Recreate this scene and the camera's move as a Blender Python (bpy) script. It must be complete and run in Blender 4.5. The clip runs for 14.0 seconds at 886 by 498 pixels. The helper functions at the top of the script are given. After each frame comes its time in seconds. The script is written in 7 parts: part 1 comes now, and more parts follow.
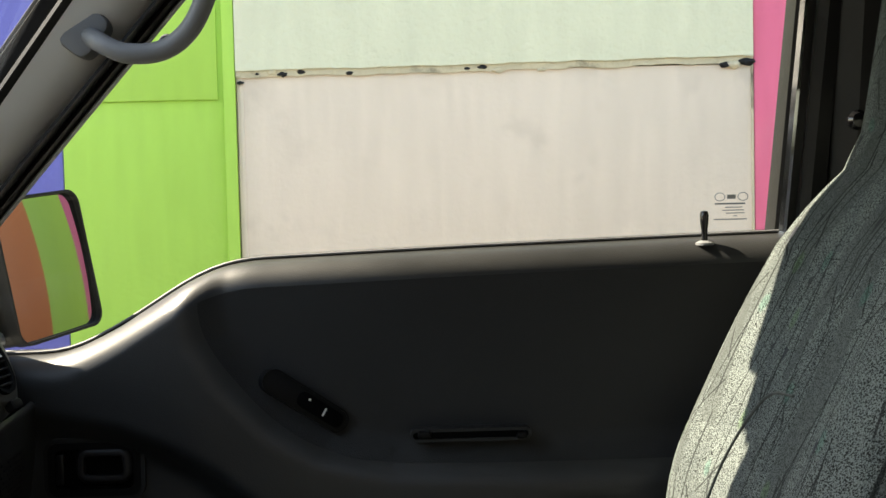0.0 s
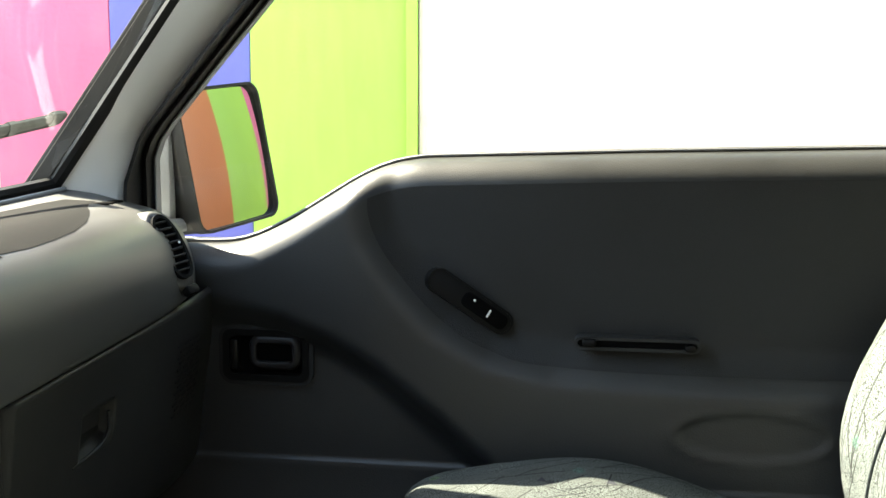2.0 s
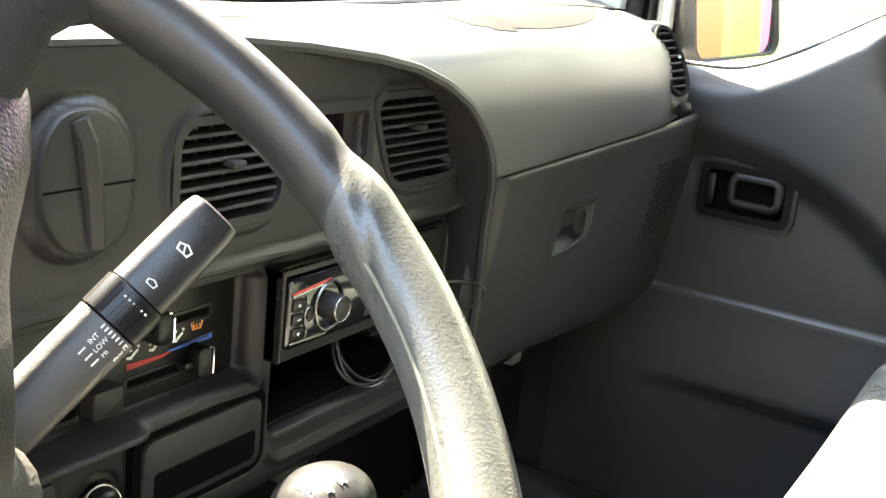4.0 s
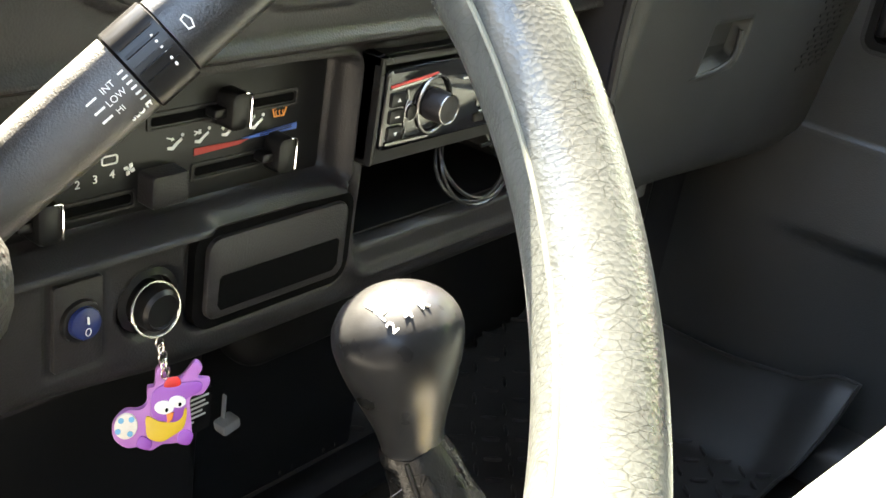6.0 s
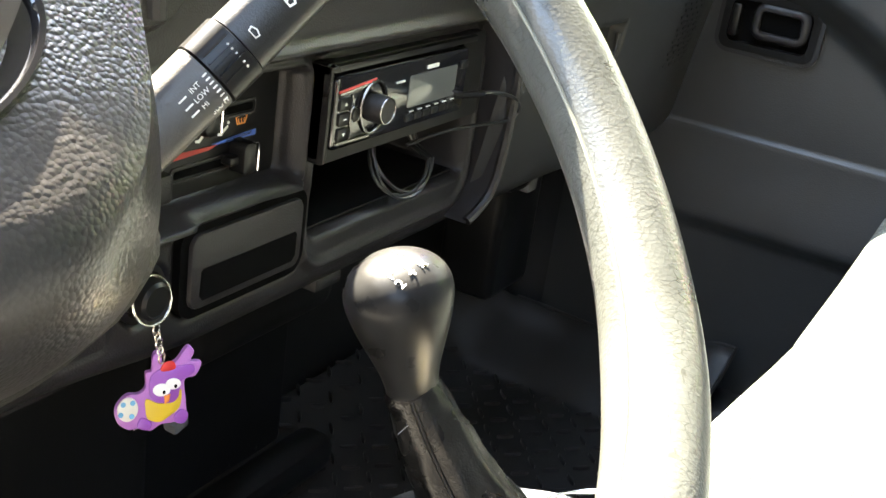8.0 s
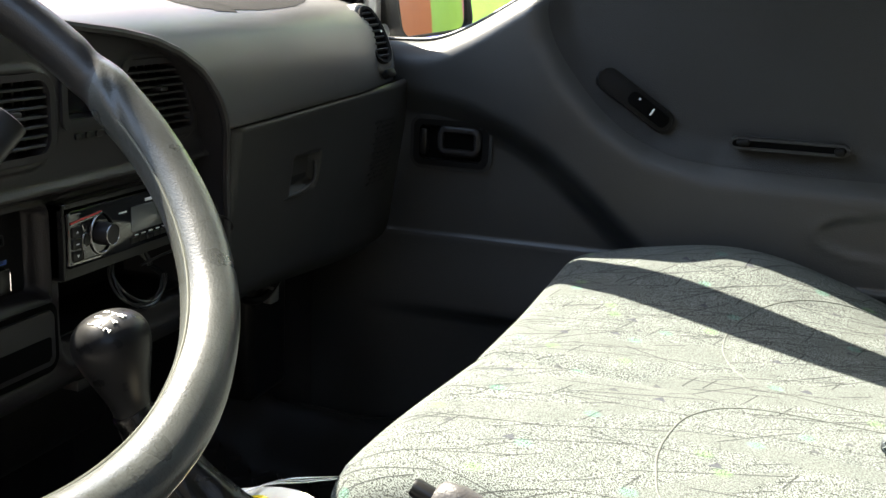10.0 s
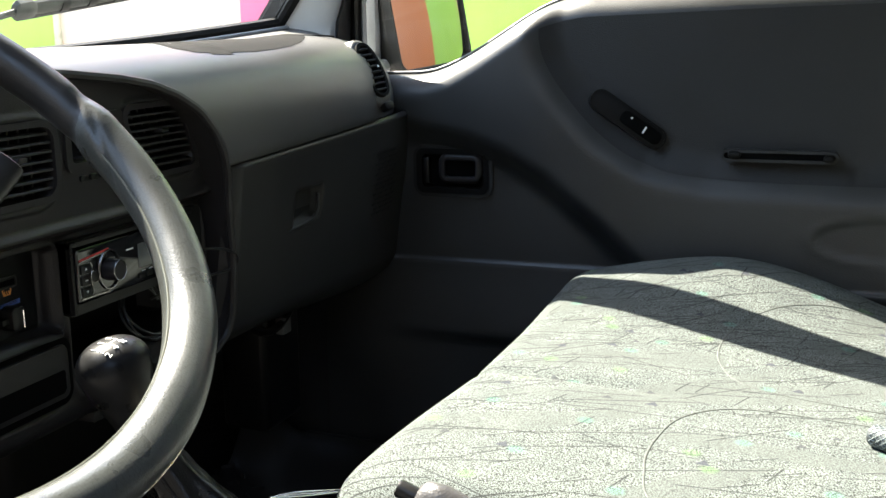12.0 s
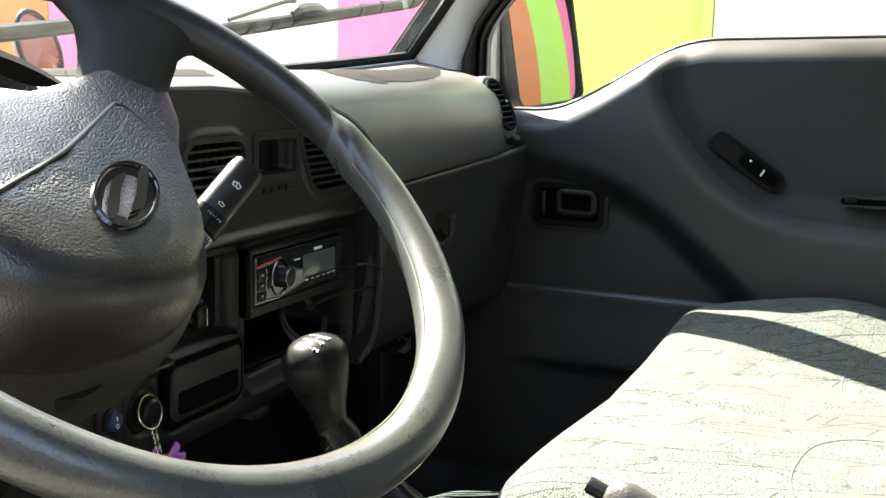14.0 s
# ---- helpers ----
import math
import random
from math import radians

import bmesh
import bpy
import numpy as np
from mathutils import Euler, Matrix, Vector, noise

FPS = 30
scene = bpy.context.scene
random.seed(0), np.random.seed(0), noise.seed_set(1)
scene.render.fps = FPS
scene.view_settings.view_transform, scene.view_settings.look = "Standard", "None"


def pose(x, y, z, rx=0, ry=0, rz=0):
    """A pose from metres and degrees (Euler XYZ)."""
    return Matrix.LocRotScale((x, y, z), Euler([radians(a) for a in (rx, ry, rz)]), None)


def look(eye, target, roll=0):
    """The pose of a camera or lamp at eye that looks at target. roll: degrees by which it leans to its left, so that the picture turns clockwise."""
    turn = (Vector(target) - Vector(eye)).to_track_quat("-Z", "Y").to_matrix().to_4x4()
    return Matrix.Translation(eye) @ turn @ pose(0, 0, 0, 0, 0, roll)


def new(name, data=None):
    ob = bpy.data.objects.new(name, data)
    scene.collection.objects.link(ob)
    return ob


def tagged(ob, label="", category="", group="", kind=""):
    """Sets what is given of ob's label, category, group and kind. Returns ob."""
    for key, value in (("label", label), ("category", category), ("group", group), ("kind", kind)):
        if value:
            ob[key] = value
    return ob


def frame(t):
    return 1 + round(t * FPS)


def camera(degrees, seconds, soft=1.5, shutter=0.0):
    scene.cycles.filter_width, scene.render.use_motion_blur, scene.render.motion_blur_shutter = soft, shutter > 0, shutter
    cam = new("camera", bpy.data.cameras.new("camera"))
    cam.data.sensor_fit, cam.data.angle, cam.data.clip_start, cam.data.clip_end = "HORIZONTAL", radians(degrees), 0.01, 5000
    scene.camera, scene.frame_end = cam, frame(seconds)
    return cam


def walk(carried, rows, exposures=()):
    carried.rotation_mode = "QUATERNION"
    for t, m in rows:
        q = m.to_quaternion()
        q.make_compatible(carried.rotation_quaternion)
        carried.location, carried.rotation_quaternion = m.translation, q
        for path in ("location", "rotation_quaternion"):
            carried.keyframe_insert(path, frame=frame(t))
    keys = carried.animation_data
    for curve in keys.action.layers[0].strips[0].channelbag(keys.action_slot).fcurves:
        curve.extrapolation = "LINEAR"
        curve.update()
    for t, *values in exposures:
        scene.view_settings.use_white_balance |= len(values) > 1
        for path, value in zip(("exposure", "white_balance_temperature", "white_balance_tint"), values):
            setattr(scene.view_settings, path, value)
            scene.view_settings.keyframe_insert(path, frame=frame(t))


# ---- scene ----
cam = camera(43.7, 14.0, soft=1.5)
# seconds, x, y, z in metres; yaw, pitch, roll in degrees
PATH = [
    (0.0, -0.0223, -0.0142, 1.4517, -0.90, -2.69, 1.34),
    (0.5, -0.0283, -0.0018, 1.4388, 4.00, -4.33, 0.82),
    (1.0, -0.0149, 0.0126, 1.4408, 7.12, -6.81, -0.47),
    (1.5, -0.0014, 0.0217, 1.4416, 7.01, -7.74, -0.54),
    (2.0, -0.0108, 0.0162, 1.4494, 8.57, -7.68, -0.19),
    (2.5, -0.0201, 0.0005, 1.4403, 14.62, -7.44, -1.28),
    (3.0, -0.0380, -0.0026, 1.4076, 23.09, -9.27, -3.83),
    (3.5, -0.0608, 0.0204, 1.3903, 27.90, -12.21, -4.83),
    (4.0, -0.0854, 0.0484, 1.3698, 32.11, -15.32, -5.71),
    (4.2, -0.0930, 0.0609, 1.3590, 34.23, -16.88, -6.38),
    (6.3, -0.1402, 0.1443, 1.3159, 39.32, -25.60, -8.65),
    (6.5, -0.1406, 0.1455, 1.3160, 38.90, -25.90, -8.68),
    (7.0, -0.1388, 0.1338, 1.3202, 37.58, -25.76, -8.53),
    (7.5, -0.1346, 0.0993, 1.3310, 35.23, -24.81, -8.52),
    (8.0, -0.1361, 0.0289, 1.3213, 31.07, -22.72, -7.84),
    (8.5, -0.0976, -0.0333, 1.3280, 25.04, -20.72, -5.08),
    (9.0, -0.0005, -0.1191, 1.3483, 23.17, -17.08, -4.04),
    (9.2, 0.0185, -0.1387, 1.3417, 22.36, -15.50, -4.12),
    (11.3, 0.1245, -0.1818, 1.3438, 17.32, -12.46, 0.55),
    (11.5, 0.1242, -0.1886, 1.3413, 18.31, -12.29, 0.63),
    (12.0, 0.1293, -0.1958, 1.3387, 20.46, -11.76, 0.85),
    (12.5, 0.1214, -0.2028, 1.3285, 22.52, -12.21, 0.99),
    (13.0, 0.0935, -0.2286, 1.3223, 25.31, -13.22, 0.95),
    (13.5, 0.0615, -0.2744, 1.3235, 24.78, -13.24, 0.21),
    (14.0, 0.0536, -0.3035, 1.3320, 23.41, -9.70, -1.42),
]
# exposure in stops along the walk
STOPS = [(0.0, 2.2, 8200), (0.5, 2.15, 8200), (1.0, 2.6, 8200), (1.5, 3.0, 8000), (2.0, 3.34, 7900), (3.0, 3.6, 8350), (3.5, 4.58, 8000), (4.0, 5.45, 8600), (4.2, 5.5, 8600), (6.3, 5.58, 8300), (7.0, 5.55, 8300), (8.0, 5.4, 8250),
         (8.6, 4.85, 7850), (9.2, 3.97, 7650), (11.3, 3.28, 7250), (12.5, 3.45, 7250), (14.0, 3.74, 7800)]
EXPOSURES = [(t, s, k + 250, {1.0: 6, 1.5: 5, 2.0: 4, 3.0: -6, 3.5: 2, 12.5: 7, 14.0: 6}.get(t, 9)) for t, s, k in STOPS]
walk(cam, [(t, pose(x, y, z, 90 + pitch, roll, yaw)) for t, x, y, z, yaw, pitch, roll in PATH], EXPOSURES)

# ---- daylight: sun from ahead and from the passenger side ----
SUN = Vector((-0.80, 0.37, 1.0)).normalized()
world = bpy.data.worlds.new("sky")
scene.world = world
world.use_nodes = True
wn = world.node_tree
wn.nodes.clear()
sky = wn.nodes.new("ShaderNodeTexSky")
sky.sky_type = 'NISHITA'
sky.sun_disc = False
sky.sun_elevation = math.asin(SUN.z)
sky.sun_rotation = math.atan2(SUN.x, SUN.y)
bg = wn.nodes.new("ShaderNodeBackground")
bg.inputs[1].default_value = 0.15
wo = wn.nodes.new("ShaderNodeOutputWorld")
wn.links.new(sky.outputs[0], bg.inputs[0])
wn.links.new(bg.outputs[0], wo.inputs[0])
sun_lamp = bpy.data.lights.new("sun", 'SUN')
sun_lamp.energy = 4.0
sun_lamp.angle = radians(0.5)
sun_lamp.color = (1.0, 0.995, 0.965)
sun_ob = new("sun", sun_lamp)
sun_ob.matrix_world = look(SUN * 20, (0, 0, 0))


# ---- materials ----
def material(name, color, rough=0.5, metal=0.0, grain=0.0, grain_scale=900.0, vary=0.15, vary_scale=6.0, coat=0.0, spec=0.5, kind="noise", obj_random=0.0):
    """Plain surface: colour with slow variation and fine grain relief."""
    m = bpy.data.materials.new(name)
    m.use_nodes = True
    nt = m.node_tree
    b = nt.nodes["Principled BSDF"]
    b.inputs["Roughness"].default_value = rough
    b.inputs["Metallic"].default_value = metal
    b.inputs["Coat Weight"].default_value = coat
    b.inputs["Specular IOR Level"].default_value = spec
    tc = nt.nodes.new("ShaderNodeTexCoord")
    n1 = nt.nodes.new("ShaderNodeTexNoise")
    n1.inputs["Scale"].default_value = vary_scale
    n1.inputs["Detail"].default_value = 6
    nt.links.new(tc.outputs["Object"], n1.inputs["Vector"])
    mr = nt.nodes.new("ShaderNodeMapRange")
    mr.inputs["From Min"].default_value = 0.3
    mr.inputs["From Max"].default_value = 0.7
    mr.inputs["To Min"].default_value = 1 - vary
    mr.inputs["To Max"].default_value = 1 + vary
    nt.links.new(n1.outputs["Fac"], mr.inputs["Value"])
    mx = nt.nodes.new("ShaderNodeMix")
    mx.data_type = 'RGBA'
    mx.blend_type = 'MULTIPLY'
    mx.inputs["Factor"].default_value = 1
    mx.inputs["A"].default_value = (*color, 1)
    nt.links.new(mr.outputs["Result"], mx.inputs["B"])
    nt.links.new(mx.outputs["Result"], b.inputs["Base Color"])
    rr = nt.nodes.new("ShaderNodeMapRange")
    rr.inputs["From Min"].default_value = 0.3
    rr.inputs["From Max"].default_value = 0.7
    rr.inputs["To Min"].default_value = max(0.02, rough - 0.06)
    rr.inputs["To Max"].default_value = min(1.0, rough + 0.06)
    nt.links.new(n1.outputs["Fac"], rr.inputs["Value"])
    nt.links.new(rr.outputs["Result"], b.inputs["Roughness"])
    if grain > 0:
        if kind == "voronoi":
            g = nt.nodes.new("ShaderNodeTexVoronoi")
            out = g.outputs["Distance"]
        else:
            g = nt.nodes.new("ShaderNodeTexNoise")
            g.inputs["Detail"].default_value = 3
            out = g.outputs["Fac"]
        g.inputs["Scale"].default_value = grain_scale
        nt.links.new(tc.outputs["Object"], g.inputs["Vector"])
        bp = nt.nodes.new("ShaderNodeBump")
        bp.inputs["Strength"].default_value = grain
        bp.inputs["Distance"].default_value = 0.002
        nt.links.new(out, bp.inputs["Height"])
        nt.links.new(bp.outputs["Normal"], b.inputs["Normal"])
    return m


def glass_material(name, tint=(0.97, 0.99, 0.97)):
    m = bpy.data.materials.new(name)
    m.use_nodes = True
    nt = m.node_tree
    nt.nodes.clear()
    o = nt.nodes.new("ShaderNodeOutputMaterial")
    t = nt.nodes.new("ShaderNodeBsdfTransparent")
    t.inputs[0].default_value = (*tint, 1)
    g = nt.nodes.new("ShaderNodeBsdfGlossy")
    g.inputs["Roughness"].default_value = 0.02
    f = nt.nodes.new("ShaderNodeFresnel")
    f.inputs[0].default_value = 1.45
    mx = nt.nodes.new("ShaderNodeMixShader")
    nt.links.new(f.outputs[0], mx.inputs[0])
    nt.links.new(t.outputs[0], mx.inputs[1])
    nt.links.new(g.outputs[0], mx.inputs[2])
    nt.links.new(mx.outputs[0], o.inputs[0])
    return m


def fabric_material(name, scale=1.0, turn=(0.0, 0.0, 0.0), bold=1.0, tone=1.0):
    """Woven seat cloth: pale grey-green speckle, thin dark strokes, shaded shards and small coloured flecks."""
    m = bpy.data.materials.new(name)
    m.use_nodes = True
    nt = m.node_tree
    N, K = nt.nodes.new, nt.links.new
    b = nt.nodes["Principled BSDF"]
    b.inputs["Roughness"].default_value = 0.95
    b.inputs["Specular IOR Level"].default_value = 0.15
    b.inputs["Sheen Weight"].default_value = 0.0
    tc = N("ShaderNodeTexCoord")
    mp = N("ShaderNodeMapping")
    mp.inputs["Scale"].default_value = (scale, scale, scale)
    mp.inputs["Rotation"].default_value = turn
    K(tc.outputs["Object"], mp.inputs["Vector"])
    # the height shifts the plane, so that upright sides carry the pattern too
    sp = N("ShaderNodeSeparateXYZ")
    K(mp.outputs["Vector"], sp.inputs[0])
    lay = N("ShaderNodeVectorMath")
    lay.operation = 'MULTIPLY_ADD'
    K(sp.outputs["Z"], lay.inputs[0])
    lay.inputs[1].default_value = (0.7, 0.6, 0.0)
    K(mp.outputs["Vector"], lay.inputs[2])
    P = lay.outputs["Vector"]

    def ramp(src, a, bb, lo=0.0, hi=1.0):
        r = N("ShaderNodeMapRange")
        r.inputs["From Min"].default_value, r.inputs["From Max"].default_value = a, bb
        r.inputs["To Min"].default_value, r.inputs["To Max"].default_value = lo, hi
        K(src, r.inputs["Value"])
        return r.outputs["Result"]

    def mix(fac, a, c, mode='MIX'):
        x = N("ShaderNodeMix")
        x.data_type = 'RGBA'
        x.blend_type = mode
        for key, v in (("Factor", fac), ("A", a), ("B", c)):
            if isinstance(v, (int, float)):
                x.inputs[key].default_value = v
            elif isinstance(v, tuple):
                x.inputs[key].default_value = (*v, 1)
            else:
                K(v, x.inputs[key])
        return x.outputs["Result"]

    def times(a, c):
        x = N("ShaderNodeMath")
        x.operation = 'MULTIPLY'
        K(a, x.inputs[0])
        if isinstance(c, float):
            x.inputs[1].default_value = c
        else:
            K(c, x.inputs[1])
        return x.outputs[0]

    def along(angle, sc, lift=0.0):
        """Coordinates turned by an angle, then stretched."""
        ro = N("ShaderNodeVectorRotate")
        ro.rotation_type = 'Z_AXIS'
        ro.inputs["Angle"].default_value = -angle
        K(P, ro.inputs["Vector"])
        q = N("ShaderNodeMapping")
        q.inputs["Scale"].default_value = sc
        q.inputs["Location"].default_value = (lift, lift * 0.7, lift * 1.3)
        K(ro.outputs["Vector"], q.inputs["Vector"])
        return q.outputs["Vector"]

    weave = N("ShaderNodeTexNoise")
    weave.inputs["Scale"].default_value = 950
    weave.inputs["Detail"].default_value = 2
    K(along(0.6, (1, 0.6, 1)), weave.inputs["Vector"])
    slow = N("ShaderNodeTexNoise")
    slow.inputs["Scale"].default_value = 26
    slow.inputs["Detail"].default_value = 4
    K(P, slow.inputs["Vector"])
    pale = mix(ramp(slow.outputs["Fac"], 0.35, 0.65), tuple(tone * c for c in (0.136, 0.157, 0.152)), tuple(tone * c for c in (0.172, 0.196, 0.186)))
    thread = N("ShaderNodeTexWave")
    thread.inputs["Scale"].default_value = 210
    thread.inputs["Distortion"].default_value = 1.5
    thread.inputs["Detail"].default_value = 1
    thread.inputs["Detail Scale"].default_value = 3
    K(along(-0.7, (1, 1, 1)), thread.inputs["Vector"])
    col = mix(ramp(weave.outputs["Fac"], 0.44, 0.52), (0.013, 0.015, 0.014), pale)
    col = mix(times(thread.outputs["Fac"], 0.34), col, (0.034, 0.039, 0.036))
    # long slender shards in a closer, flatter weave
    for ang, sc, s, lift in ((0.45, (0.22, 1, 1), 22, 0.0), (0.05, (0.2, 1, 1), 25, 3.0), (0.95, (0.25, 1, 1), 20, 5.0)):
        sh = N("ShaderNodeTexVoronoi")
        sh.voronoi_dimensions = '2D'
        sh.inputs["Scale"].default_value = s
        K(along(ang, sc, lift), sh.inputs["Vector"])
        sep = N("ShaderNodeSeparateColor")
        K(sh.outputs["Color"], sep.inputs[0])
        col = mix(times(ramp(sep.outputs[0], 0.88, 0.89), 0.50), col, (0.062, 0.070, 0.066))
    # thin straight strokes of limited length that cross at low angles
    fray = ramp(weave.outputs["Fac"], 0.38, 0.66, 1.0, 0.75)
    for ang, scl, half, w, keep, lift in ((0.45, 16, 0.070, 0.00060, 0.10, 0.0), (0.30, 22, 0.045, 0.00050, 0.15, 2.0), (0.14, 18, 0.060, 0.00055, 0.15, 3.0), (0.80, 15, 0.055, 0.00055, 0.25, 7.0), (-0.45, 15, 0.045, 0.00050, 0.30, 11.0), (1.25, 24, 0.018, 0.00055, 0.45, 13.0), (0.62, 30, 0.020, 0.00055, 0.30, 17.0)):
        q = along(ang, (0.3, 1, 1), lift)
        v = N("ShaderNodeTexVoronoi")
        v.voronoi_dimensions = '2D'
        v.inputs["Scale"].default_value = scl
        K(q, v.inputs["Vector"])
        off = N("ShaderNodeVectorMath")
        off.operation = 'SUBTRACT'
        K(q, off.inputs[0])
        K(v.outputs["Position"], off.inputs[1])
        mag = N("ShaderNodeVectorMath")
        mag.operation = 'ABSOLUTE'
        K(off.outputs["Vector"], mag.inputs[0])
        part_ = N("ShaderNodeSeparateXYZ")
        K(mag.outputs["Vector"], part_.inputs[0])
        pick = N("ShaderNodeSeparateColor")
        K(v.outputs["Color"], pick.inputs[0])
        line = times(ramp(part_.outputs["Y"], w * bold * 1.5, w * bold * 0.7), ramp(part_.outputs["X"], half * 0.3, half * 0.27))
        line = times(line, ramp(pick.outputs[0], keep, keep + 0.01))
        col = mix(times(line, fray), col, (0.015, 0.017, 0.017))
    # soft teal and green spots
    for rz, s, thr, c, amount in ((0.2, 8.0, 0.055, (0.055, 0.20, 0.15), 0.38), (1.1, 7.0, 0.050, (0.10, 0.21, 0.065), 0.40)):
        v = N("ShaderNodeTexVoronoi")
        v.voronoi_dimensions = '2D'
        v.inputs["Scale"].default_value = s
        K(along(rz, (1, 1, 1), rz), v.inputs["Vector"])
        spots = times(ramp(v.outputs["Distance"], thr * 1.35, thr * 0.8), ramp(weave.outputs["Fac"], 0.38, 0.56))
        col = mix(times(spots, amount), col, c)
    # small slate triangles
    for rz, s, size, c, amount in ((2.0, 7.0, 0.0036, (0.026, 0.028, 0.038), 0.8), (4.4, 6.0, 0.0030, (0.028, 0.030, 0.034), 0.75)):
        q = along(rz, (1, 1, 1), rz)
        v = N("ShaderNodeTexVoronoi")
        v.voronoi_dimensions = '2D'
        v.inputs["Scale"].default_value = s
        K(q, v.inputs["Vector"])
        off = N("ShaderNodeVectorMath")
        off.operation = 'SUBTRACT'
        K(q, off.inputs[0])
        K(v.outputs["Position"], off.inputs[1])
        sides = None
        for nx, ny in ((0.0, -1.0), (0.87, 0.5), (-0.87, 0.5)):
            dot = N("ShaderNodeVectorMath")
            dot.operation = 'DOT_PRODUCT'
            K(off.outputs["Vector"], dot.inputs[0])
            dot.inputs[1].default_value = (nx, ny, 0.0)
            inside = ramp(dot.outputs["Value"], size * 1.1, size)
            sides = inside if sides is None else times(sides, inside)
        col = mix(times(sides, amount), col, c)
    K(col, b.inputs["Base Color"])
    bp = N("ShaderNodeBump")
    bp.inputs["Strength"].default_value = 0.5
    bp.inputs["Distance"].default_value = 0.0015
    K(weave.outputs["Fac"], bp.inputs["Height"])
    K(bp.outputs["Normal"], b.inputs["Normal"])
    return m


def leather_material(name, color, rough, pore=0.2, crack=0.5, pore_scale=620, crack_scale=105, gate=0.47, relief=0.0008, warp=0.012, way=None, zone=None, spec=0.5):
    """Worn leather: fine pores, and thin dark creases in patches."""
    m = material(name, color, rough, 0, 0.0, vary=0.18, vary_scale=25)
    nt = m.node_tree
    N, K = nt.nodes.new, nt.links.new
    b = nt.nodes["Principled BSDF"]
    tc = N("ShaderNodeTexCoord")
    d = N("ShaderNodeTexNoise")
    d.inputs["Scale"].default_value = 70
    d.inputs["Detail"].default_value = 3
    K(tc.outputs["Object"], d.inputs["Vector"])
    mxv = N("ShaderNodeMix")
    mxv.data_type = 'RGBA'
    mxv.inputs["Factor"].default_value = warp
    K(tc.outputs["Object"], mxv.inputs["A"])
    K(d.outputs["Color"], mxv.inputs["B"])
    p = N("ShaderNodeTexVoronoi")
    p.inputs["Scale"].default_value = pore_scale
    K(mxv.outputs["Result"], p.inputs["Vector"])
    c = N("ShaderNodeTexVoronoi")
    c.feature = 'DISTANCE_TO_EDGE'
    c.inputs["Scale"].default_value = crack_scale
    c.inputs["Randomness"].default_value = 0.9
    K(mxv.outputs["Result"], c.inputs["Vector"])
    if way:
        # creases run across the length given by the mesh's own coordinates
        at = N("ShaderNodeAttribute")
        at.attribute_name = way
        add = N("ShaderNodeMix")
        add.data_type = 'RGBA'
        add.inputs["Factor"].default_value = warp * 0.6
        K(at.outputs["Vector"], add.inputs["A"])
        K(d.outputs["Color"], add.inputs["B"])
        st = N("ShaderNodeMapping")
        st.inputs["Scale"].default_value = (1.0, 0.42, 1.0)
        K(add.outputs["Result"], st.inputs["Vector"])
        K(st.outputs["Vector"], c.inputs["Vector"])
    g = N("ShaderNodeTexNoise")
    g.inputs["Scale"].default_value = 45
    K(tc.outputs["Object"], g.inputs["Vector"])

    def ramp(src, a, e):
        r = N("ShaderNodeMapRange")
        r.inputs["From Min"].default_value, r.inputs["From Max"].default_value = a, e
        K(src, r.inputs["Value"])
        return r.outputs["Result"]

    def math_(op, a, e):
        x = N("ShaderNodeMath")
        x.operation = op
        for k, v in enumerate((a, e)):
            if isinstance(v, float):
                x.inputs[k].default_value = v
            else:
                K(v, x.inputs[k])
        return x.outputs[0]

    line = math_('MULTIPLY', ramp(c.outputs["Distance"], 0.05, 0.015), ramp(g.outputs["Fac"], gate, gate + 0.06))
    old = b.inputs["Base Color"].links[0].from_socket
    dk = N("ShaderNodeMix")
    dk.data_type = 'RGBA'
    dk.blend_type = 'MULTIPLY'
    dk.inputs["B"].default_value = (0.35, 0.34, 0.32, 1)
    K(math_('MULTIPLY', line, crack), dk.inputs["Factor"])
    K(old, dk.inputs["A"])
    K(dk.outputs["Result"], b.inputs["Base Color"])
    b.inputs["Specular IOR Level"].default_value = spec
    pores = math_('MULTIPLY', p.outputs["Distance"], pore)
    if zone:
        zn = N("ShaderNodeAttribute")
        zn.attribute_name = zone
        pores = math_('MULTIPLY', pores, zn.outputs["Fac"])
    h = math_('SUBTRACT', pores, math_('MULTIPLY', line, crack * 0.12))
    bp = N("ShaderNodeBump")
    bp.inputs["Strength"].default_value = 0.6
    bp.inputs["Distance"].default_value = relief
    K(h, bp.inputs["Height"])
    K(bp.outputs["Normal"], b.inputs["Normal"])
    return m


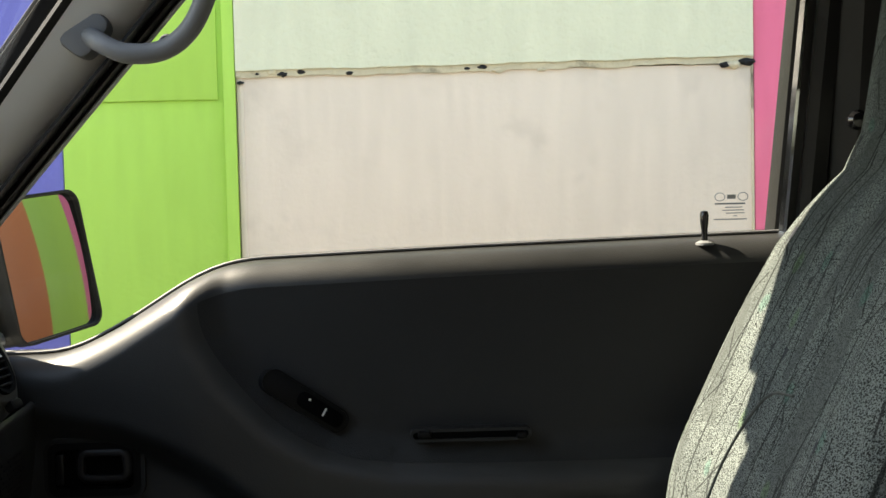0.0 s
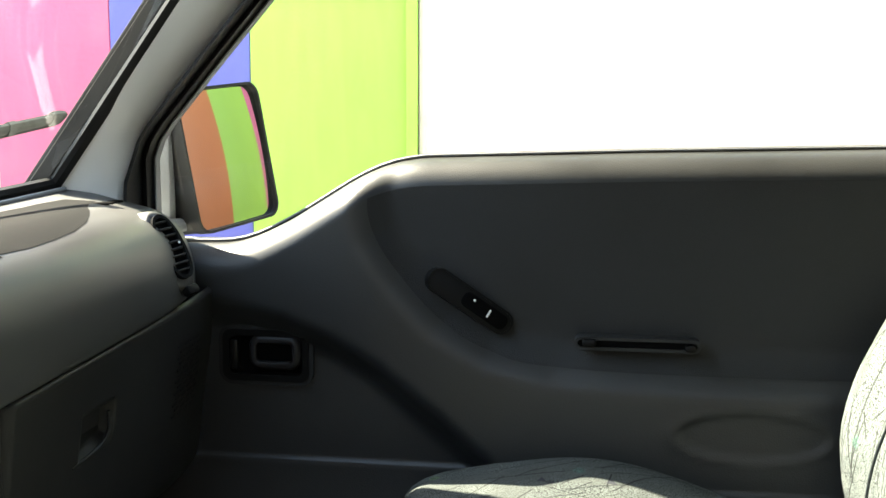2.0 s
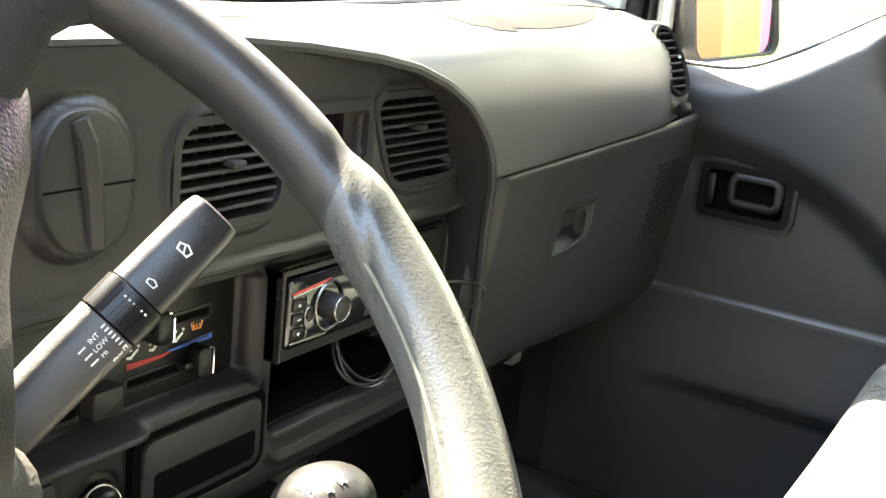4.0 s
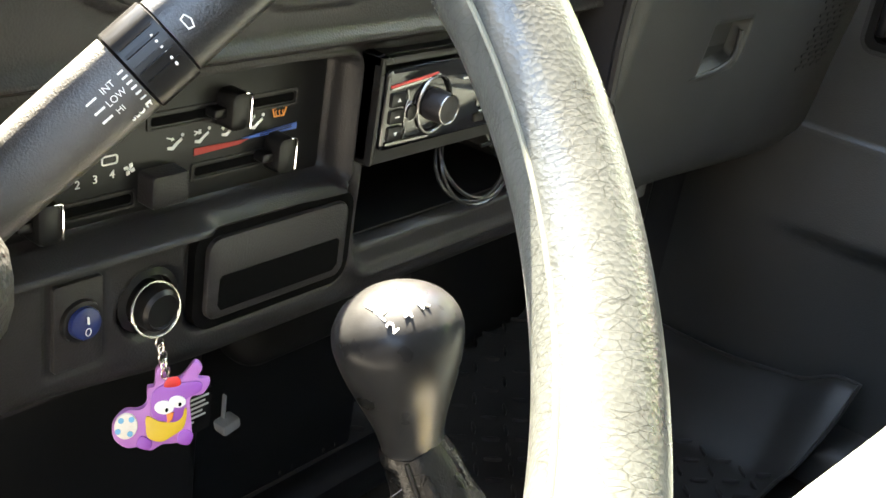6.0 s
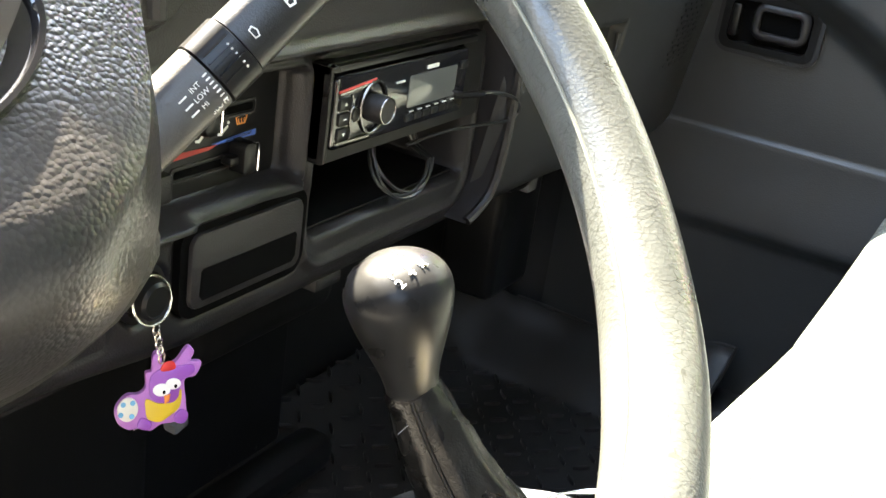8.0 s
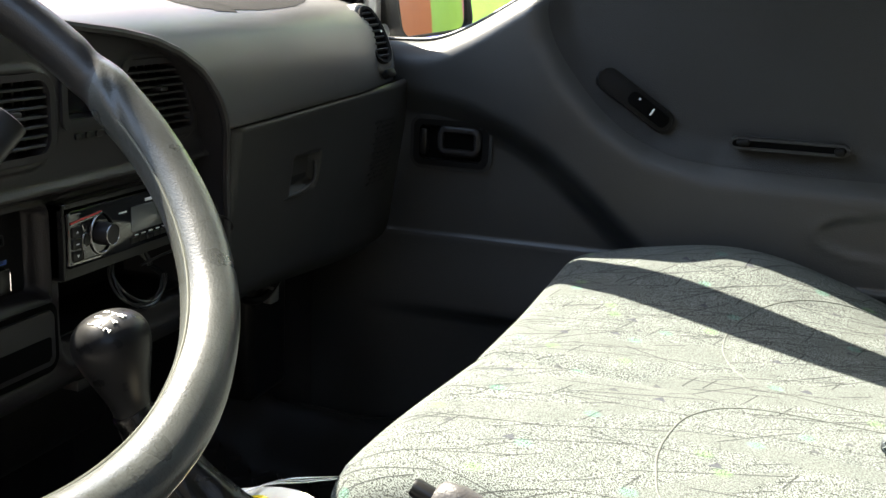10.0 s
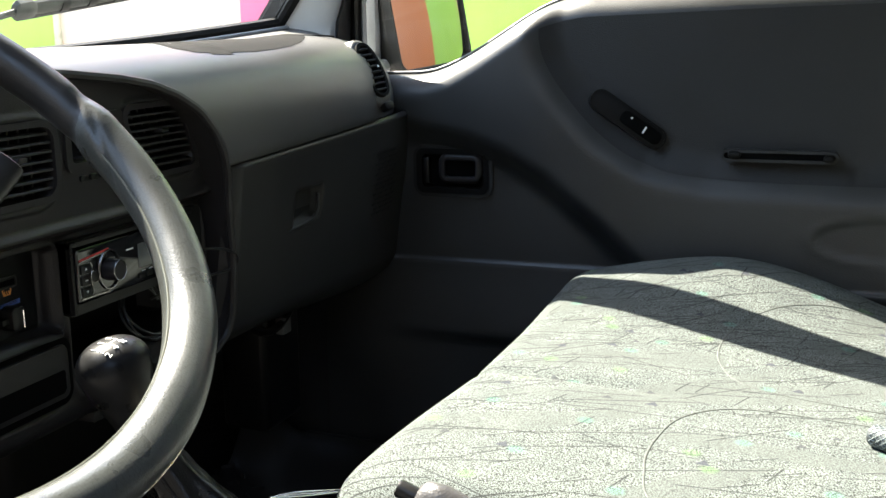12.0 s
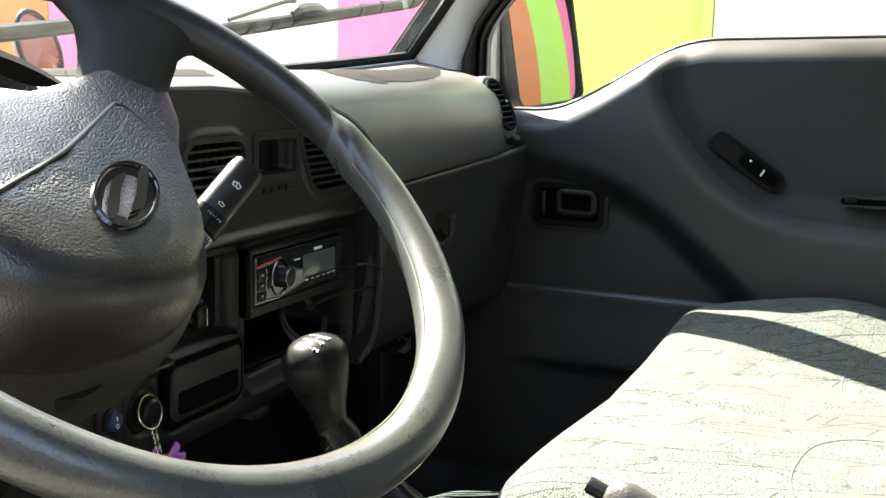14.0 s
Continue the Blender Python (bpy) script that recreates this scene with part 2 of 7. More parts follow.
def wall_paint(name, color, rough=0.75, streak=0.06, bump=0.15, stain=None, stain_amount=0.0):
    """Outdoor paint on plaster: trowel relief, vertical dirt streaks, patchy fading."""
    m = bpy.data.materials.new(name)
    m.use_nodes = True
    nt = m.node_tree
    N, K = nt.nodes.new, nt.links.new
    b = nt.nodes["Principled BSDF"]
    b.inputs["Roughness"].default_value = rough
    b.inputs["Specular IOR Level"].default_value = 0.25
    tc = N("ShaderNodeTexCoord")
    big = N("ShaderNodeTexNoise")
    big.inputs["Scale"].default_value = 1.7
    big.inputs["Detail"].default_value = 7
    K(tc.outputs["Object"], big.inputs["Vector"])
    mp = N("ShaderNodeMapping")
    mp.inputs["Scale"].default_value = (5.0, 5.0, 0.7)
    K(tc.outputs["Object"], mp.inputs["Vector"])
    st = N("ShaderNodeTexNoise")
    st.inputs["Scale"].default_value = 5
    st.inputs["Detail"].default_value = 5
    K(mp.outputs["Vector"], st.inputs["Vector"])
    f = N("ShaderNodeMath")
    f.operation = 'ADD'
    K(big.outputs["Fac"], f.inputs[0])
    K(st.outputs["Fac"], f.inputs[1])
    r = N("ShaderNodeMapRange")
    r.inputs["From Min"].default_value, r.inputs["From Max"].default_value = 0.7, 1.3
    r.inputs["To Min"].default_value, r.inputs["To Max"].default_value = 1 - streak, 1 + streak
    K(f.outputs[0], r.inputs["Value"])
    mx = N("ShaderNodeMix")
    mx.data_type = 'RGBA'
    mx.blend_type = 'MULTIPLY'
    mx.inputs["Factor"].default_value = 1
    mx.inputs["A"].default_value = (*color, 1)
    K(r.outputs["Result"], mx.inputs["B"])
    out = mx.outputs["Result"]
    if stain:
        sn = N("ShaderNodeTexNoise")
        sn.inputs["Scale"].default_value = 6
        sn.inputs["Detail"].default_value = 9
        sn.inputs["Roughness"].default_value = 0.65
        K(tc.outputs["Object"], sn.inputs["Vector"])
        sr = N("ShaderNodeMapRange")
        sr.inputs["From Min"].default_value, sr.inputs["From Max"].default_value = 0.56, 0.72
        sr.inputs["To Max"].default_value = stain_amount
        K(sn.outputs["Fac"], sr.inputs["Value"])
        m2 = N("ShaderNodeMix")
        m2.data_type = 'RGBA'
        K(sr.outputs["Result"], m2.inputs["Factor"])
        K(out, m2.inputs["A"])
        m2.inputs["B"].default_value = (*stain, 1)
        out = m2.outputs["Result"]
    K(out, b.inputs["Base Color"])
    fine = N("ShaderNodeTexNoise")
    fine.inputs["Scale"].default_value = 60
    fine.inputs["Detail"].default_value = 8
    K(tc.outputs["Object"], fine.inputs["Vector"])
    bp = N("ShaderNodeBump")
    bp.inputs["Strength"].default_value = bump
    bp.inputs["Distance"].default_value = 0.01
    K(fine.outputs["Fac"], bp.inputs["Height"])
    K(bp.outputs["Normal"], b.inputs["Normal"])
    return m


M_VINYL = material("charcoal_vinyl", (0.0245, 0.0252, 0.0248), 0.40, spec=0.44, grain=0.10, grain_scale=520, kind="voronoi", vary=0.12)
M_INSERT = material("charcoal_insert", (0.0165, 0.0168, 0.0168), 0.54, spec=0.28, grain=0.3, grain_scale=700, kind="voronoi", vary=0.12)
M_DASH = material("grey_dash_plastic", (0.050, 0.0495, 0.048), 0.42, spec=0.85, grain=0.08, grain_scale=900, kind="voronoi", vary=0.1)
M_LOWER = material("dark_grey_plastic", (0.025, 0.0245, 0.0238), 0.46, spec=0.28, grain=0.10, grain_scale=800, kind="voronoi", vary=0.12)
M_STACK = material("black_console_plastic", (0.0205, 0.0190, 0.0195), 0.40, spec=0.24, grain=0.1, grain_scale=700, kind="voronoi", vary=0.15)
M_BLACK = material("black_plastic", (0.008, 0.008, 0.008), 0.33, spec=0.25, vary=0.15)
M_GLOSS = material("gloss_black", (0.008, 0.008, 0.009), 0.12, coat=0.4, vary=0.1)
M_SWITCH = material("matt_black_switch_and_shade", (0.005, 0.005, 0.005), 0.5, spec=0.12, vary=0.15)
# paints the shade in wells, slots and gaps; also pupils, rocker, seat base
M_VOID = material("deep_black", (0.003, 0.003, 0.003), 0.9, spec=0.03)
M_RUBBER = material("black_rubber", (0.008, 0.008, 0.008), 0.5, spec=0.25, grain=0.1)
M_BELLOWS = material("dusty_black_rubber", (0.012, 0.012, 0.012), 0.42, spec=0.3, grain=0.1, grain_scale=400, vary=0.3, vary_scale=40)
# for the hood, the side vent ring and the painted dash-top shadows
M_DARK_DASH = material("dark_dash_and_shadow", (0.0105, 0.0106, 0.0102), 0.8, spec=0.05, grain=0.10, grain_scale=500, kind="voronoi")
M_PILLAR = material("grey_painted_metal", (0.76, 0.77, 0.75), 0.4, vary=0.05)
M_GREYTRIM = material("mid_grey_trim", (0.17, 0.175, 0.18), 0.5, grain=0.15, grain_scale=600)
M_BODY = material("white_body_paint", (0.72, 0.73, 0.74), 0.25, coat=0.5, vary=0.04)
M_FABRIC = fabric_material("patterned_seat_cloth", bold=1.35, tone=0.77)
M_PIPING = material("grey_seam_cord", (0.075, 0.082, 0.077), 0.8, spec=0.15, vary=0.25, vary_scale=120)
M_FABRIC_BACK = fabric_material("patterned_backrest_cloth", 0.92, (0.0, radians(80), 0.5), 1.9, 1.22)
M_RIM = leather_material("worn_rim_leather", (0.042, 0.0455, 0.0425), 0.30, 0.40, 0.62, 760, 420, 0.40, 0.00030, 0.006, "rim_way", None, 0.6)
M_HUB = leather_material("grained_hub_vinyl", (0.0145, 0.0130, 0.0124), 0.36, -1.6, 0.12, 640, 60, 0.60, 0.0006, 0.0015, None, "grained", 0.75)
M_SHROUD = material("grained_grey_shroud", (0.022, 0.0215, 0.020), 0.48, grain=0.3, grain_scale=520, kind="voronoi", vary=0.1, spec=0.35)
M_GRIP = material("grey_grip_vinyl", (0.036, 0.0345, 0.035), 0.42, grain=0.12, grain_scale=500, kind="voronoi", vary=0.12)
M_BARE = leather_material("rubbed_rim_leather", (0.020, 0.0195, 0.019), 0.38, 0.36, 0.30, 760, 300, 0.50, 0.00028, 0.006, None, None, 0.5)
M_SEAM = material("pale_seam_thread", (0.10, 0.105, 0.085), 0.5)
M_GAITER = leather_material("black_gaiter_leather", (0.005, 0.005, 0.005), 0.27, 0.3, 0.5, spec=0.32)
M_KNOB = material("satin_black_knob", (0.0125, 0.0127, 0.0130), 0.31, spec=0.12, grain=0.03, grain_scale=900, vary=0.3, vary_scale=60)
M_WORN = material("worn_shiny_stalk", (0.016, 0.016, 0.015), 0.47, grain=0.16, grain_scale=1300, vary=0.6, vary_scale=90, spec=1.0)
M_STALK = material("worn_black_stalk", (0.006, 0.006, 0.006), 0.36, spec=0.6, grain=0.10, grain_scale=1300, vary=0.2, vary_scale=60)
M_CHROME = material("chrome", (0.75, 0.75, 0.76), 0.12, 1.0, vary=0.04)
M_DULL = material("dulled_chrome", (0.30, 0.29, 0.29), 0.30, 1.0, vary=0.1)
M_BADGE = material("dark_badge_metal", (0.34, 0.34, 0.35), 0.16, 1.0)
M_DISC = material("dark_badge_face", (0.010, 0.010, 0.010), 0.16, spec=0.7)
M_STEEL = material("wire_steel", (0.6, 0.58, 0.55), 0.25, 1.0)
M_MIRROR = material("mirror_glass", (0.44, 0.45, 0.44), 0.01, 1.0, vary=0.0)
M_GLASS = glass_material("window_glass")
M_WHITE = material("white_print", (0.75, 0.75, 0.72), 0.6, vary=0.05)
M_AMBER = material("amber_print", (0.7, 0.25, 0.06), 0.6)
M_RED = material("red_plastic", (0.62, 0.03, 0.03), 0.35)
M_BLUE = material("blue_plastic", (0.006, 0.015, 0.085), 0.3)
M_BLUEPRINT = material("blue_print", (0.035, 0.11, 0.42), 0.5)
M_REDPRINT = material("red_print", (0.34, 0.016, 0.014), 0.5)
M_YELLOW = material("yellow_wire", (0.72, 0.52, 0.02), 0.4)
M_FOAM = material("white_foam_ring", (0.72, 0.69, 0.60), 0.8, grain=0.5, grain_scale=160, vary=0.1)
M_CARPET = material("black_floor_rubber", (0.014, 0.0137, 0.0133), 0.36, spec=0.35, grain=0.3, grain_scale=250)
M_FELT = material("dark_grey_felt", (0.020, 0.0205, 0.021), 0.95, spec=0.1, grain=0.7, grain_scale=420, vary=0.3, vary_scale=60)
M_MAT = material("black_mat_rubber", (0.021, 0.0202, 0.0195), 0.42, spec=0.24, grain=0.08, grain_scale=300)
M_LCD = material("grey_display", (0.09, 0.095, 0.09), 0.15, vary=0.1)
M_CABLE = material("black_cable", (0.015, 0.015, 0.015), 0.3)
M_PURPLE = material("purple_rubber", (0.27, 0.07, 0.38), 0.35)
M_LILAC = material("lilac_rubber", (0.42, 0.16, 0.47), 0.3)
M_YELRUB = material("yellow_rubber", (0.62, 0.42, 0.04), 0.4)
M_WEB = material("braided_grey_sleeve", (0.035, 0.043, 0.046), 0.5, grain=0.3, grain_scale=350)
M_STRAND = material("grey_braid_strand", (0.13, 0.155, 0.16), 0.35)

P_PINK = wall_paint("pink_paint", (0.80, 0.165, 0.265))
P_BLUE = wall_paint("violet_blue_paint", (0.16, 0.16, 0.46))
P_GREEN = wall_paint("lime_paint", (0.40, 0.65, 0.11))
P_OLIVE = wall_paint("olive_lime_paint", (0.42, 0.62, 0.10))
P_CREAM = wall_paint("cream_paint", (0.735, 0.60, 0.47), stain=(0.35, 0.28, 0.22), stain_amount=0.25)
P_UPPER = wall_paint("pale_green_plaster", (0.70, 0.68, 0.49), bump=0.5, stain=(0.5, 0.45, 0.35), stain_amount=0.2)
P_ORANGE = wall_paint("orange_paint", (0.62, 0.19, 0.07))
P_MORTAR = wall_paint("broken_mortar", (0.60, 0.52, 0.36), bump=0.6, stain=(0.05, 0.035, 0.025), stain_amount=0.95)
P_DARK = wall_paint("dark_light_block", (0.085, 0.078, 0.070), bump=0.4, streak=0.2)
P_GROUND = wall_paint("worn_concrete_ground", (0.17, 0.165, 0.155), bump=0.4, streak=0.2)


# ---- mesh helpers ----
def bm_of(verts, faces):
    bm = bmesh.new()
    vs = [bm.verts.new(v) for v in verts]
    for f in faces:
        try:
            bm.faces.new([vs[i] for i in f])
        except ValueError:
            pass
    return bm


def join(*bms):
    out = bmesh.new()
    for b in bms:
        me = bpy.data.meshes.new("tmp")
        b.to_mesh(me)
        out.from_mesh(me)
        bpy.data.meshes.remove(me)
        b.free()
    return out


def moved(bm, m):
    bmesh.ops.transform(bm, matrix=m, verts=bm.verts)
    return bm


def box(x0, x1, y0, y1, z0, z1, bev=0.003, seg=2):
    bm = bmesh.new()
    bmesh.ops.create_cube(bm, size=1)
    bmesh.ops.transform(bm, matrix=Matrix.Translation(((x0 + x1) / 2, (y0 + y1) / 2, (z0 + z1) / 2)) @ Matrix.Diagonal((abs(x1 - x0), abs(y1 - y0), abs(z1 - z0), 1)), verts=bm.verts)
    if bev:
        bmesh.ops.bevel(bm, geom=bm.edges[:], offset=bev, segments=seg, affect='EDGES', profile=0.5)
    return bm


def loft(rings, closed=True, caps=True):
    """Skin of rings of equal length."""
    n = len(rings[0])
    verts = [p for r in rings for p in r]
    faces = []
    for i in range(len(rings) - 1):
        for j in range(n if closed else n - 1):
            k = (j + 1) % n
            faces.append((i * n + j, i * n + k, (i + 1) * n + k, (i + 1) * n + j))
    if caps and closed:
        faces.append(tuple(range(n))[::-1])
        faces.append(tuple(range((len(rings) - 1) * n, len(rings) * n)))
    bm = bm_of(verts, faces)
    bmesh.ops.recalc_face_normals(bm, faces=bm.faces)
    return bm


def tube(points, radius, n=10, closed=False, flat=1.0):
    """Round (or flattened) rod along points."""
    pts = [Vector(p) for p in points]
    rad = radius if isinstance(radius, (list, tuple)) else [radius] * len(pts)
    rings = []
    nrm = None
    m = len(pts)
    for i, p in enumerate(pts):
        a = pts[(i - 1) % m] if (closed or i > 0) else p
        b = pts[(i + 1) % m] if (closed or i < m - 1) else p
        d = (b - a).normalized()
        if nrm is None:
            nrm = d.orthogonal().normalized()
        nrm = (nrm - d * nrm.dot(d)).normalized()
        s = d.cross(nrm)
        rings.append([tuple(p + rad[i] * (math.cos(2 * math.pi * j / n) * nrm + flat * math.sin(2 * math.pi * j / n) * s)) for j in range(n)])
    if closed:
        rings.append(rings[0])
        bm = loft(rings, True, False)
        bmesh.ops.remove_doubles(bm, verts=bm.verts, dist=1e-6)
        return bm
    return loft(rings)


def spline(points, per=8, closed=False):
    """Catmull-Rom through points."""
    pts = [Vector(p) for p in points]
    out = []
    m = len(pts)
    for i in range(m if closed else m - 1):
        p0, p1, p2, p3 = (pts[(i + k) % m] if closed else pts[min(max(i + k, 0), m - 1)] for k in (-1, 0, 1, 2))
        for j in range(per):
            t = j / per
            out.append(0.5 * ((2 * p1) + (p2 - p0) * t + (2 * p0 - 5 * p1 + 4 * p2 - p3) * t * t + (3 * p1 - p0 - 3 * p2 + p3) * t ** 3))
    if not closed:
        out.append(pts[-1])
    return out


def lathe(profile, n=32, m=Matrix.Identity(4)):
    """Turned shape from (radius, height) pairs round local z."""
    rings = [[(r * math.cos(2 * math.pi * j / n), r * math.sin(2 * math.pi * j / n), h) for j in range(n)] for r, h in profile]
    return moved(loft(rings), m)


def rrect(w, h, r, n=5, cx=0.0, cy=0.0):
    out = []
    for sx, sy, a0 in ((1, 1, 0), (-1, 1, 90), (-1, -1, 180), (1, -1, 270)):
        for k in range(n + 1):
            a = radians(a0 + 90 * k / n)
            out.append((cx + sx * (w / 2 - r) + r * math.cos(a), cy + sy * (h / 2 - r) + r * math.sin(a)))
    return out


def slab(outline, m, d0, d1, bev=0.0):
    """Plate with a 2D outline, between local heights d0 and d1, with a chamfer at the top."""
    cx = sum(p[0] for p in outline) / len(outline)
    cy = sum(p[1] for p in outline) / len(outline)
    wx = max(abs(p[0] - cx) for p in outline)
    wy = max(abs(p[1] - cy) for p in outline)

    def ins(b):
        return [(cx + (p[0] - cx) * (1 - b / wx), cy + (p[1] - cy) * (1 - b / wy)) for p in outline]
    rings = [[(x, y, d0) for x, y in outline], [(x, y, d1 - bev) for x, y in outline]]
    if bev:
        rings.append([(x, y, d1 - bev * 0.3) for x, y in ins(bev * 0.3)])
        rings.append([(x, y, d1) for x, y in ins(bev)])
    return moved(loft(rings), m)


def ring_frame(outer, inner, m, d0, d1):
    """Flat frame between two outlines of equal length."""
    rings = [[(x, y, d0) for x, y in outer], [(x, y, d1) for x, y in outer], [(x, y, d1) for x, y in inner], [(x, y, d0) for x, y in inner], [(x, y, d0) for x, y in outer]]
    bm = loft(rings, True, False)
    bmesh.ops.remove_doubles(bm, verts=bm.verts, dist=1e-7)
    return moved(bm, m)


def grid(nu, nv, f):
    verts = [f(i / (nu - 1), j / (nv - 1)) for i in range(nu) for j in range(nv)]
    faces = [(i * nv + j, (i + 1) * nv + j, (i + 1) * nv + j + 1, i * nv + j + 1) for i in range(nu - 1) for j in range(nv - 1)]
    return verts, faces


def sheet(name, verts, faces, mat, parent=None, flip=False):
    me = bpy.data.meshes.new(name)
    me.from_pydata(verts, [], [f[::-1] for f in faces] if flip else faces)
    for p in me.polygons:
        p.use_smooth = True
    me.materials.append(mat)
    ob = new(name, me)
    if parent is not None:
        attach(ob, parent)
    return ob


BASES = {}


def attach(ob, parent):
    ob.parent = parent
    ob.matrix_parent_inverse = BASES.get(parent.name, Matrix.Identity(4)).inverted()


def thing(name, base, label, category, group="", kind=""):
    ob = new(name)
    ob.empty_display_size = 0.05
    ob.location = base
    BASES[ob.name] = Matrix.Translation(base)
    return tagged(ob, label, category, group, kind)


def part(name, bm, mat, parent=None, label="", smooth=35):
    """Link a bmesh as one mesh object under a thing or a part."""
    me = bpy.data.meshes.new(name)
    bm.to_mesh(me)
    bm.free()
    me.materials.append(mat)
    if smooth:
        me.shade_smooth()
        me.set_sharp_from_angle(angle=radians(smooth))
    ob = new(name, me)
    if parent is not None:
        attach(ob, parent)
    return tagged(ob, label)


def lettering(name, text, size, m, mat, parent, label="", depth=0.0004, bold=0.0):
    """Printed characters as thin raised meshes, centred on the pose m."""
    cu = bpy.data.curves.new(name, 'FONT')
    cu.body, cu.size, cu.extrude, cu.offset = text, size, depth, bold
    cu.align_x, cu.align_y = 'CENTER', 'CENTER'
    tmp = bpy.data.objects.new("tmp_text", cu)
    scene.collection.objects.link(tmp)
    bpy.context.view_layer.update()
    me = bpy.data.meshes.new_from_object(tmp.evaluated_get(bpy.context.evaluated_depsgraph_get()))
    bpy.data.objects.remove(tmp)
    me.name = name
    me.transform(m)
    me.materials.clear()
    me.materials.append(mat)
    ob = new(name, me)
    attach(ob, parent)
    return tagged(ob, label)


def face_x(y, z, x):
    """Pose on a face that looks to the rear: local x to the passenger side, local y up."""
    return Matrix(((0, 0, 1, x), (1, 0, 0, y), (0, 1, 0, z), (0, 0, 0, 1)))


def face_y(x, z, y):
    """Pose on the passenger door's inner face: local x to the rear, local y up, local z into the cab."""
    return Matrix(((1, 0, 0, x), (0, 0, -1, y), (0, 1, 0, z), (0, 0, 0, 1)))


def spin(a):
    return Matrix.Rotation(radians(a), 4, 'Z')


def smooth01(t):
    t = min(1.0, max(0.0, t))
    return t * t * (3 - 2 * t)


def lerp(a, b, t):
    return a + (b - a) * t


def interp(x, pts):
    """Piecewise linear through (x, y) pairs."""
    if x <= pts[0][0]:
        return pts[0][1]
    for (x0, y0), (x1, y1) in zip(pts, pts[1:]):
        if x <= x1:
            return y0 + (y1 - y0) * (x - x0) / (x1 - x0)
    return pts[-1][1]


def sd_rect(u, v, u0, u1, v0, v1, r):
    """Signed distance to a rounded rectangle, negative inside."""
    qx = abs(u - (u0 + u1) / 2) - (u1 - u0) / 2 + r
    qy = abs(v - (v0 + v1) / 2) - (v1 - v0) / 2 + r
    return math.hypot(max(qx, 0), max(qy, 0)) + min(max(qx, qy), 0) - r


def sd_line(u, v, pts):
    """Distance to a polyline and the side (positive to its left)."""
    best, side = 9.0, 1.0
    for (ax, ay), (bx, by) in zip(pts, pts[1:]):
        dx, dy = bx - ax, by - ay
        t = min(1.0, max(0.0, ((u - ax) * dx + (v - ay) * dy) / (dx * dx + dy * dy)))
        ex, ey = u - ax - t * dx, v - ay - t * dy
        d = math.hypot(ex, ey)
        if d < best - 1e-9:
            best, side = d, (1.0 if dx * ey - dy * ex > 0 else -1.0)
    return best * side


# ---- ground and the painted wall beside the van ----
gv, gf = grid(41, 41, lambda u, v: ((u - 0.5) * 400, (v - 0.5) * 400, -0.02 * math.sin(u * 40) * math.sin(v * 37) * (abs(u - .5) + abs(v - .5))))
tagged(sheet("ground", gv, gf, P_GROUND), "worn grey concrete yard under the van", "ground", kind="structure")

WALL_Y = 3.0
wall = thing("wall_east", (0, WALL_Y, 0), "rendered yard wall painted in broad upright colour stripes", "wall", kind="structure")
part("wall_core", box(-14, 14, WALL_Y + 0.02, WALL_Y + 0.22, 0, 2.9, 0.01), P_CREAM, wall)


def stripe(x0, x1, mat, z0=0.0, z1=2.9, proud=0.0):
    part("painted_stripe", box(x0 + 0.001, x1 - 0.001, WALL_Y - proud, WALL_Y + 0.02, z0, z1, 0.004), mat, wall)


for x0, x1, mat, pr in ((-6.0, -4.9, P_GREEN, 0), (-4.9, -3.6, P_CREAM, 0), (-3.6, -3.0, P_ORANGE, 0), (-3.0, -2.78, P_PINK, 0), (-2.78, -2.5, P_GREEN, 0.0), (-2.5, -1.765, P_CREAM, -0.01),
                        (-1.765, -1.41, P_PINK, 0), (-1.41, -1.0, P_BLUE, 0), (0.877, 1.09, P_PINK, 0.004), (1.09, 1.95, P_OLIVE, 0), (1.95, 4.3, P_ORANGE, 0), (4.3, 5.6, P_CREAM, 0), (5.6, 7.0, P_BLUE, 0)):
    stripe(x0, x1, mat, proud=pr)
# lime board with a framed edge and a rail
stripe(-1.0, -0.53, P_GREEN, proud=0.004)
part("frame_rail", box(-0.56, -0.528, WALL_Y - 0.016, WALL_Y - 0.004, 0, 2.9, 0.003), P_GREEN, wall)
part("frame_rail", box(-0.995, -0.575, WALL_Y - 0.014, WALL_Y - 0.0045, 1.728, 2.9, 0.004), P_GREEN, wall)
# bay between two stripes: lower board, broken mortar line, upper plaster
part("lower_board", box(-0.526, 0.874, WALL_Y - 0.002, WALL_Y + 0.02, 0, 1.795, 0.003), P_CREAM, wall, "flat pinkish cream board")
rng = random.Random(4)


def ragged(z0, z1, y0, y1, amp, mat, name, label):
    """Long strip with a ragged lower edge."""
    n = 180
    rings = []
    for i in range(n):
        x = lerp(-0.526, 0.874, i / (n - 1))
        lo = z0 + 0.012 * (i / n) + amp * (noise.noise((x * 9, 3.1, z0)) + 0.6 * noise.noise((x * 31, 1.7, z0)))
        rings.append([(x, y0, lo), (x, y0, z1), (x, y1, z1), (x, y1, lo)])
    part(name, loft(rings), mat, wall, label, smooth=25)


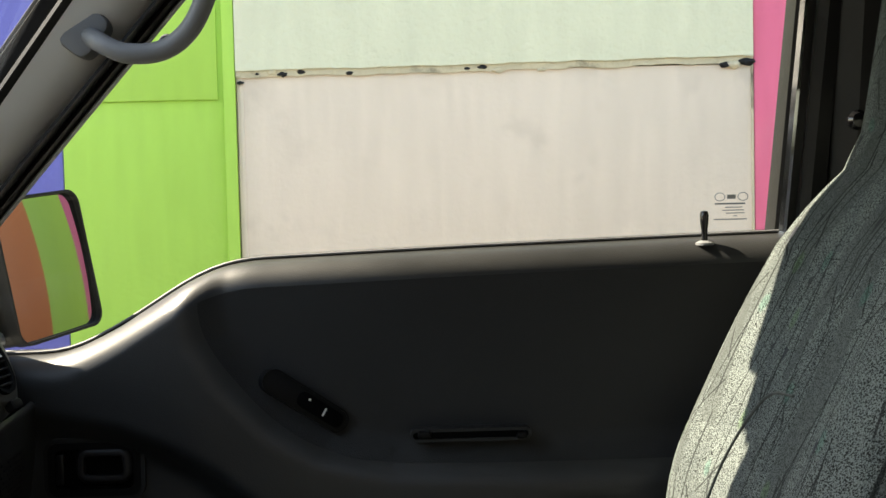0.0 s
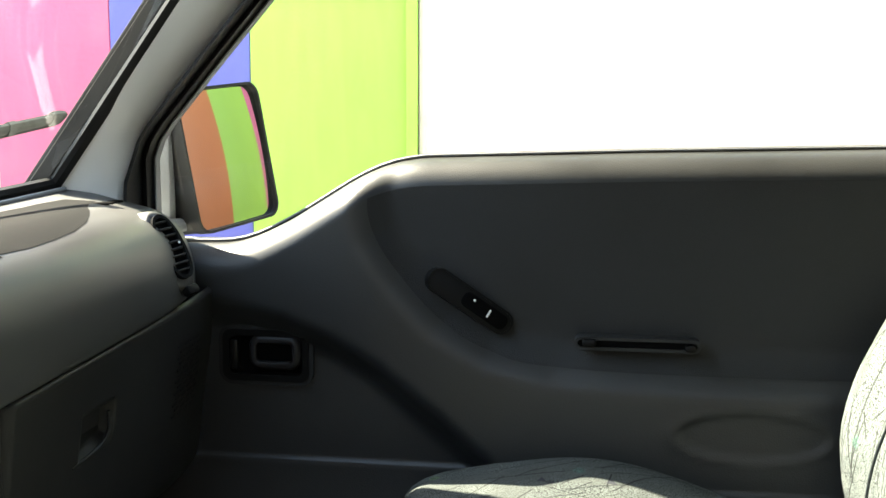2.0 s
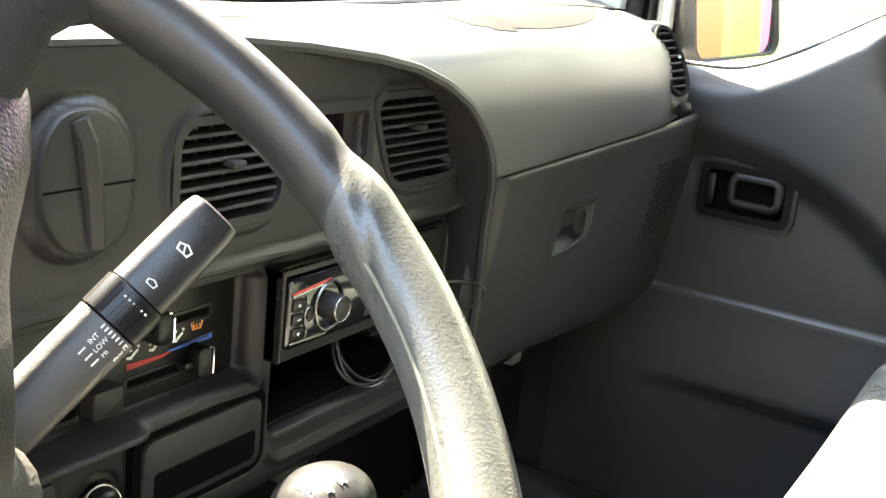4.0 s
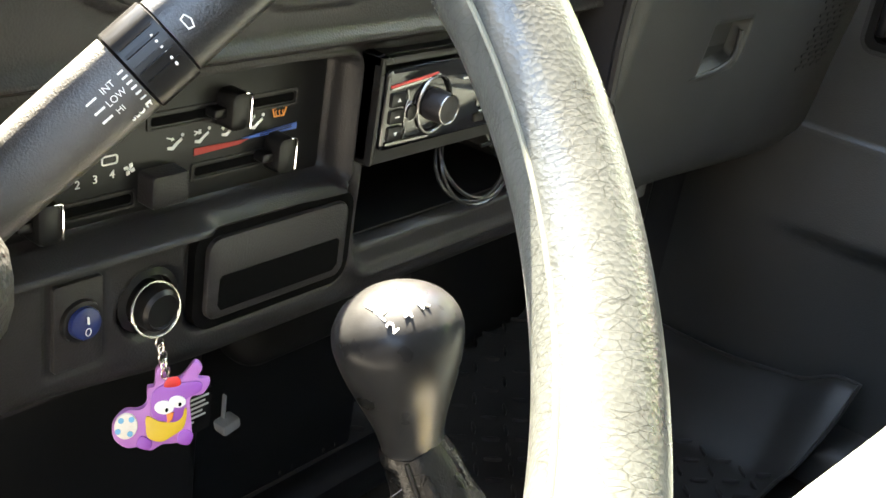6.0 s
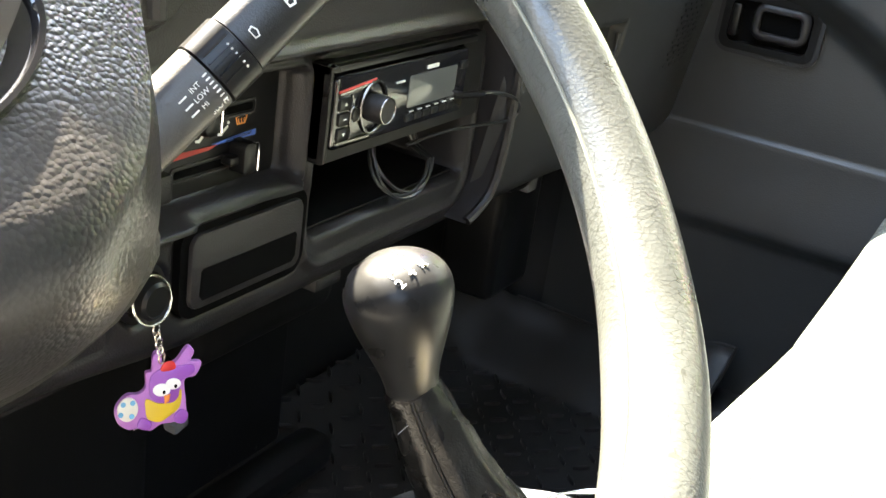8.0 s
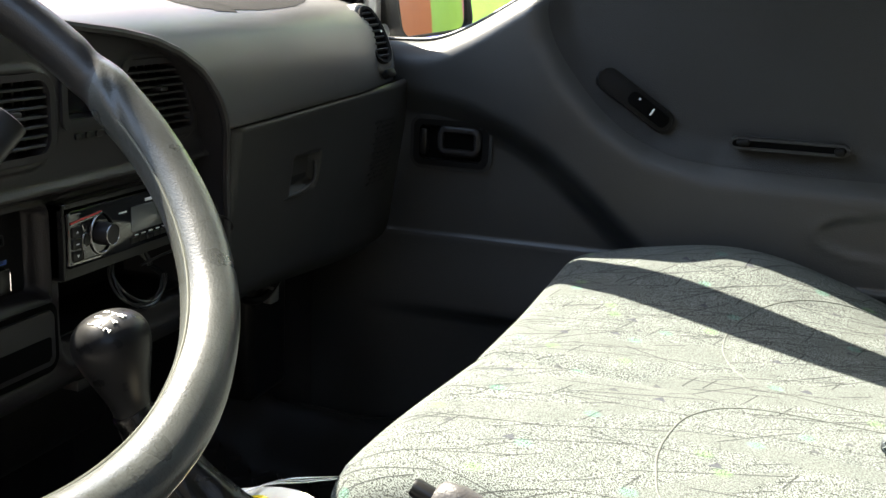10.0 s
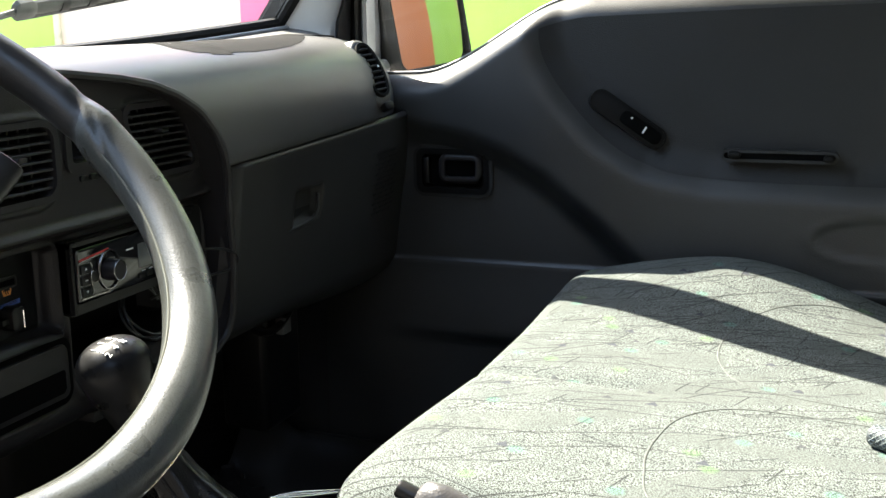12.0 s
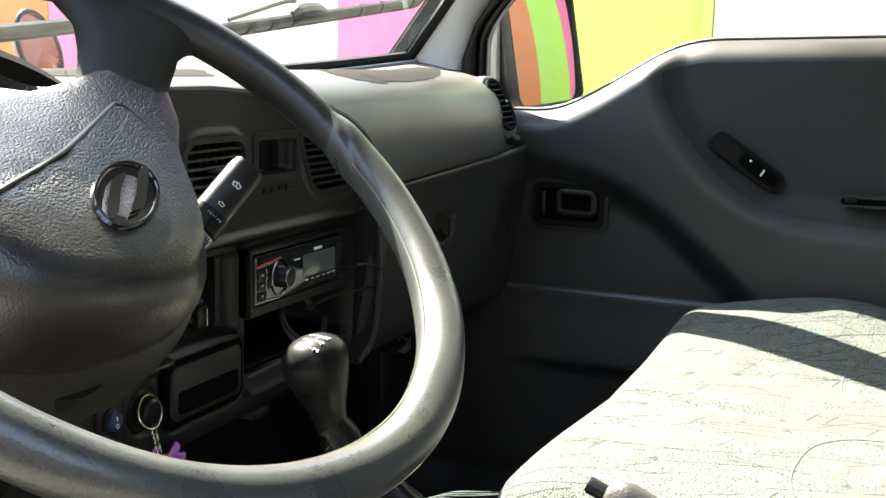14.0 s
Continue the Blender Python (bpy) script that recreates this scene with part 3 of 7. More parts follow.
ragged(1.803, 2.9, WALL_Y - 0.016, WALL_Y + 0.02, 0.0035, P_UPPER, "upper_plaster", "thick pale green plaster with a ragged lower edge")
ragged(1.785, 1.83, WALL_Y - 0.009, WALL_Y + 0.02, 0.006, P_MORTAR, "mortar_line", "dirty broken mortar seam")
for i in range(16):
    x = (-0.52, -0.515, -0.47, -0.43, -0.40, 0.80, 0.83, 0.845, 0.86, 0.82, 0.10, 0.14, 0.18, -0.35, -0.22, 0.3)[i]
    s = rng.uniform(0.006, 0.016) * (1.5 if 4 < i < 10 else 1)
    cb = bmesh.new()
    bmesh.ops.create_icosphere(cb, subdivisions=2, radius=s)
    for v in cb.verts:
        v.co *= 1 + 0.5 * noise.noise(v.co * 120 + Vector((i, 0, 0)))
        v.co.z *= 0.5
        v.co.y *= 0.4
    moved(cb, Matrix.Translation((x, WALL_Y - 0.008, 1.798 - (0.02 if i == 1 else 0) + rng.uniform(-0.008, 0.004))))
    part("chip", cb, M_RUBBER if i % 3 else P_MORTAR, wall)
part("dark_joint", box(0.870, 0.8765, WALL_Y - 0.006, WALL_Y + 0.01, 0, 2.9, 0.001), P_MORTAR, wall)
part("dark_joint", box(-0.518, -0.508, WALL_Y - 0.004, WALL_Y + 0.01, 0, 1.79, 0.001), P_CREAM, wall)
part("dark_joint", box(-2.505, -2.48, WALL_Y - 0.004, WALL_Y + 0.01, 0, 2.9, 0.001), P_MORTAR, wall)

# unseen wall, added only to keep skylight off the driver's side
tagged(part("light_block_west", box(-14, 14, -2.2, -2.0, 0, 2.7, 0.01), P_DARK), "unseen dark wall added to block skylight on the driver's side", "wall", kind="structure")

# ---- the van's cab shell ----
SLOPE = 0.74
MID = 0.66


def wind_base(y):
    return -0.75 - 0.13 * max(0.0, 1 - ((y - MID) / 0.75) ** 2)


def wind_low(y):
    return 1.336 - 0.042 * max(0.0, 1 - ((y - MID) / 0.75) ** 2)


def wind_x(y, z):
    return wind_base(y) + SLOPE * (z - wind_low(y))


van = thing("van_cab", (0, MID, 0.3), "small delivery van cab with dark trim and pale pillars", "van")
TOP = 1.93
wv, wf = grid(30, 24, lambda u, v: (wind_x(lerp(-0.085, 1.405, u), lerp(wind_low(lerp(-0.085, 1.405, u)), TOP, v)), MID + (lerp(-0.085, 1.405, u) - MID) * (1 - 0.09 * v), lerp(wind_low(lerp(-0.085, 1.405, u)), TOP, v)))
screen = sheet("windscreen", wv, wf, M_GLASS, van)
screen.visible_shadow = False
tagged(screen, "clear raked windscreen glass")
ys = [lerp(-0.09, 1.408, i / 40) for i in range(41)]
part("windscreen_seal", tube([(wind_x(y, wind_low(y)) + 0.002, y, wind_low(y) + 0.002) for y in ys], 0.0085, 8), M_RUBBER, van, "black rubber windscreen seal")
part("windscreen_edge", tube([(wind_x(y, wind_low(y)) + 0.016, y, wind_low(y) - 0.007) for y in ys], 0.004, 8), M_GREYTRIM, van)


def sweep_z(sections, zs, k=0.0):
    """Upright strip: sections(z) gives the ring at height z; k draws it in or out."""
    rings = []
    for z in zs:
        f = 1 + k * smooth01((z - 1.34) / 0.14)
        rings.append([(-0.02 + (q[0] + 0.02) * f, q[1] * f, 1.45 + (q[2] - 1.45) * f) for q in (lean((x, y, z)) for x, y in sections(z))])
    return loft(rings)


def lean(p):
    """The cab's sides draw in towards the roof."""
    x, y, z = p
    f = 1 - 0.16 * max(0.0, z - 1.40)
    d = y - MID
    yy_ = (y * f) if d > 0 else 2 * MID - (2 * MID - y) * f
    return (-0.02 + (x + 0.02) * f, yy_, 1.44 + (z - 1.44) * f)


Z_PIL = [1.26 + 0.76 * i / 40 for i in range(41)]


def pil_front(z):
    return -0.745 + SLOPE * (z - 1.35)


def pil_rubber(z):
    return interp(z, [(1.2, -0.680), (1.335, -0.671), (1.40, -0.647), (1.44, -0.615), (1.505, -0.560), (1.58, -0.494), (1.663, -0.421), (1.95, -0.172)])


def pil_glass(z):
    return interp(z, [(1.2, -0.651), (1.37, -0.651), (1.40, -0.638), (1.505, -0.548), (1.634, -0.435), (1.95, -0.16)])


def side(ring, left):
    return [(x, 2 * MID - y) for x, y in ring] if left else ring


for left in (False, True):
    part("pillar_seal", sweep_z(lambda z: side([(pil_front(z) - 0.032, 1.408), (pil_front(z) - 0.026, 1.398), (pil_front(z) - 0.004, 1.400), (pil_front(z) + 0.004, 1.412), (pil_front(z) - 0.02, 1.43)], left), Z_PIL, 0.0 if left else 0.016), M_RUBBER, van)
    part("screen_trim", sweep_z(lambda z: side([(pil_front(z) - 0.004, 1.403), (pil_front(z) + 0.004, 1.397), (pil_front(z) + 0.012, 1.399), (pil_front(z) + 0.019, 1.407), (pil_front(z) + 0.010, 1.418)], left), Z_PIL, 0.0 if left else 0.004), M_RUBBER, van, "black rubber trim inside the screen edge")
    part("edge_strip", sweep_z(lambda z: side([(pil_front(z) - 0.040, 1.412), (pil_front(z) - 0.036, 1.405), (pil_front(z) - 0.031, 1.405), (pil_front(z) - 0.033, 1.414)], left), Z_PIL, 0.0 if left else 0.016), M_LOWER, van, "dark strip beside the screen rubber")
    part("a_pillar", sweep_z(lambda z: side([(pil_front(z), 1.414), (pil_front(z) + 0.012, 1.408), (lerp(pil_front(z), pil_rubber(z), 0.55), 1.422), (pil_rubber(z) - 0.006, 1.446), (pil_rubber(z) + 0.002, 1.468), (pil_rubber(z) - 0.02, 1.490), (pil_front(z) - 0.04, 1.475), (pil_front(z) - 0.03, 1.44)], left), Z_PIL), M_PILLAR, van, "pale grey painted windscreen pillar")
    part("door_seal", sweep_z(lambda z: side([(pil_rubber(z), 1.452), (pil_rubber(z) + 0.008, 1.446), (lerp(pil_rubber(z), pil_glass(z), 0.55), 1.458), (pil_glass(z) - 0.007, 1.478), (pil_glass(z) - 0.008, 1.488), (pil_rubber(z), 1.492)], left), Z_PIL, 0.0 if left else -0.022), M_RUBBER, van, "black rubber door seal")
part("roof", box(-0.34, 1.0, -0.16, 1.48, 1.995, 2.05, 0.02, 3), M_BODY, van)
hv, hf = grid(20, 16, lambda u, v: (lerp(-0.33, 0.98, u), lerp(-0.12, 1.44, v), 1.982 + 0.008 * math.sin(u * math.pi) * math.sin(v * math.pi)))
sheet("headliner", hv, hf, M_GREYTRIM, van, flip=True)
part("roof_front", loft([[(wind_x(y, 1.90), y, 1.90), (wind_x(y, 1.93) - 0.01, y, 1.935), (-0.31, y, 2.02), (-0.30, y, 1.915)] for y in ys]), M_BODY, van)
part("roof_rail", box(-0.24, 0.95, 1.378, 1.50, 1.962, 2.01, 0.012), M_RUBBER, van)
part("roof_rail", box(-0.24, 0.95, -0.18, -0.058, 1.962, 2.01, 0.012), M_RUBBER, van)
part("rear_bulkhead", box(0.94, 0.98, -0.2, 1.5, 0.4, 2.0, 0.01), M_GREYTRIM, van)
part("floor_pan", box(-0.95, 0.95, -0.18, 1.50, 0.48, 0.545, 0.01), M_CARPET, van)
part("firewall", box(-0.92, -0.86, -0.16, 1.48, 0.45, 1.27, 0.01), M_LOWER, van)
part("nose_panel", loft([[(wind_base(y) - 0.03, y, wind_low(y) - 0.03), (-1.02, y, 1.16), (-1.10, y, 0.95), (-1.12, y, 0.42), (-0.95, y, 0.42), (-0.93, y, 1.1)] for y in [-0.16, 0.2, 0.66, 1.1, 1.48]]), M_BODY, van)
part("kick_panel", box(-0.92, -0.69, 1.455, 1.53, 0.45, 1.28, 0.01), M_LOWER, van)
part("door_sill", box(-0.75, 0.55, 1.375, 1.47, 0.50, 0.60, 0.02, 3), M_LOWER, van)
part("door_sill", box(-0.75, 0.55, -0.16, -0.06, 0.50, 0.60, 0.02, 3), M_LOWER, van)
part("rear_side_panel", box(0.60, 0.96, 1.49, 1.55, 0.42, 2.0, 0.01), M_BODY, van)
part("rear_side_panel", box(0.60, 0.96, -0.23, -0.17, 0.42, 2.0, 0.01), M_BODY, van)
# rear door post with its seal and trim
for left in (False, True):
    zz = [0.6 + 1.41 * i / 24 for i in range(25)]
    part("b_pillar", sweep_z(lambda z: side([(0.515 + 0.06 * (z - 1.39), 1.462), (0.54 + 0.06 * (z - 1.39), 1.436), (0.60 + 0.06 * (z - 1.39), 1.43), (0.70, 1.45), (0.70, 1.55), (0.515 + 0.06 * (z - 1.39), 1.55)], left), zz), M_LOWER, van, "dark grey door post trim")
    part("b_pillar_seal", sweep_z(lambda z: side([(0.478 + 0.105 * (z - 1.39), 1.474), (0.488 + 0.105 * (z - 1.39), 1.458), (0.508 + 0.09 * (z - 1.39), 1.458), (0.516 + 0.08 * (z - 1.39), 1.472), (0.51 + 0.09 * (z - 1.39), 1.50), (0.48 + 0.105 * (z - 1.39), 1.50)], left), zz), M_RUBBER, van)
part("belt_anchor", join(lathe([(0.0, 0.0), (0.013, 0.0), (0.013, 0.006), (0.009, 0.011), (0, 0.012)], 20, Matrix.Translation(lean((0.545, 1.432, 1.54))) @ Matrix.Rotation(radians(90), 4, 'X')), box(0.538, 0.552, 1.408, 1.414, 1.50, 1.53, 0.002)), M_GLOSS, van, "round black belt anchor cover")

# grab handle on the windscreen pillar
hp = [lean(p) for p in spline([(-0.452, 1.428, 1.672), (-0.43, 1.40, 1.658), (-0.395, 1.388, 1.642), (-0.35, 1.388, 1.644), (-0.315, 1.388, 1.668), (-0.293, 1.39, 1.71), (-0.282, 1.395, 1.76), (-0.262, 1.41, 1.81), (-0.25, 1.435, 1.84)], 6)]
grab = thing("grab_handle", (-0.45, 1.43, 1.67), "mid grey plastic grab handle screwed to the windscreen pillar", "handle")
part("bar", tube(hp, 0.0125, 12), M_GREYTRIM, grab)
part("mount", slab(rrect(0.046, 0.06, 0.014), Matrix.Translation(lean((-0.455, 1.437, 1.675))) @ Matrix.Rotation(radians(90), 4, 'X') @ spin(-38), -0.008, 0.022, 0.006), M_GREYTRIM, grab)
part("mount", slab(rrect(0.04, 0.05, 0.012), Matrix.Translation(lean((-0.252, 1.45, 1.845))) @ Matrix.Rotation(radians(90), 4, 'X'), -0.01, 0.015, 0.005), M_GREYTRIM, grab)
part("screw_hole", lathe([(0.0, 0.0), (0.0085, 0.0), (0.0085, 0.0012), (0.0, 0.0012)], 20, Matrix.Translation(lean((-0.446, 1.4155, 1.668))) @ Matrix.Rotation(radians(90), 4, 'X')), M_VOID, grab)
part("bump_stop", lathe([(0.0, 0.0), (0.011, 0.0), (0.012, 0.01), (0.008, 0.018), (0, 0.02)], 16, Matrix.Translation(lean((-0.36, 1.48, 1.665))) @ Matrix.Rotation(radians(90), 4, 'X')), M_RUBBER, grab)

# ---- passenger door ----
door = thing("door_1", (0.0, 1.47, 0.55), "closed passenger door with charcoal vinyl trim and a clear window", "door", kind="structure")
SILL = [(-0.72, 1.250), (-0.584, 1.2515), (-0.53, 1.2525), (-0.504, 1.257), (-0.472, 1.270), (-0.432, 1.291), (-0.39, 1.317), (-0.352, 1.341), (-0.325, 1.355), (-0.295, 1.366), (-0.259, 1.3725), (0.031, 1.382), (0.355, 1.390), (0.47, 1.3925)]
CURVE_UP = [(-0.327, 1.37), (-0.322, 1.32), (-0.311, 1.275), (-0.277, 1.223), (-0.222, 1.165), (-0.16, 1.128), (-0.072, 1.109), (0.182, 1.104), (0.6, 1.11)]
CURVE_LOW = [(-0.75, 1.188), (-0.52, 1.172), (-0.434, 1.158), (-0.37, 1.134), (-0.31, 1.10), (-0.23, 1.035), (-0.15, 0.965), (-0.06, 0.935), (0.6, 0.935)]


def sill_z(x):
    return sum(interp(x + d, SILL) for d in (-0.012, 0.0, 0.012)) / 3


def trim_y(x, z):
    d1 = sd_line(x, z, CURVE_UP)
    d2 = sd_line(x, z, CURVE_LOW)
    bulge = lerp(1.436, 1.400, smooth01((x + 0.62) / 0.32))
    y = lerp(1.454, bulge, smooth01((d2 + 0.040) / 0.056))
    y = lerp(y, 1.430, smooth01((d1 + 0.034) / 0.072))
    if z < 0.957:
        y = lerp(y, lerp(y - 0.0035, 1.436, smooth01((0.957 - z) / 0.15)), smooth01((0.957 - z) / 0.003))
    y += 0.014 * smooth01((0.838 - z) / 0.022) * smooth01((x + 0.62) / 0.2)
    e = math.hypot((x - 0.174) / 0.1, (z - 1.030) / 0.032) - 1
    y += -0.0014 * math.exp(-(e / 0.10) ** 2) + 0.0030 * smooth01(-e / 0.16)
    return y


NU, NV = 240, 130


def trim_point(u, v):
    x = lerp(-0.70, 0.472, u)
    zs = sill_z(x)
    r = 0.042
    if v < 0.88:
        # two rows stand on the ledge, the rest spread below and above it
        j = v * (NV - 1)
        z = lerp(0.60, 0.953, j / 50) if j < 50 else lerp(0.953, 0.957, (j - 50) / 2) if j < 52 else lerp(0.957, zs - r, (j - 52) / (0.88 * (NV - 1) - 52))
        return (x, trim_y(x, z), z)
    a = (v - 0.88) / 0.12 * math.pi / 2
    yi = trim_y(x, zs - r)
    return (x, yi + (1.482 - yi) * (1 - math.cos(a)), zs - r + r * math.sin(a))


tv, tf = grid(NU, NV, trim_point)
fa = [f for f in tf if sd_rect(sum(tv[i][0] for i in f) / 4, sum(tv[i][2] for i in f) / 4, -0.528, -0.415, 1.073, 1.129, 0.010) >= 0]


def insert_point(u, v):
    """The padded insert: its lower edge follows the curved step, its upper edge the sill."""
    x = lerp(-0.3205, 0.472, u ** 1.7)
    z = lerp(interp(x, INSERT_EDGE), sill_z(x) - 0.034, v)
    return (x, trim_y(x, z) - 0.0012, z)


def compact(verts, faces):
    used = sorted({i for f in faces for i in f})
    idx = {o: k for k, o in enumerate(used)}
    return [verts[i] for i in used], [tuple(idx[i] for i in f) for f in faces]


sheet("trim_panel", *compact(tv, fa), M_VINYL, door)
INSERT_EDGE = [(p.x, p.z) for p in spline([(x, 0.0, z) for x, z in CURVE_UP], 8)]
tagged(sheet("padded_insert", *grid(150, 60, insert_point), M_INSERT, door), "matt charcoal padded insert")
part("door_shell", box(-0.72, 0.50, 1.485, 1.56, 0.55, 1.25, 0.01), M_BODY, door)
xs = [lerp(-0.66, 0.49, i / 60) for i in range(61)]
part("shell_upper", loft([[(x, 1.49, 1.22), (x, 1.49, sill_z(x) - 0.004), (x, 1.53, sill_z(x) - 0.006), (x, 1.56, 1.22)] for x in xs]), M_BODY, door)
part("window_wiper_seal", tube([(x, 1.487, sill_z(x) + 0.001) for x in xs], 0.0045, 6), M_RUBBER, door)
part("window_seal_lip", tube([(x, 1.479, sill_z(x) + 0.0035) for x in xs], 0.0018, 6), M_GREYTRIM, door)
zs_ = [1.24 + 0.76 * i / 30 for i in range(31)]
part("window_frame", sweep_z(lambda z: [(pil_glass(z) - 0.008, 1.485), (pil_glass(z) + 0.001, 1.480), (pil_glass(z) + 0.009, 1.492), (pil_glass(z) + 0.003, 1.509), (pil_glass(z) - 0.012, 1.509)], zs_, -0.022), M_RUBBER, door, "thin dark window frame")
part("frame_edge", sweep_z(lambda z: [(pil_glass(z) + 0.0095, 1.488), (pil_glass(z) + 0.0125, 1.486), (pil_glass(z) + 0.0135, 1.50), (pil_glass(z) + 0.010, 1.50)], zs_, -0.022), M_GREYTRIM, door)
part("window_frame", box(-0.25, 0.53, 1.385, 1.45, 1.945, 1.964, 0.004), M_RUBBER, door)
zr = [1.385 + 0.62 * i / 20 for i in range(21)]
part("window_frame", sweep_z(lambda z: [(0.452 + 0.105 * (z - 1.39), 1.486), (0.466 + 0.105 * (z - 1.39), 1.476), (0.476 + 0.105 * (z - 1.39), 1.476), (0.478 + 0.105 * (z - 1.39), 1.53), (0.452 + 0.105 * (z - 1.39), 1.53)], zr), M_RUBBER, door)
part("bright_edge", sweep_z(lambda z: [(0.4555 + 0.105 * (z - 1.39), 1.480), (0.4605 + 0.105 * (z - 1.39), 1.475), (0.465 + 0.105 * (z - 1.39), 1.4755), (0.463 + 0.105 * (z - 1.39), 1.482)], zr), M_CHROME, door, "bright metal frame edge")
pv = [lean((pil_glass(z) + 0.006, 1.506, z)) for z in (1.24, 1.37, 1.45, 1.6, 1.995)]
qv = [lean((0.46 + 0.105 * (z - 1.39), 1.506, z)) for z in (1.24, 1.37, 1.45, 1.6, 1.995)]
pane = sheet("window_pane", pv + qv, [(i, i + 1, 6 + i, 5 + i) for i in range(4)], M_GLASS, door)
pane.visible_shadow = False
# etched mark: plain bars and rings
marks = [ring_frame([(0.0075 * math.cos(a * math.pi / 12), 0.006 * math.sin(a * math.pi / 12)) for a in range(24)], [(0.0064 * math.cos(a * math.pi / 12), 0.005 * math.sin(a * math.pi / 12)) for a in range(24)], face_y(x, 1.443, 1.504), 0, 0.0003) for x in (0.383, 0.415)]
marks += [slab(rrect(w, h, 0.0004), face_y(x, z, 1.504), 0, 0.0003) for x, z, w, h in ((0.399, 1.443, 0.012, 0.006), (0.397, 1.4335, 0.042, 0.0022), (0.402, 1.4285, 0.024, 0.0013), (0.401, 1.4245, 0.030, 0.0013), (0.404, 1.4205, 0.026, 0.0013), (0.397, 1.412, 0.046, 0.0016), (0.404, 1.4165, 0.006, 0.0012))]
part("etched_mark", join(*marks), M_GREYTRIM, door, "small grey etched glass mark")

# lock pin
pin_z = sill_z(0.348) - 0.008
part("lock_pin", lathe([(0.0, 0), (0.0042, 0), (0.0042, 0.022), (0.0055, 0.032), (0.006, 0.042), (0.0045, 0.047), (0, 0.048)], 18, Matrix.Translation((0.348, 1.452, pin_z - 0.004))), M_GLOSS, door, "black lock pin")
part("lock_collar", lathe([(0.0, 0), (0.0125, 0), (0.012, 0.003), (0.006, 0.006), (0, 0.006)], 20, Matrix.Translation((0.348, 1.452, pin_z - 0.002))), M_GREYTRIM, door)

# window switch plate
sw_u = Vector((0.103, 0.024, -0.074)).normalized()
sw_n = Vector((0.10, -1.0, 0.28))
sw_n = (sw_n - sw_u * sw_n.dot(sw_u)).normalized()
sw_v = sw_n.cross(sw_u)
sw_m = Matrix(((sw_u.x, sw_v.x, sw_n.x, -0.1835), (sw_u.y, sw_v.y, sw_n.y, 1.4085), (sw_u.z, sw_v.z, sw_n.z, 1.192), (0, 0, 0, 1)))
swp = part("switch_plate", slab(rrect(0.124, 0.030, 0.0140, 8), sw_m, -0.035, 0.0004, 0.0004), M_SWITCH, door, "dark window switch plate")
part("switch_rim", ring_frame(rrect(0.1275, 0.0325, 0.0155, 8), rrect(0.122, 0.028, 0.013, 8), sw_m, -0.035, 0.0009), M_SWITCH, swp)
part("rocker", slab(rrect(0.068, 0.020, 0.008, 6), sw_m @ Matrix.Translation((0.022, 0, 0)), 0.0, 0.0018, 0.001), M_VOID, swp)
part("marking", slab(rrect(0.0025, 0.011, 0.001), sw_m @ Matrix.Translation((0.028, 0.0, 0)) @ spin(3), 0.0018, 0.0026), M_WHITE, swp, "white switch marking")
part("marking", slab(rrect(0.003, 0.003, 0.0008), sw_m @ Matrix.Translation((0.003, 0.004, 0)), 0.0018, 0.0026), M_WHITE, swp)

# pull grip let into the armrest
gm = face_y(0.029, 1.1435, 1.4035)
gr = part("pull_grip", ring_frame(rrect(0.158, 0.017, 0.0084, 6), rrect(0.150, 0.009, 0.0044, 6), gm, -0.02, 0.0007), M_INSERT, door, "oval pull grip")
# black sheet for the shade inside the grip
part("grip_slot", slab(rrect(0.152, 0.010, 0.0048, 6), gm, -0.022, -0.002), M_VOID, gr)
part("grip_end", slab(rrect(0.014, 0.0095, 0.0045), gm @ Matrix.Translation((0.066, -0.001, 0)), 0, 0.010, 0.003), M_SWITCH, gr)
part("grip_end", slab(rrect(0.018, 0.009, 0.004), gm @ Matrix.Translation((-0.060, 0.002, 0)), 0, 0.008, 0.003), M_SWITCH, gr)

# inside latch
lm = face_y(-0.4715, 1.1010, 1.450)
lat = part("latch_bezel", ring_frame(rrect(0.122, 0.072, 0.013, 6), rrect(0.104, 0.054, 0.010, 6), lm, -0.020, 0.004), M_SWITCH, door, "dark latch bezel")
part("latch_lip", ring_frame(rrect(0.134, 0.084, 0.020, 6), rrect(0.121, 0.071, 0.013, 6), lm, -0.012, 0.0022), M_INSERT, lat)
# black sheets paint the shade in the well and behind the lever
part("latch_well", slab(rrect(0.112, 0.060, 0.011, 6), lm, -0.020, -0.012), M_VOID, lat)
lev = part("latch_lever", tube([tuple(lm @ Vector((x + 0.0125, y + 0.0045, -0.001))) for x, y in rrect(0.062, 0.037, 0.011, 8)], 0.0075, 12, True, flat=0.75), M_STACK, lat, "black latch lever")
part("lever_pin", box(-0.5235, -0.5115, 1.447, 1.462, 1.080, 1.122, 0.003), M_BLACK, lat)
part("lever_shade", slab(rrect(0.054, 0.034, 0.008, 5, 0.0125, 0.0045), lm, -0.014, -0.007), M_VOID, lev)

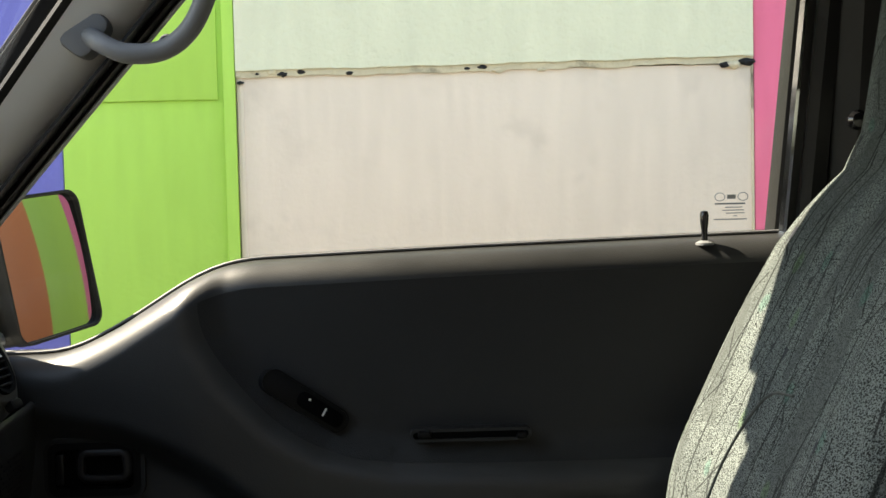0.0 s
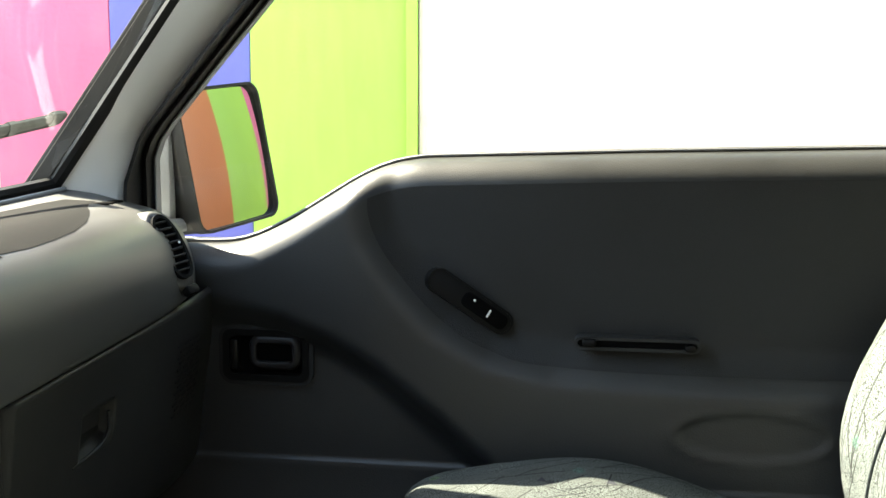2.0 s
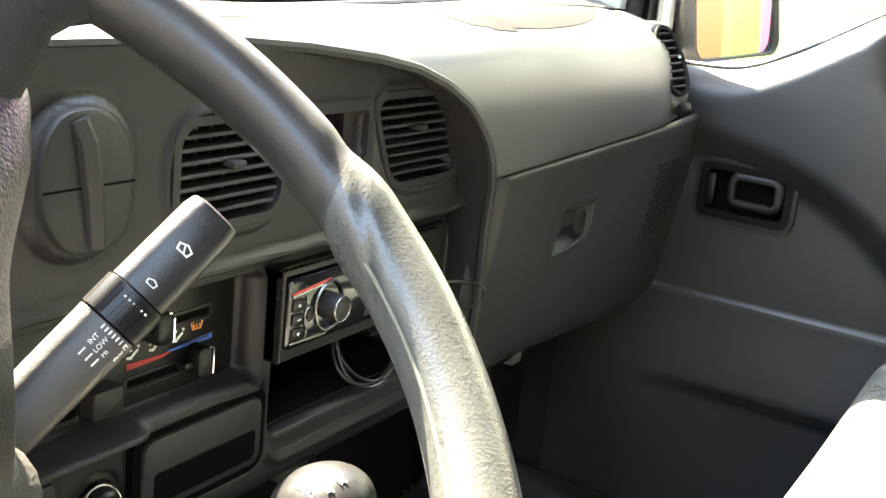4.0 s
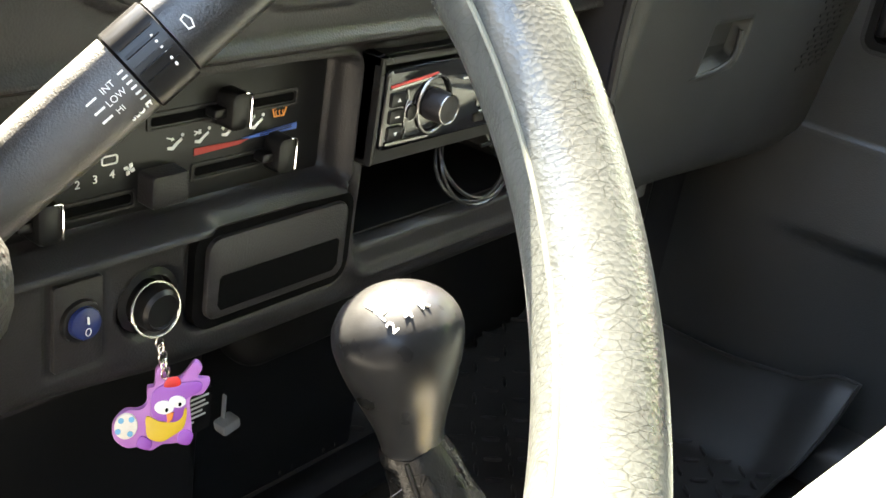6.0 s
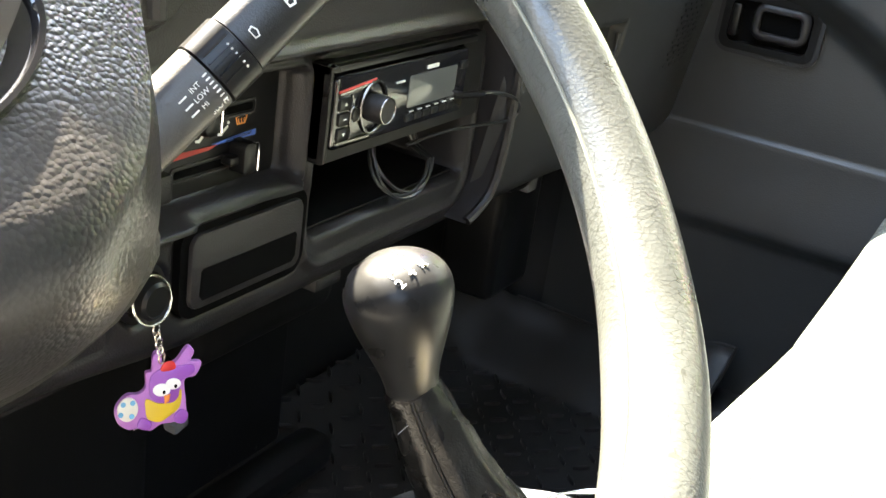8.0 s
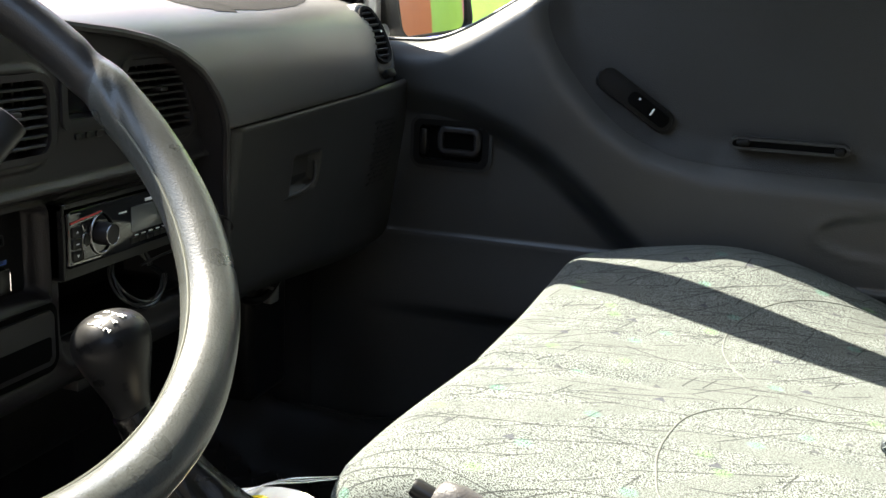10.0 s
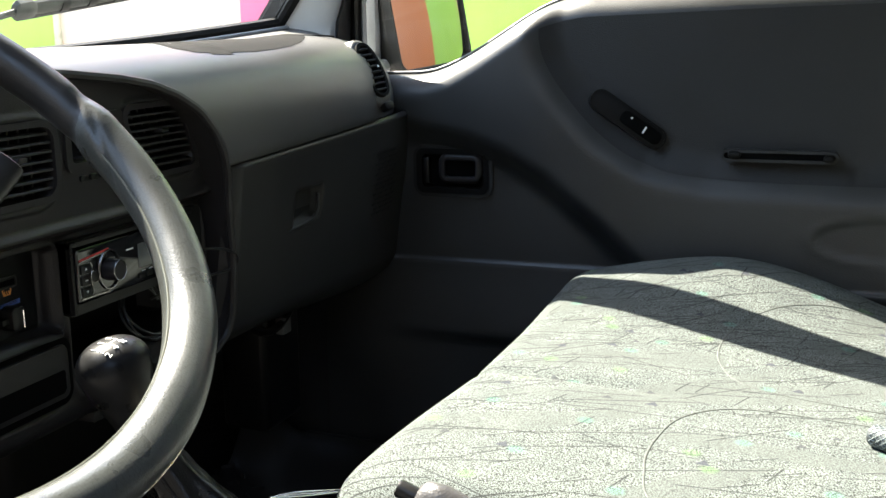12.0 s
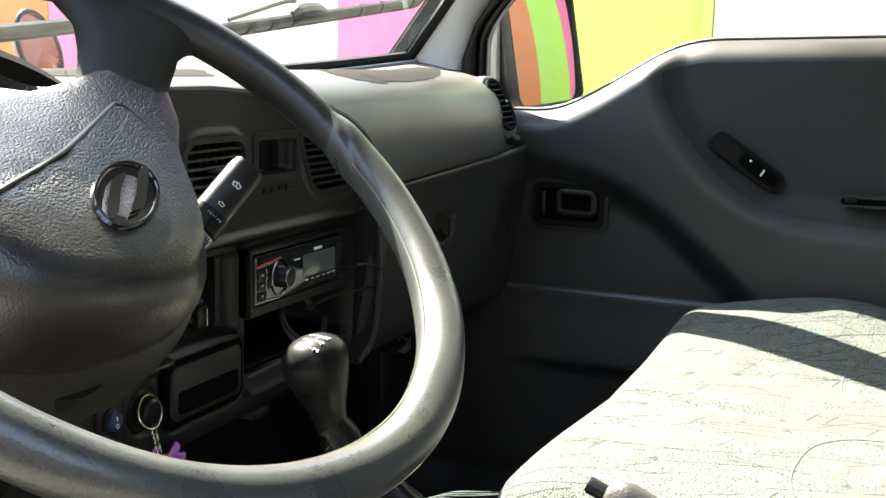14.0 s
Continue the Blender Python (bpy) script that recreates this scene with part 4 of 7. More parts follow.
# outside mirror
mir = thing("wing_mirror", (-0.61, 1.66, 1.25), "black framed wing mirror on a grey arm outside the passenger door", "mirror")
nv_ = Vector((0.924, -0.355, 0.139)).normalized()
ux = Vector((0, 0, 1)).cross(nv_).normalized()
uy = nv_.cross(ux)
mm = Matrix.Translation((-0.600, 1.670, 1.362)) @ Matrix(((ux.x, uy.x, nv_.x, 0), (ux.y, uy.y, nv_.y, 0), (ux.z, uy.z, nv_.z, 0), (0, 0, 0, 1))) @ spin(5)
part("housing", slab(rrect(0.190, 0.216, 0.024, 6), mm, -0.045, -0.004, 0.004), M_BLACK, mir)
part("mirror_rim", ring_frame(rrect(0.1935, 0.2195, 0.025, 6), rrect(0.1855, 0.2115, 0.020, 6), mm, -0.012, 0.0075), M_RUBBER, mir)


def pane_point(u, v):
    x, y = (u - 0.5) * 0.188, (v - 0.5) * 0.214
    kx_, ky_ = abs(x) - 0.070, abs(y) - 0.083
    if kx_ > 0 and ky_ > 0 and math.hypot(kx_, ky_) > 0.024:
        f = 0.024 / math.hypot(kx_, ky_)
        x, y = math.copysign(0.070 + kx_ * f, x), math.copysign(0.083 + ky_ * f, y)
    return tuple(mm @ Vector((x, y, 0.0052 - (x * x + y * y) / 2.6)))


tagged(sheet("mirror_pane", *grid(48, 54, pane_point), M_MIRROR, mir), "slightly convex mirror pane")
part("arm", join(tube(spline([(-0.66, 1.52, 1.27), (-0.655, 1.57, 1.262), (-0.64, 1.62, 1.262), (-0.622, 1.65, 1.27)], 5), 0.011, 10), box(-0.685, -0.655, 1.575, 1.60, 1.25, 1.60, 0.006)), M_GREYTRIM, mir, "grey mirror arm")

# ---- dashboard ----
dash = thing("dashboard", (-0.62, 0.66, 0.93), "grey moulded dashboard with a black centre console", "dashboard")
PROF = [(-0.75, 1.3345), (-0.68, 1.3245), (-0.62, 1.315), (-0.578, 1.303), (-0.551, 1.282), (-0.537, 1.252), (-0.531, 1.220), (-0.530, 1.192), (-0.536, 1.186)]
HOOD = [(-0.20, 1.290), (0.10, 1.297), (0.58, 1.297), (0.65, 1.2925), (0.72, 1.2845), (0.765, 1.276), (0.80, 1.263), (0.83, 1.245), (0.855, 1.221), (0.872, 1.192), (0.884, 1.155), (0.889, 1.12)]
psp = spline([(a, 0, b) for a, b in PROF], 8)


def hood_z(y):
    return interp(y, HOOD)


def prof_cut(y):
    """How far along the profile the upper moulding reaches at y."""
    if y > 0.875:
        return len(psp) - 1.0
    zt = hood_z(y) + 0.003
    for i in range(len(psp) - 1):
        if psp[i].z >= zt > psp[i + 1].z:
            return i + (psp[i].z - zt) / (psp[i].z - psp[i + 1].z)
    return len(psp) - 1.0


def top_point(y, s):
    """Point of the upper moulding; s from the screen (0) to the lower edge (1)."""
    k = min(s * (len(psp) - 1.0), prof_cut(y))
    i = min(int(k), len(psp) - 2)
    p = psp[i].lerp(psp[i + 1], k - i)
    x, z = p.x, p.z
    back = smooth01((-0.62 - x) / 0.13)
    x = lerp(x, x + wind_base(y) + 0.75 + 0.012, back)
    z = lerp(z, z - (1.336 - wind_low(y)) - 0.006, back)
    r = max(0.0, (y - 1.20) / 0.24)
    x -= 0.036 * r ** 2.2 * (1 - back)
    z -= 0.006 * r ** 3 * (1 - back)
    z += (0.017 * (y - 1.1) / 0.5) * smooth01((1.25 - z) / 0.05)
    return (x, y, z)


yy = [lerp(-0.14, 0.80, i / 60) for i in range(60)] + [lerp(0.80, 0.92, i / 60) for i in range(60)] + [lerp(0.92, 1.44, i / 80) for i in range(81)]
nS = 56
dv = [top_point(y, j / (nS - 1)) for y in yy for j in range(nS)]
df = [(i * nS + j, (i + 1) * nS + j, (i + 1) * nS + j + 1, i * nS + j + 1) for i in range(len(yy) - 1) for j in range(nS - 1)]
sheet("upper_moulding", dv, df, M_DASH, dash)

# brow lip round the centre console
lip = [top_point(y, 1.0) for y in [lerp(0.2, 0.8745, i / 70) for i in range(71)]]
lip = [(x + 0.001, y, z - 0.001) for x, y, z in lip]
lip += [(-0.537, 0.883, 1.16), (-0.542, 0.890, 1.13), (-0.546, 0.8985, 1.09), (-0.549, 0.904, 1.05), (-0.552, 0.901, 1.0), (-0.556, 0.89, 0.975), (-0.560, 0.87, 0.962)]
part("console_brow", tube(spline(lip, 2), 0.0048, 8), M_STACK, dash)

wall_v, wall_f = grid(len(lip), 8, lambda u, v: (lerp(lip[round(u * (len(lip) - 1))][0], -0.605, v), lip[round(u * (len(lip) - 1))][1] - 0.002, lip[round(u * (len(lip) - 1))][2] - 0.002))
sheet("brow_wall", wall_v, wall_f, M_STACK, dash)

# console face as relief
VENT_L, VENT_R, CLOCK = (0.528, 0.630, 1.182, 1.252), (0.745, 0.848, 1.182, 1.256), (0.654, 0.724, 1.210, 1.247)
SHEAR = -0.44


def step(d, w=0.004):
    """1 inside, 0 outside, over a width w."""
    return smooth01(0.5 - d / w)


def console_d(y, z):
    up = smooth01((z - 1.139) / 0.012)
    d = lerp(0.0, 0.018, up)
    d += 0.006 * math.exp(-((z - 1.150) / 0.006) ** 2)
    if z > 1.15:
        for r, rad, k in ((VENT_L, 0.03, 0.0), (VENT_R, 0.03, SHEAR)):
            s = sd_rect(y - k * (z - 1.22), z, *r, rad)
            d -= 0.034 * step(s + 0.002)
            d += 0.004 * math.exp(-((s - 0.006) / 0.003) ** 2)
        s = sd_rect(y, z, *CLOCK, 0.008)
        d -= 0.022 * step(s)
        s = sd_rect(y, z, 0.418, 0.494, 1.178, 1.272, 0.036)
        d += 0.007 * step(s, 0.006) - 0.004 * math.exp(-(s / 0.0022) ** 2)
        return d
    s = sd_rect(y, z, 0.36, 0.637, 1.048, 1.133, 0.010)
    d -= 0.022 * step(s)
    d += 0.0045 * math.exp(-((s - 0.003) / 0.003) ** 2)
    d += 0.010 * math.exp(-((z - 1.046) / 0.005) ** 2) * smooth01((0.640 - y) / 0.01)
    s = sd_rect(y, z, 0.648, 0.893, 0.972, 1.136, 0.028)
    d += 0.0045 * math.exp(-(s / 0.004) ** 2)
    s = sd_rect(y, z, 0.6555, 0.886, 0.996, 1.131, 0.012)
    d -= 0.012 * step(s)
    s = sd_rect(y, z, 0.658, 0.884, 0.998, 1.059, 0.010)
    d -= 0.095 * step(s, 0.003)
    s = sd_rect(y, z, 0.519, 0.644, 0.9805, 1.041, 0.012)
    d -= 0.013 * math.exp(-(s / 0.0042) ** 2)
    d += 0.003 * step(s + 0.006)
    s = sd_rect(y, z, 0.533, 0.632, 0.990, 1.013, 0.006)
    d -= 0.026 * step(s) * (0.3 + 0.7 * smooth01((1.013 - z) / 0.015))
    s = sd_rect(y, z, 0.424, 0.458, 0.980, 1.036, 0.003)
    d -= 0.0025 * math.exp(-(s / 0.0018) ** 2)
    s = math.hypot(y - 0.489, z - 1.005) - 0.021
    d -= 0.008 * step(s)
    low = 0.967 + 0.012 * smooth01((0.55 - y) / 0.15)
    if z < low:
        t = min(1.0, (low - z) / 0.026)
        d -= 0.035 * (1 - math.sqrt(max(0.0, 1 - t * t)))
    return d


def console_point(u, v):
    y = lerp(-0.13, 0.903, u)
    zt = hood_z(y) + 0.0015 if y < 0.884 else 1.155
    z = lerp(0.938, zt, v)
    return (-0.582 + console_d(y, z), y, z)


cv, cf = grid(400, 130, console_point)
sheet("console_face", cv, cf, M_STACK, dash)
part("knee_panel", join(box(-0.86, -0.80, -0.1, 0.95, 0.55, 0.99, 0.01), box(-0.80, -0.765, 0.36, 0.70, 0.62, 0.86, 0.02, 3), box(-0.80, -0.74, 0.72, 0.95, 0.78, 0.90, 0.025, 3), box(-0.79, -0.74, 0.30, 0.98, 0.555, 0.60, 0.015)), M_RUBBER, dash)
part("under_tray", box(-0.80, -0.617, -0.1, 0.90, 0.936, 0.946, 0.004), M_RUBBER, dash)
part("bracket", join(moved(box(-0.008, 0.008, -0.010, 0.010, -0.006, 0.006, 0.003), Matrix.Translation((-0.752, 0.712, 0.735)) @ Matrix.Rotation(radians(12), 4, 'X')), box(-0.758, -0.753, 0.709, 0.711, 0.73, 0.765, 0.001)), M_GREYTRIM, dash, "small grey plastic clip")
part("stud", lathe([(0, 0), (0.004, 0), (0.004, 0.002), (0.002, 0.004), (0, 0.004)], 12, face_x(0.47, 0.80, -0.764)), M_STEEL, dash)
part("metal_tab", box(-0.64, -0.60, 0.70, 0.735, 0.93, 0.942, 0.002), M_LOWER, dash)


# louvred air vents
def vent(rect, n, name, tabs, lean_=0.0):
    y0, y1, z0, z1 = rect
    sh = Matrix(((1, 0, 0, 0), (0, 1, lean_, -1.22 * lean_), (0, 0, 1, 0), (0, 0, 0, 1)))
    v = part(name, moved(ring_frame(rrect(y1 - y0 + 0.006, z1 - z0 + 0.006, 0.019, 8), rrect(y1 - y0 - 0.006, z1 - z0 - 0.006, 0.015, 8), face_x((y0 + y1) / 2, (z0 + z1) / 2, -0.566), -0.03, 0.006), sh), M_STACK, dash, "louvred air vent")
    # black sheet that paints the shade behind the slats
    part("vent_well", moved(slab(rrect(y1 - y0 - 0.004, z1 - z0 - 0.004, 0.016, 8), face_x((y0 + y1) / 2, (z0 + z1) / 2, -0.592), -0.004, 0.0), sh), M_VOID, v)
    for i in range(n):
        z = lerp(z0 + 0.010, z1 - 0.010, i / (n - 1))
        inset = 0.004 + 0.009 * max(0.0, abs(i / (n - 1) - 0.5) * 2 - 0.55)
        part("slat", moved(box(-0.575, -0.562, y0 + inset, y1 - inset, z - 0.0013, z + 0.0013, 0.0006, 1), sh), M_LOWER, v)
    for i in range(6):
        y = lerp(y0 + 0.018, y1 - 0.018, i / 5)
        part("blade", moved(box(-0.590, -0.5755, y - 0.0016, y + 0.0016, z0 + 0.004, z1 - 0.004, 0.0005, 1), sh), M_LOWER, v)
    part("vent_tab", slab(rrect(0.013, 0.005, 0.002), face_x(*tabs, -0.562), -0.004, 0.006, 0.0015), M_STACK, v)


vent(VENT_L, 7, "air_vent", (0.580, 1.222))
vent(VENT_R, 8, "air_vent", (0.797, 1.228), SHEAR)

# oval blanking switches
ob_ = part("switch_pod", slab([(0.033 * math.copysign(abs(math.cos(a)) ** 0.8, math.cos(a)) - 0.003 * math.sin(a), 0.042 * math.sin(a)) for a in [2 * math.pi * k / 40 for k in range(40)]], face_x(0.455, 1.226, -0.556), -0.01, 0.004, 0.004), M_LOWER, dash, "oval switch pod split in two")
part("pod_split", box(-0.5535, -0.5515, 0.424, 0.487, 1.2235, 1.2248, 0.0003, 1), M_VOID, ob_)
part("pod_ridge", tube([(-0.553, 0.446, 1.262), (-0.550, 0.450, 1.25), (-0.550, 0.455, 1.22), (-0.552, 0.459, 1.19)], 0.006, 10), M_LOWER, ob_)
# clock recess
part("clock_frame", ring_frame(rrect(0.090, 0.054, 0.008), rrect(0.074, 0.037, 0.005), face_x(0.689, 1.2285, -0.564), -0.004, 0.003), M_STACK, dash)
part("clock_window", slab(rrect(0.074, 0.037, 0.004), face_x(0.689, 1.2285, -0.582), -0.002, 0.0), M_GLOSS, dash)
for i in range(4):
    part("clock_button", slab(rrect(0.011, 0.006, 0.002), face_x(0.668 + 0.015 * i, 1.194, -0.564), -0.002, 0.0025, 0.001), M_BLACK, dash)

# end vent on the passenger side
ev_n = Vector((0.80, -0.36, 0.48)).normalized()
e_dn = Vector((0.527, -0.12, -0.83))
e_up = (e_dn - ev_n * e_dn.dot(ev_n)).normalized()
e_x = (-e_up).cross(ev_n).normalized()
em = Matrix.Translation((-0.5525, 1.3200, 1.2645)) @ Matrix(((e_x.x, -e_up.x, ev_n.x, 0), (e_x.y, -e_up.y, ev_n.y, 0), (e_x.z, -e_up.z, ev_n.z, 0), (0, 0, 0, 1)))
oval_o = [(0.0210 * math.copysign(abs(math.cos(a)) ** 0.8, math.cos(a)), 0.0440 * math.sin(a)) for a in [2 * math.pi * k / 36 for k in range(36)]]
oval_i = [(x * 0.80, y * 0.90) for x, y in oval_o]
part("vent_pod", loft([[tuple(em @ Vector((x * k, (y + 0.004) * k - 0.006, h))) for x, y in oval_o] for k, h in ((1.45, -0.045), (1.36, -0.020), (1.26, -0.006), (1.20, -0.001), (1.14, 0.001), (0.9, 0.001))]), M_DASH, dash, "rounded pod round the side vent", smooth=70)
sv = part("side_vent", ring_frame(oval_o, oval_i, em, -0.02, 0.007), M_DARK_DASH, dash, "oval side air vent")
part("vent_well", slab([(x * 0.95, y * 0.97) for x, y in oval_o], em, -0.005, 0.0022), M_VOID, sv)
for i in range(8):
    yv = lerp(-0.033, 0.033, i / 7)
    w = 0.0180 * max(0.05, 1 - (yv / 0.042) ** 2) ** 0.4
    part("slat", moved(box(-w, w, -0.001, 0.001, 0.0015, 0.006, 0.0004, 1), em @ Matrix.Translation((0, yv, 0)) @ Matrix.Rotation(radians(-12), 4, 'X')), M_LOWER, sv)
part("vent_wheel", slab(rrect(0.018, 0.012, 0.004), em @ Matrix.Translation((0.002, -0.0585, -0.001)), -0.006, 0.006, 0.002), M_BLACK, sv)
part("vent_tab", slab(rrect(0.003, 0.003, 0.001), em @ Matrix.Translation((0.010, 0.002, 0.009)), 0, 0.001), M_WHITE, sv)

# lower moulding with the glove compartment
LOW = [(-0.538, 1.1865), (-0.532, 1.181), (-0.534, 1.165), (-0.540, 1.11), (-0.548, 1.06), (-0.556, 1.01), (-0.564, 0.975), (-0.582, 0.955), (-0.62, 0.94), (-0.72, 0.93)]
lsp = spline([(a, 0, b) for a, b in LOW], 8)


def low_point(u, v):
    y = lerp(0.895, 1.445, u)
    k = v * (len(lsp) - 1)
    i = min(int(k), len(lsp) - 2)
    p = lsp[i].lerp(lsp[i + 1], k - i)
    r = max(0.0, (y - 1.29) / 0.155)
    x = p.x - 0.010 * r ** 2.0
    z = p.z - 0.02 * smooth01((y - 1.0) / 0.4) * smooth01((1.05 - p.z) / 0.1) + 0.017 * (y - 1.1) / 0.5 * smooth01((p.z - 1.12) / 0.05)
    if y < 0.915:
        x -= 0.02 * (1 - math.sqrt(max(0, 1 - ((0.915 - y) / 0.0205) ** 2)))
    s = sd_rect(y, z, 1.050, 1.124, 1.076, 1.124, 0.004)
    x -= 0.016 * step(s) * smooth01((z - 1.079 + (1.124 - y) * 0.12) / 0.014)
    return (x, y, z)


lv, lf = grid(190, 110, low_point)
sheet("glove_compartment", lv, lf, M_LOWER, dash)
part("seam_gap", box(-0.60, -0.545, 0.90, 1.40, 1.172, 1.192, 0.001), M_VOID, dash)
part("glove_catch", tube(spline([(-0.5475, 1.036, 1.0745), (-0.545, 1.062, 1.0765), (-0.545, 1.092, 1.0790), (-0.545, 1.112, 1.0850), (-0.545, 1.1205, 1.0960), (-0.5455, 1.1215, 1.112)], 6), 0.0024, 10), M_LOWER, dash, "moulded glove box catch")
# darker plate that paints the shade in the catch's hollow
part("catch_recess", slab(rrect(0.066, 0.036, 0.004), face_x(1.087, 1.103, -0.5585), -0.004, 0.0005), M_RUBBER, dash)


def low_face(y, z):
    """Pose on the lower moulding at the place y, z, facing out."""
    col = [low_point((y - 0.895) / 0.55, v / 220) for v in range(221)]
    x = min(col, key=lambda q: abs(q[2] - z) + (1.0 if q[0] < -0.575 else 0.0))[0]
    return face_x(y, z, x)


slots = []
for i in range(13):
    for j in range(4):
        slots.append(slab([(-0.0062, -0.0022), (0.0055, -0.0010), (0.0062, 0.0022), (-0.0055, 0.0010)], low_face(1.306 + j * 0.0215 + (0.008 if i % 2 else 0), 1.052 + i * 0.0076), -0.004, 0.0010))
part("speaker_grille", join(*slots), M_BLACK, dash, "rows of small speaker slots")

# hood over the instruments
hood = []
for i in range(41):
    y = lerp(-0.09, 0.33, i / 40)
    h = 1.285 + 0.060 * max(0.0, 1 - (abs(y - 0.12) / 0.234) ** 2.77)
    hood.append([(-0.505, y, h - 0.014), (-0.498, y, h - 0.006), (-0.505, y, h), (-0.56, y, h + 0.001), (-0.66, y, min(h, 1.312)), (-0.66, y, 1.28), (-0.55, y, 1.27)])
part("instrument_hood", loft(hood), M_DARK_DASH, dash, "dark hood over the instruments")

# dark sheets that paint shadows on the dash top, and defroster slots
def pad(outline, name):
    """Thin dark sheet, a painted shadow, that follows the top of the moulding; outline gives front and rear x along y.
    """
    rows = []
    for y, xa, xb2 in outline:
        row = []
        for k in range(14):
            x = lerp(xa, xb2, k / 13)
            best = min((top_point(y, s / 160) for s in range(161)), key=lambda q: abs(q[0] - x))
            row.append((best[0], y, best[2] + 0.0007))
        rows.append(row)
    n = len(rows[0])
    top = [p for r in rows for p in r]
    fs = [(i * n + j, (i + 1) * n + j, (i + 1) * n + j + 1, i * n + j + 1) for i in range(len(rows) - 1) for j in range(n - 1)]
    tagged(sheet(name, top, fs, M_DARK_DASH, dash), "dark sheet drawn as a shadow on the dash top")


shadow_edge = [(0.885, -0.60), (0.895, -0.590), (0.905, -0.583), (0.93, -0.580), (0.9302, -0.576), (0.972, -0.5735), (0.9722, -0.5775), (1.03, -0.576), (1.09, -0.579), (1.14, -0.585), (1.19, -0.597), (1.23, -0.612), (1.26, -0.627), (1.29, -0.645), (1.32, -0.658), (1.36, -0.668)]
pad([(y, wind_base(y) + 0.055 + (0.06 if y < 0.89 else 0), x) for y, x in shadow_edge], "dash_shadow")
pad([(y, -0.66, x) for y, x in ((0.30, -0.603), (0.45, -0.602), (0.60, -0.600), (0.635, -0.600), (0.6352, -0.612), (0.645, -0.618), (0.657, -0.64))], "dash_shadow")
for i in range(5):
    y = 1.335 + 0.018 * i
    p = top_point(y, 0.22)
    part("defroster_slot", box(p[0] - 0.02, p[0] + 0.004, y - 0.005, y + 0.005, p[2] - 0.003, p[2] + 0.0018, 0.001, 1), M_VOID, dash)

# black sheets that paint shade into the shelf below the radio
part("shelf_floor_shade", box(-0.675, -0.590, 0.660, 0.882, 0.9995, 1.0015, 0.0005), M_SWITCH, dash)
part("shelf_back_shade", box(-0.678, -0.672, 0.660, 0.882, 1.002, 1.060, 0.0005), M_SWITCH, dash)
# ash tray in the console
ash = part("ash_tray", slab(rrect(0.116, 0.054, 0.009, 6), face_x(0.5815, 1.0105, -0.579), -0.006, 0.004, 0.002), M_STACK, dash, "closed ash tray with a finger slot")
part("tray_groove", ring_frame(rrect(0.131, 0.068, 0.015, 6), rrect(0.116, 0.054, 0.009, 6), face_x(0.5815, 1.0105, -0.579), -0.006, 0.0004), M_VOID, ash)
# groove and slot shade painted as black pieces on the tray face
part("finger_slot", slab([(-0.047, -0.021), (0.047, -0.021), (0.051, -0.017), (0.051, 0.000), (0.049, 0.002), (-0.047, 0.002), (-0.049, 0.000), (-0.050, -0.017)], face_x(0.5815, 1.0105, -0.579), 0.002, 0.0044), M_VOID, ash)

# ---- heater control panel ----
hvac = thing("heater_panel", (-0.594, 0.51, 1.05), "black heater control panel with sliding levers", "control panel")
HX = -0.6035
part("panel_plate", slab(rrect(0.262, 0.080, 0.006, 5, 0.502, 1.0905), face_x(0, 0, HX), -0.004, 0.001, 0.001), M_BLACK, hvac)
for y0, y1, z in ((0.500, 0.606, 1.1045), (0.532, 0.606, 1.0690), (0.400, 0.488, 1.0625)):
    part("lever_slot", slab(rrect(y1 - y0, 0.0052, 0.0015), face_x((y0 + y1) / 2, z, HX), 0.0006, 0.0014), M_VOID, hvac)
    part("slot_rim", ring_frame(rrect(y1 - y0 + 0.006, 0.0112, 0.002, 4), rrect(y1 - y0 + 0.003, 0.0082, 0.0015, 4), face_x((y0 + y1) / 2, z, HX), 0.0006, 0.0018), M_STACK, hvac)
for y, z in ((0.5510, 1.1065), (0.5905, 1.0720), (0.4285, 1.0650)):
    kb = part("slide_lever", slab(rrect(0.0145, 0.0235, 0.005, 6), face_x(y + 0.0015, z, HX), 0.001, 0.0150, 0.003), M_BLACK, hvac, "black slide lever")
    part("lever_stem", slab(rrect(0.010, 0.006, 0.002), face_x(y - 0.009, z - 0.001, HX), 0.001, 0.010, 0.001), M_BLACK, kb)
    part("lever_edge", tube(spline([tuple(face_x(y, z, HX + 0.0135) @ Vector(q)) for q in ((0.0030, 0.0112, 0.0016), (0.0070, 0.0108, 0.0016), (0.0086, 0.0070, 0.0014), (0.0088, -0.0095, 0.0012))], 6), 0.0007, 6), M_CHROME, kb, "bright edge")
part("push_button", slab(rrect(0.026, 0.020, 0.003), face_x(0.5055, 1.0680, HX), 0, 0.0145, 0.0025), M_STACK, hvac, "square push button")
part("red_band", slab([(0.5305, 1.0795), (0.5640, 1.0805), (0.5720, 1.0828), (0.5305, 1.0840)], face_x(0, 0, HX), 0.0011, 0.0016), M_REDPRINT, hvac, "red warm band")
part("blue_band", slab([(0.6105, 1.0828), (0.6105, 1.0870), (0.5960, 1.0862), (0.5660, 1.0840), (0.5720, 1.0828)], face_x(0, 0, HX), 0.0011, 0.0017), M_BLUEPRINT, hvac, "blue cold band")
for zb in (1.0842, 1.0854):
    part("band_line", slab(rrect(0.026, 0.0005, 0.0002, 2), face_x(0.593, zb, HX) @ spin(3), 0.0016, 0.0020), M_BLACK, hvac)
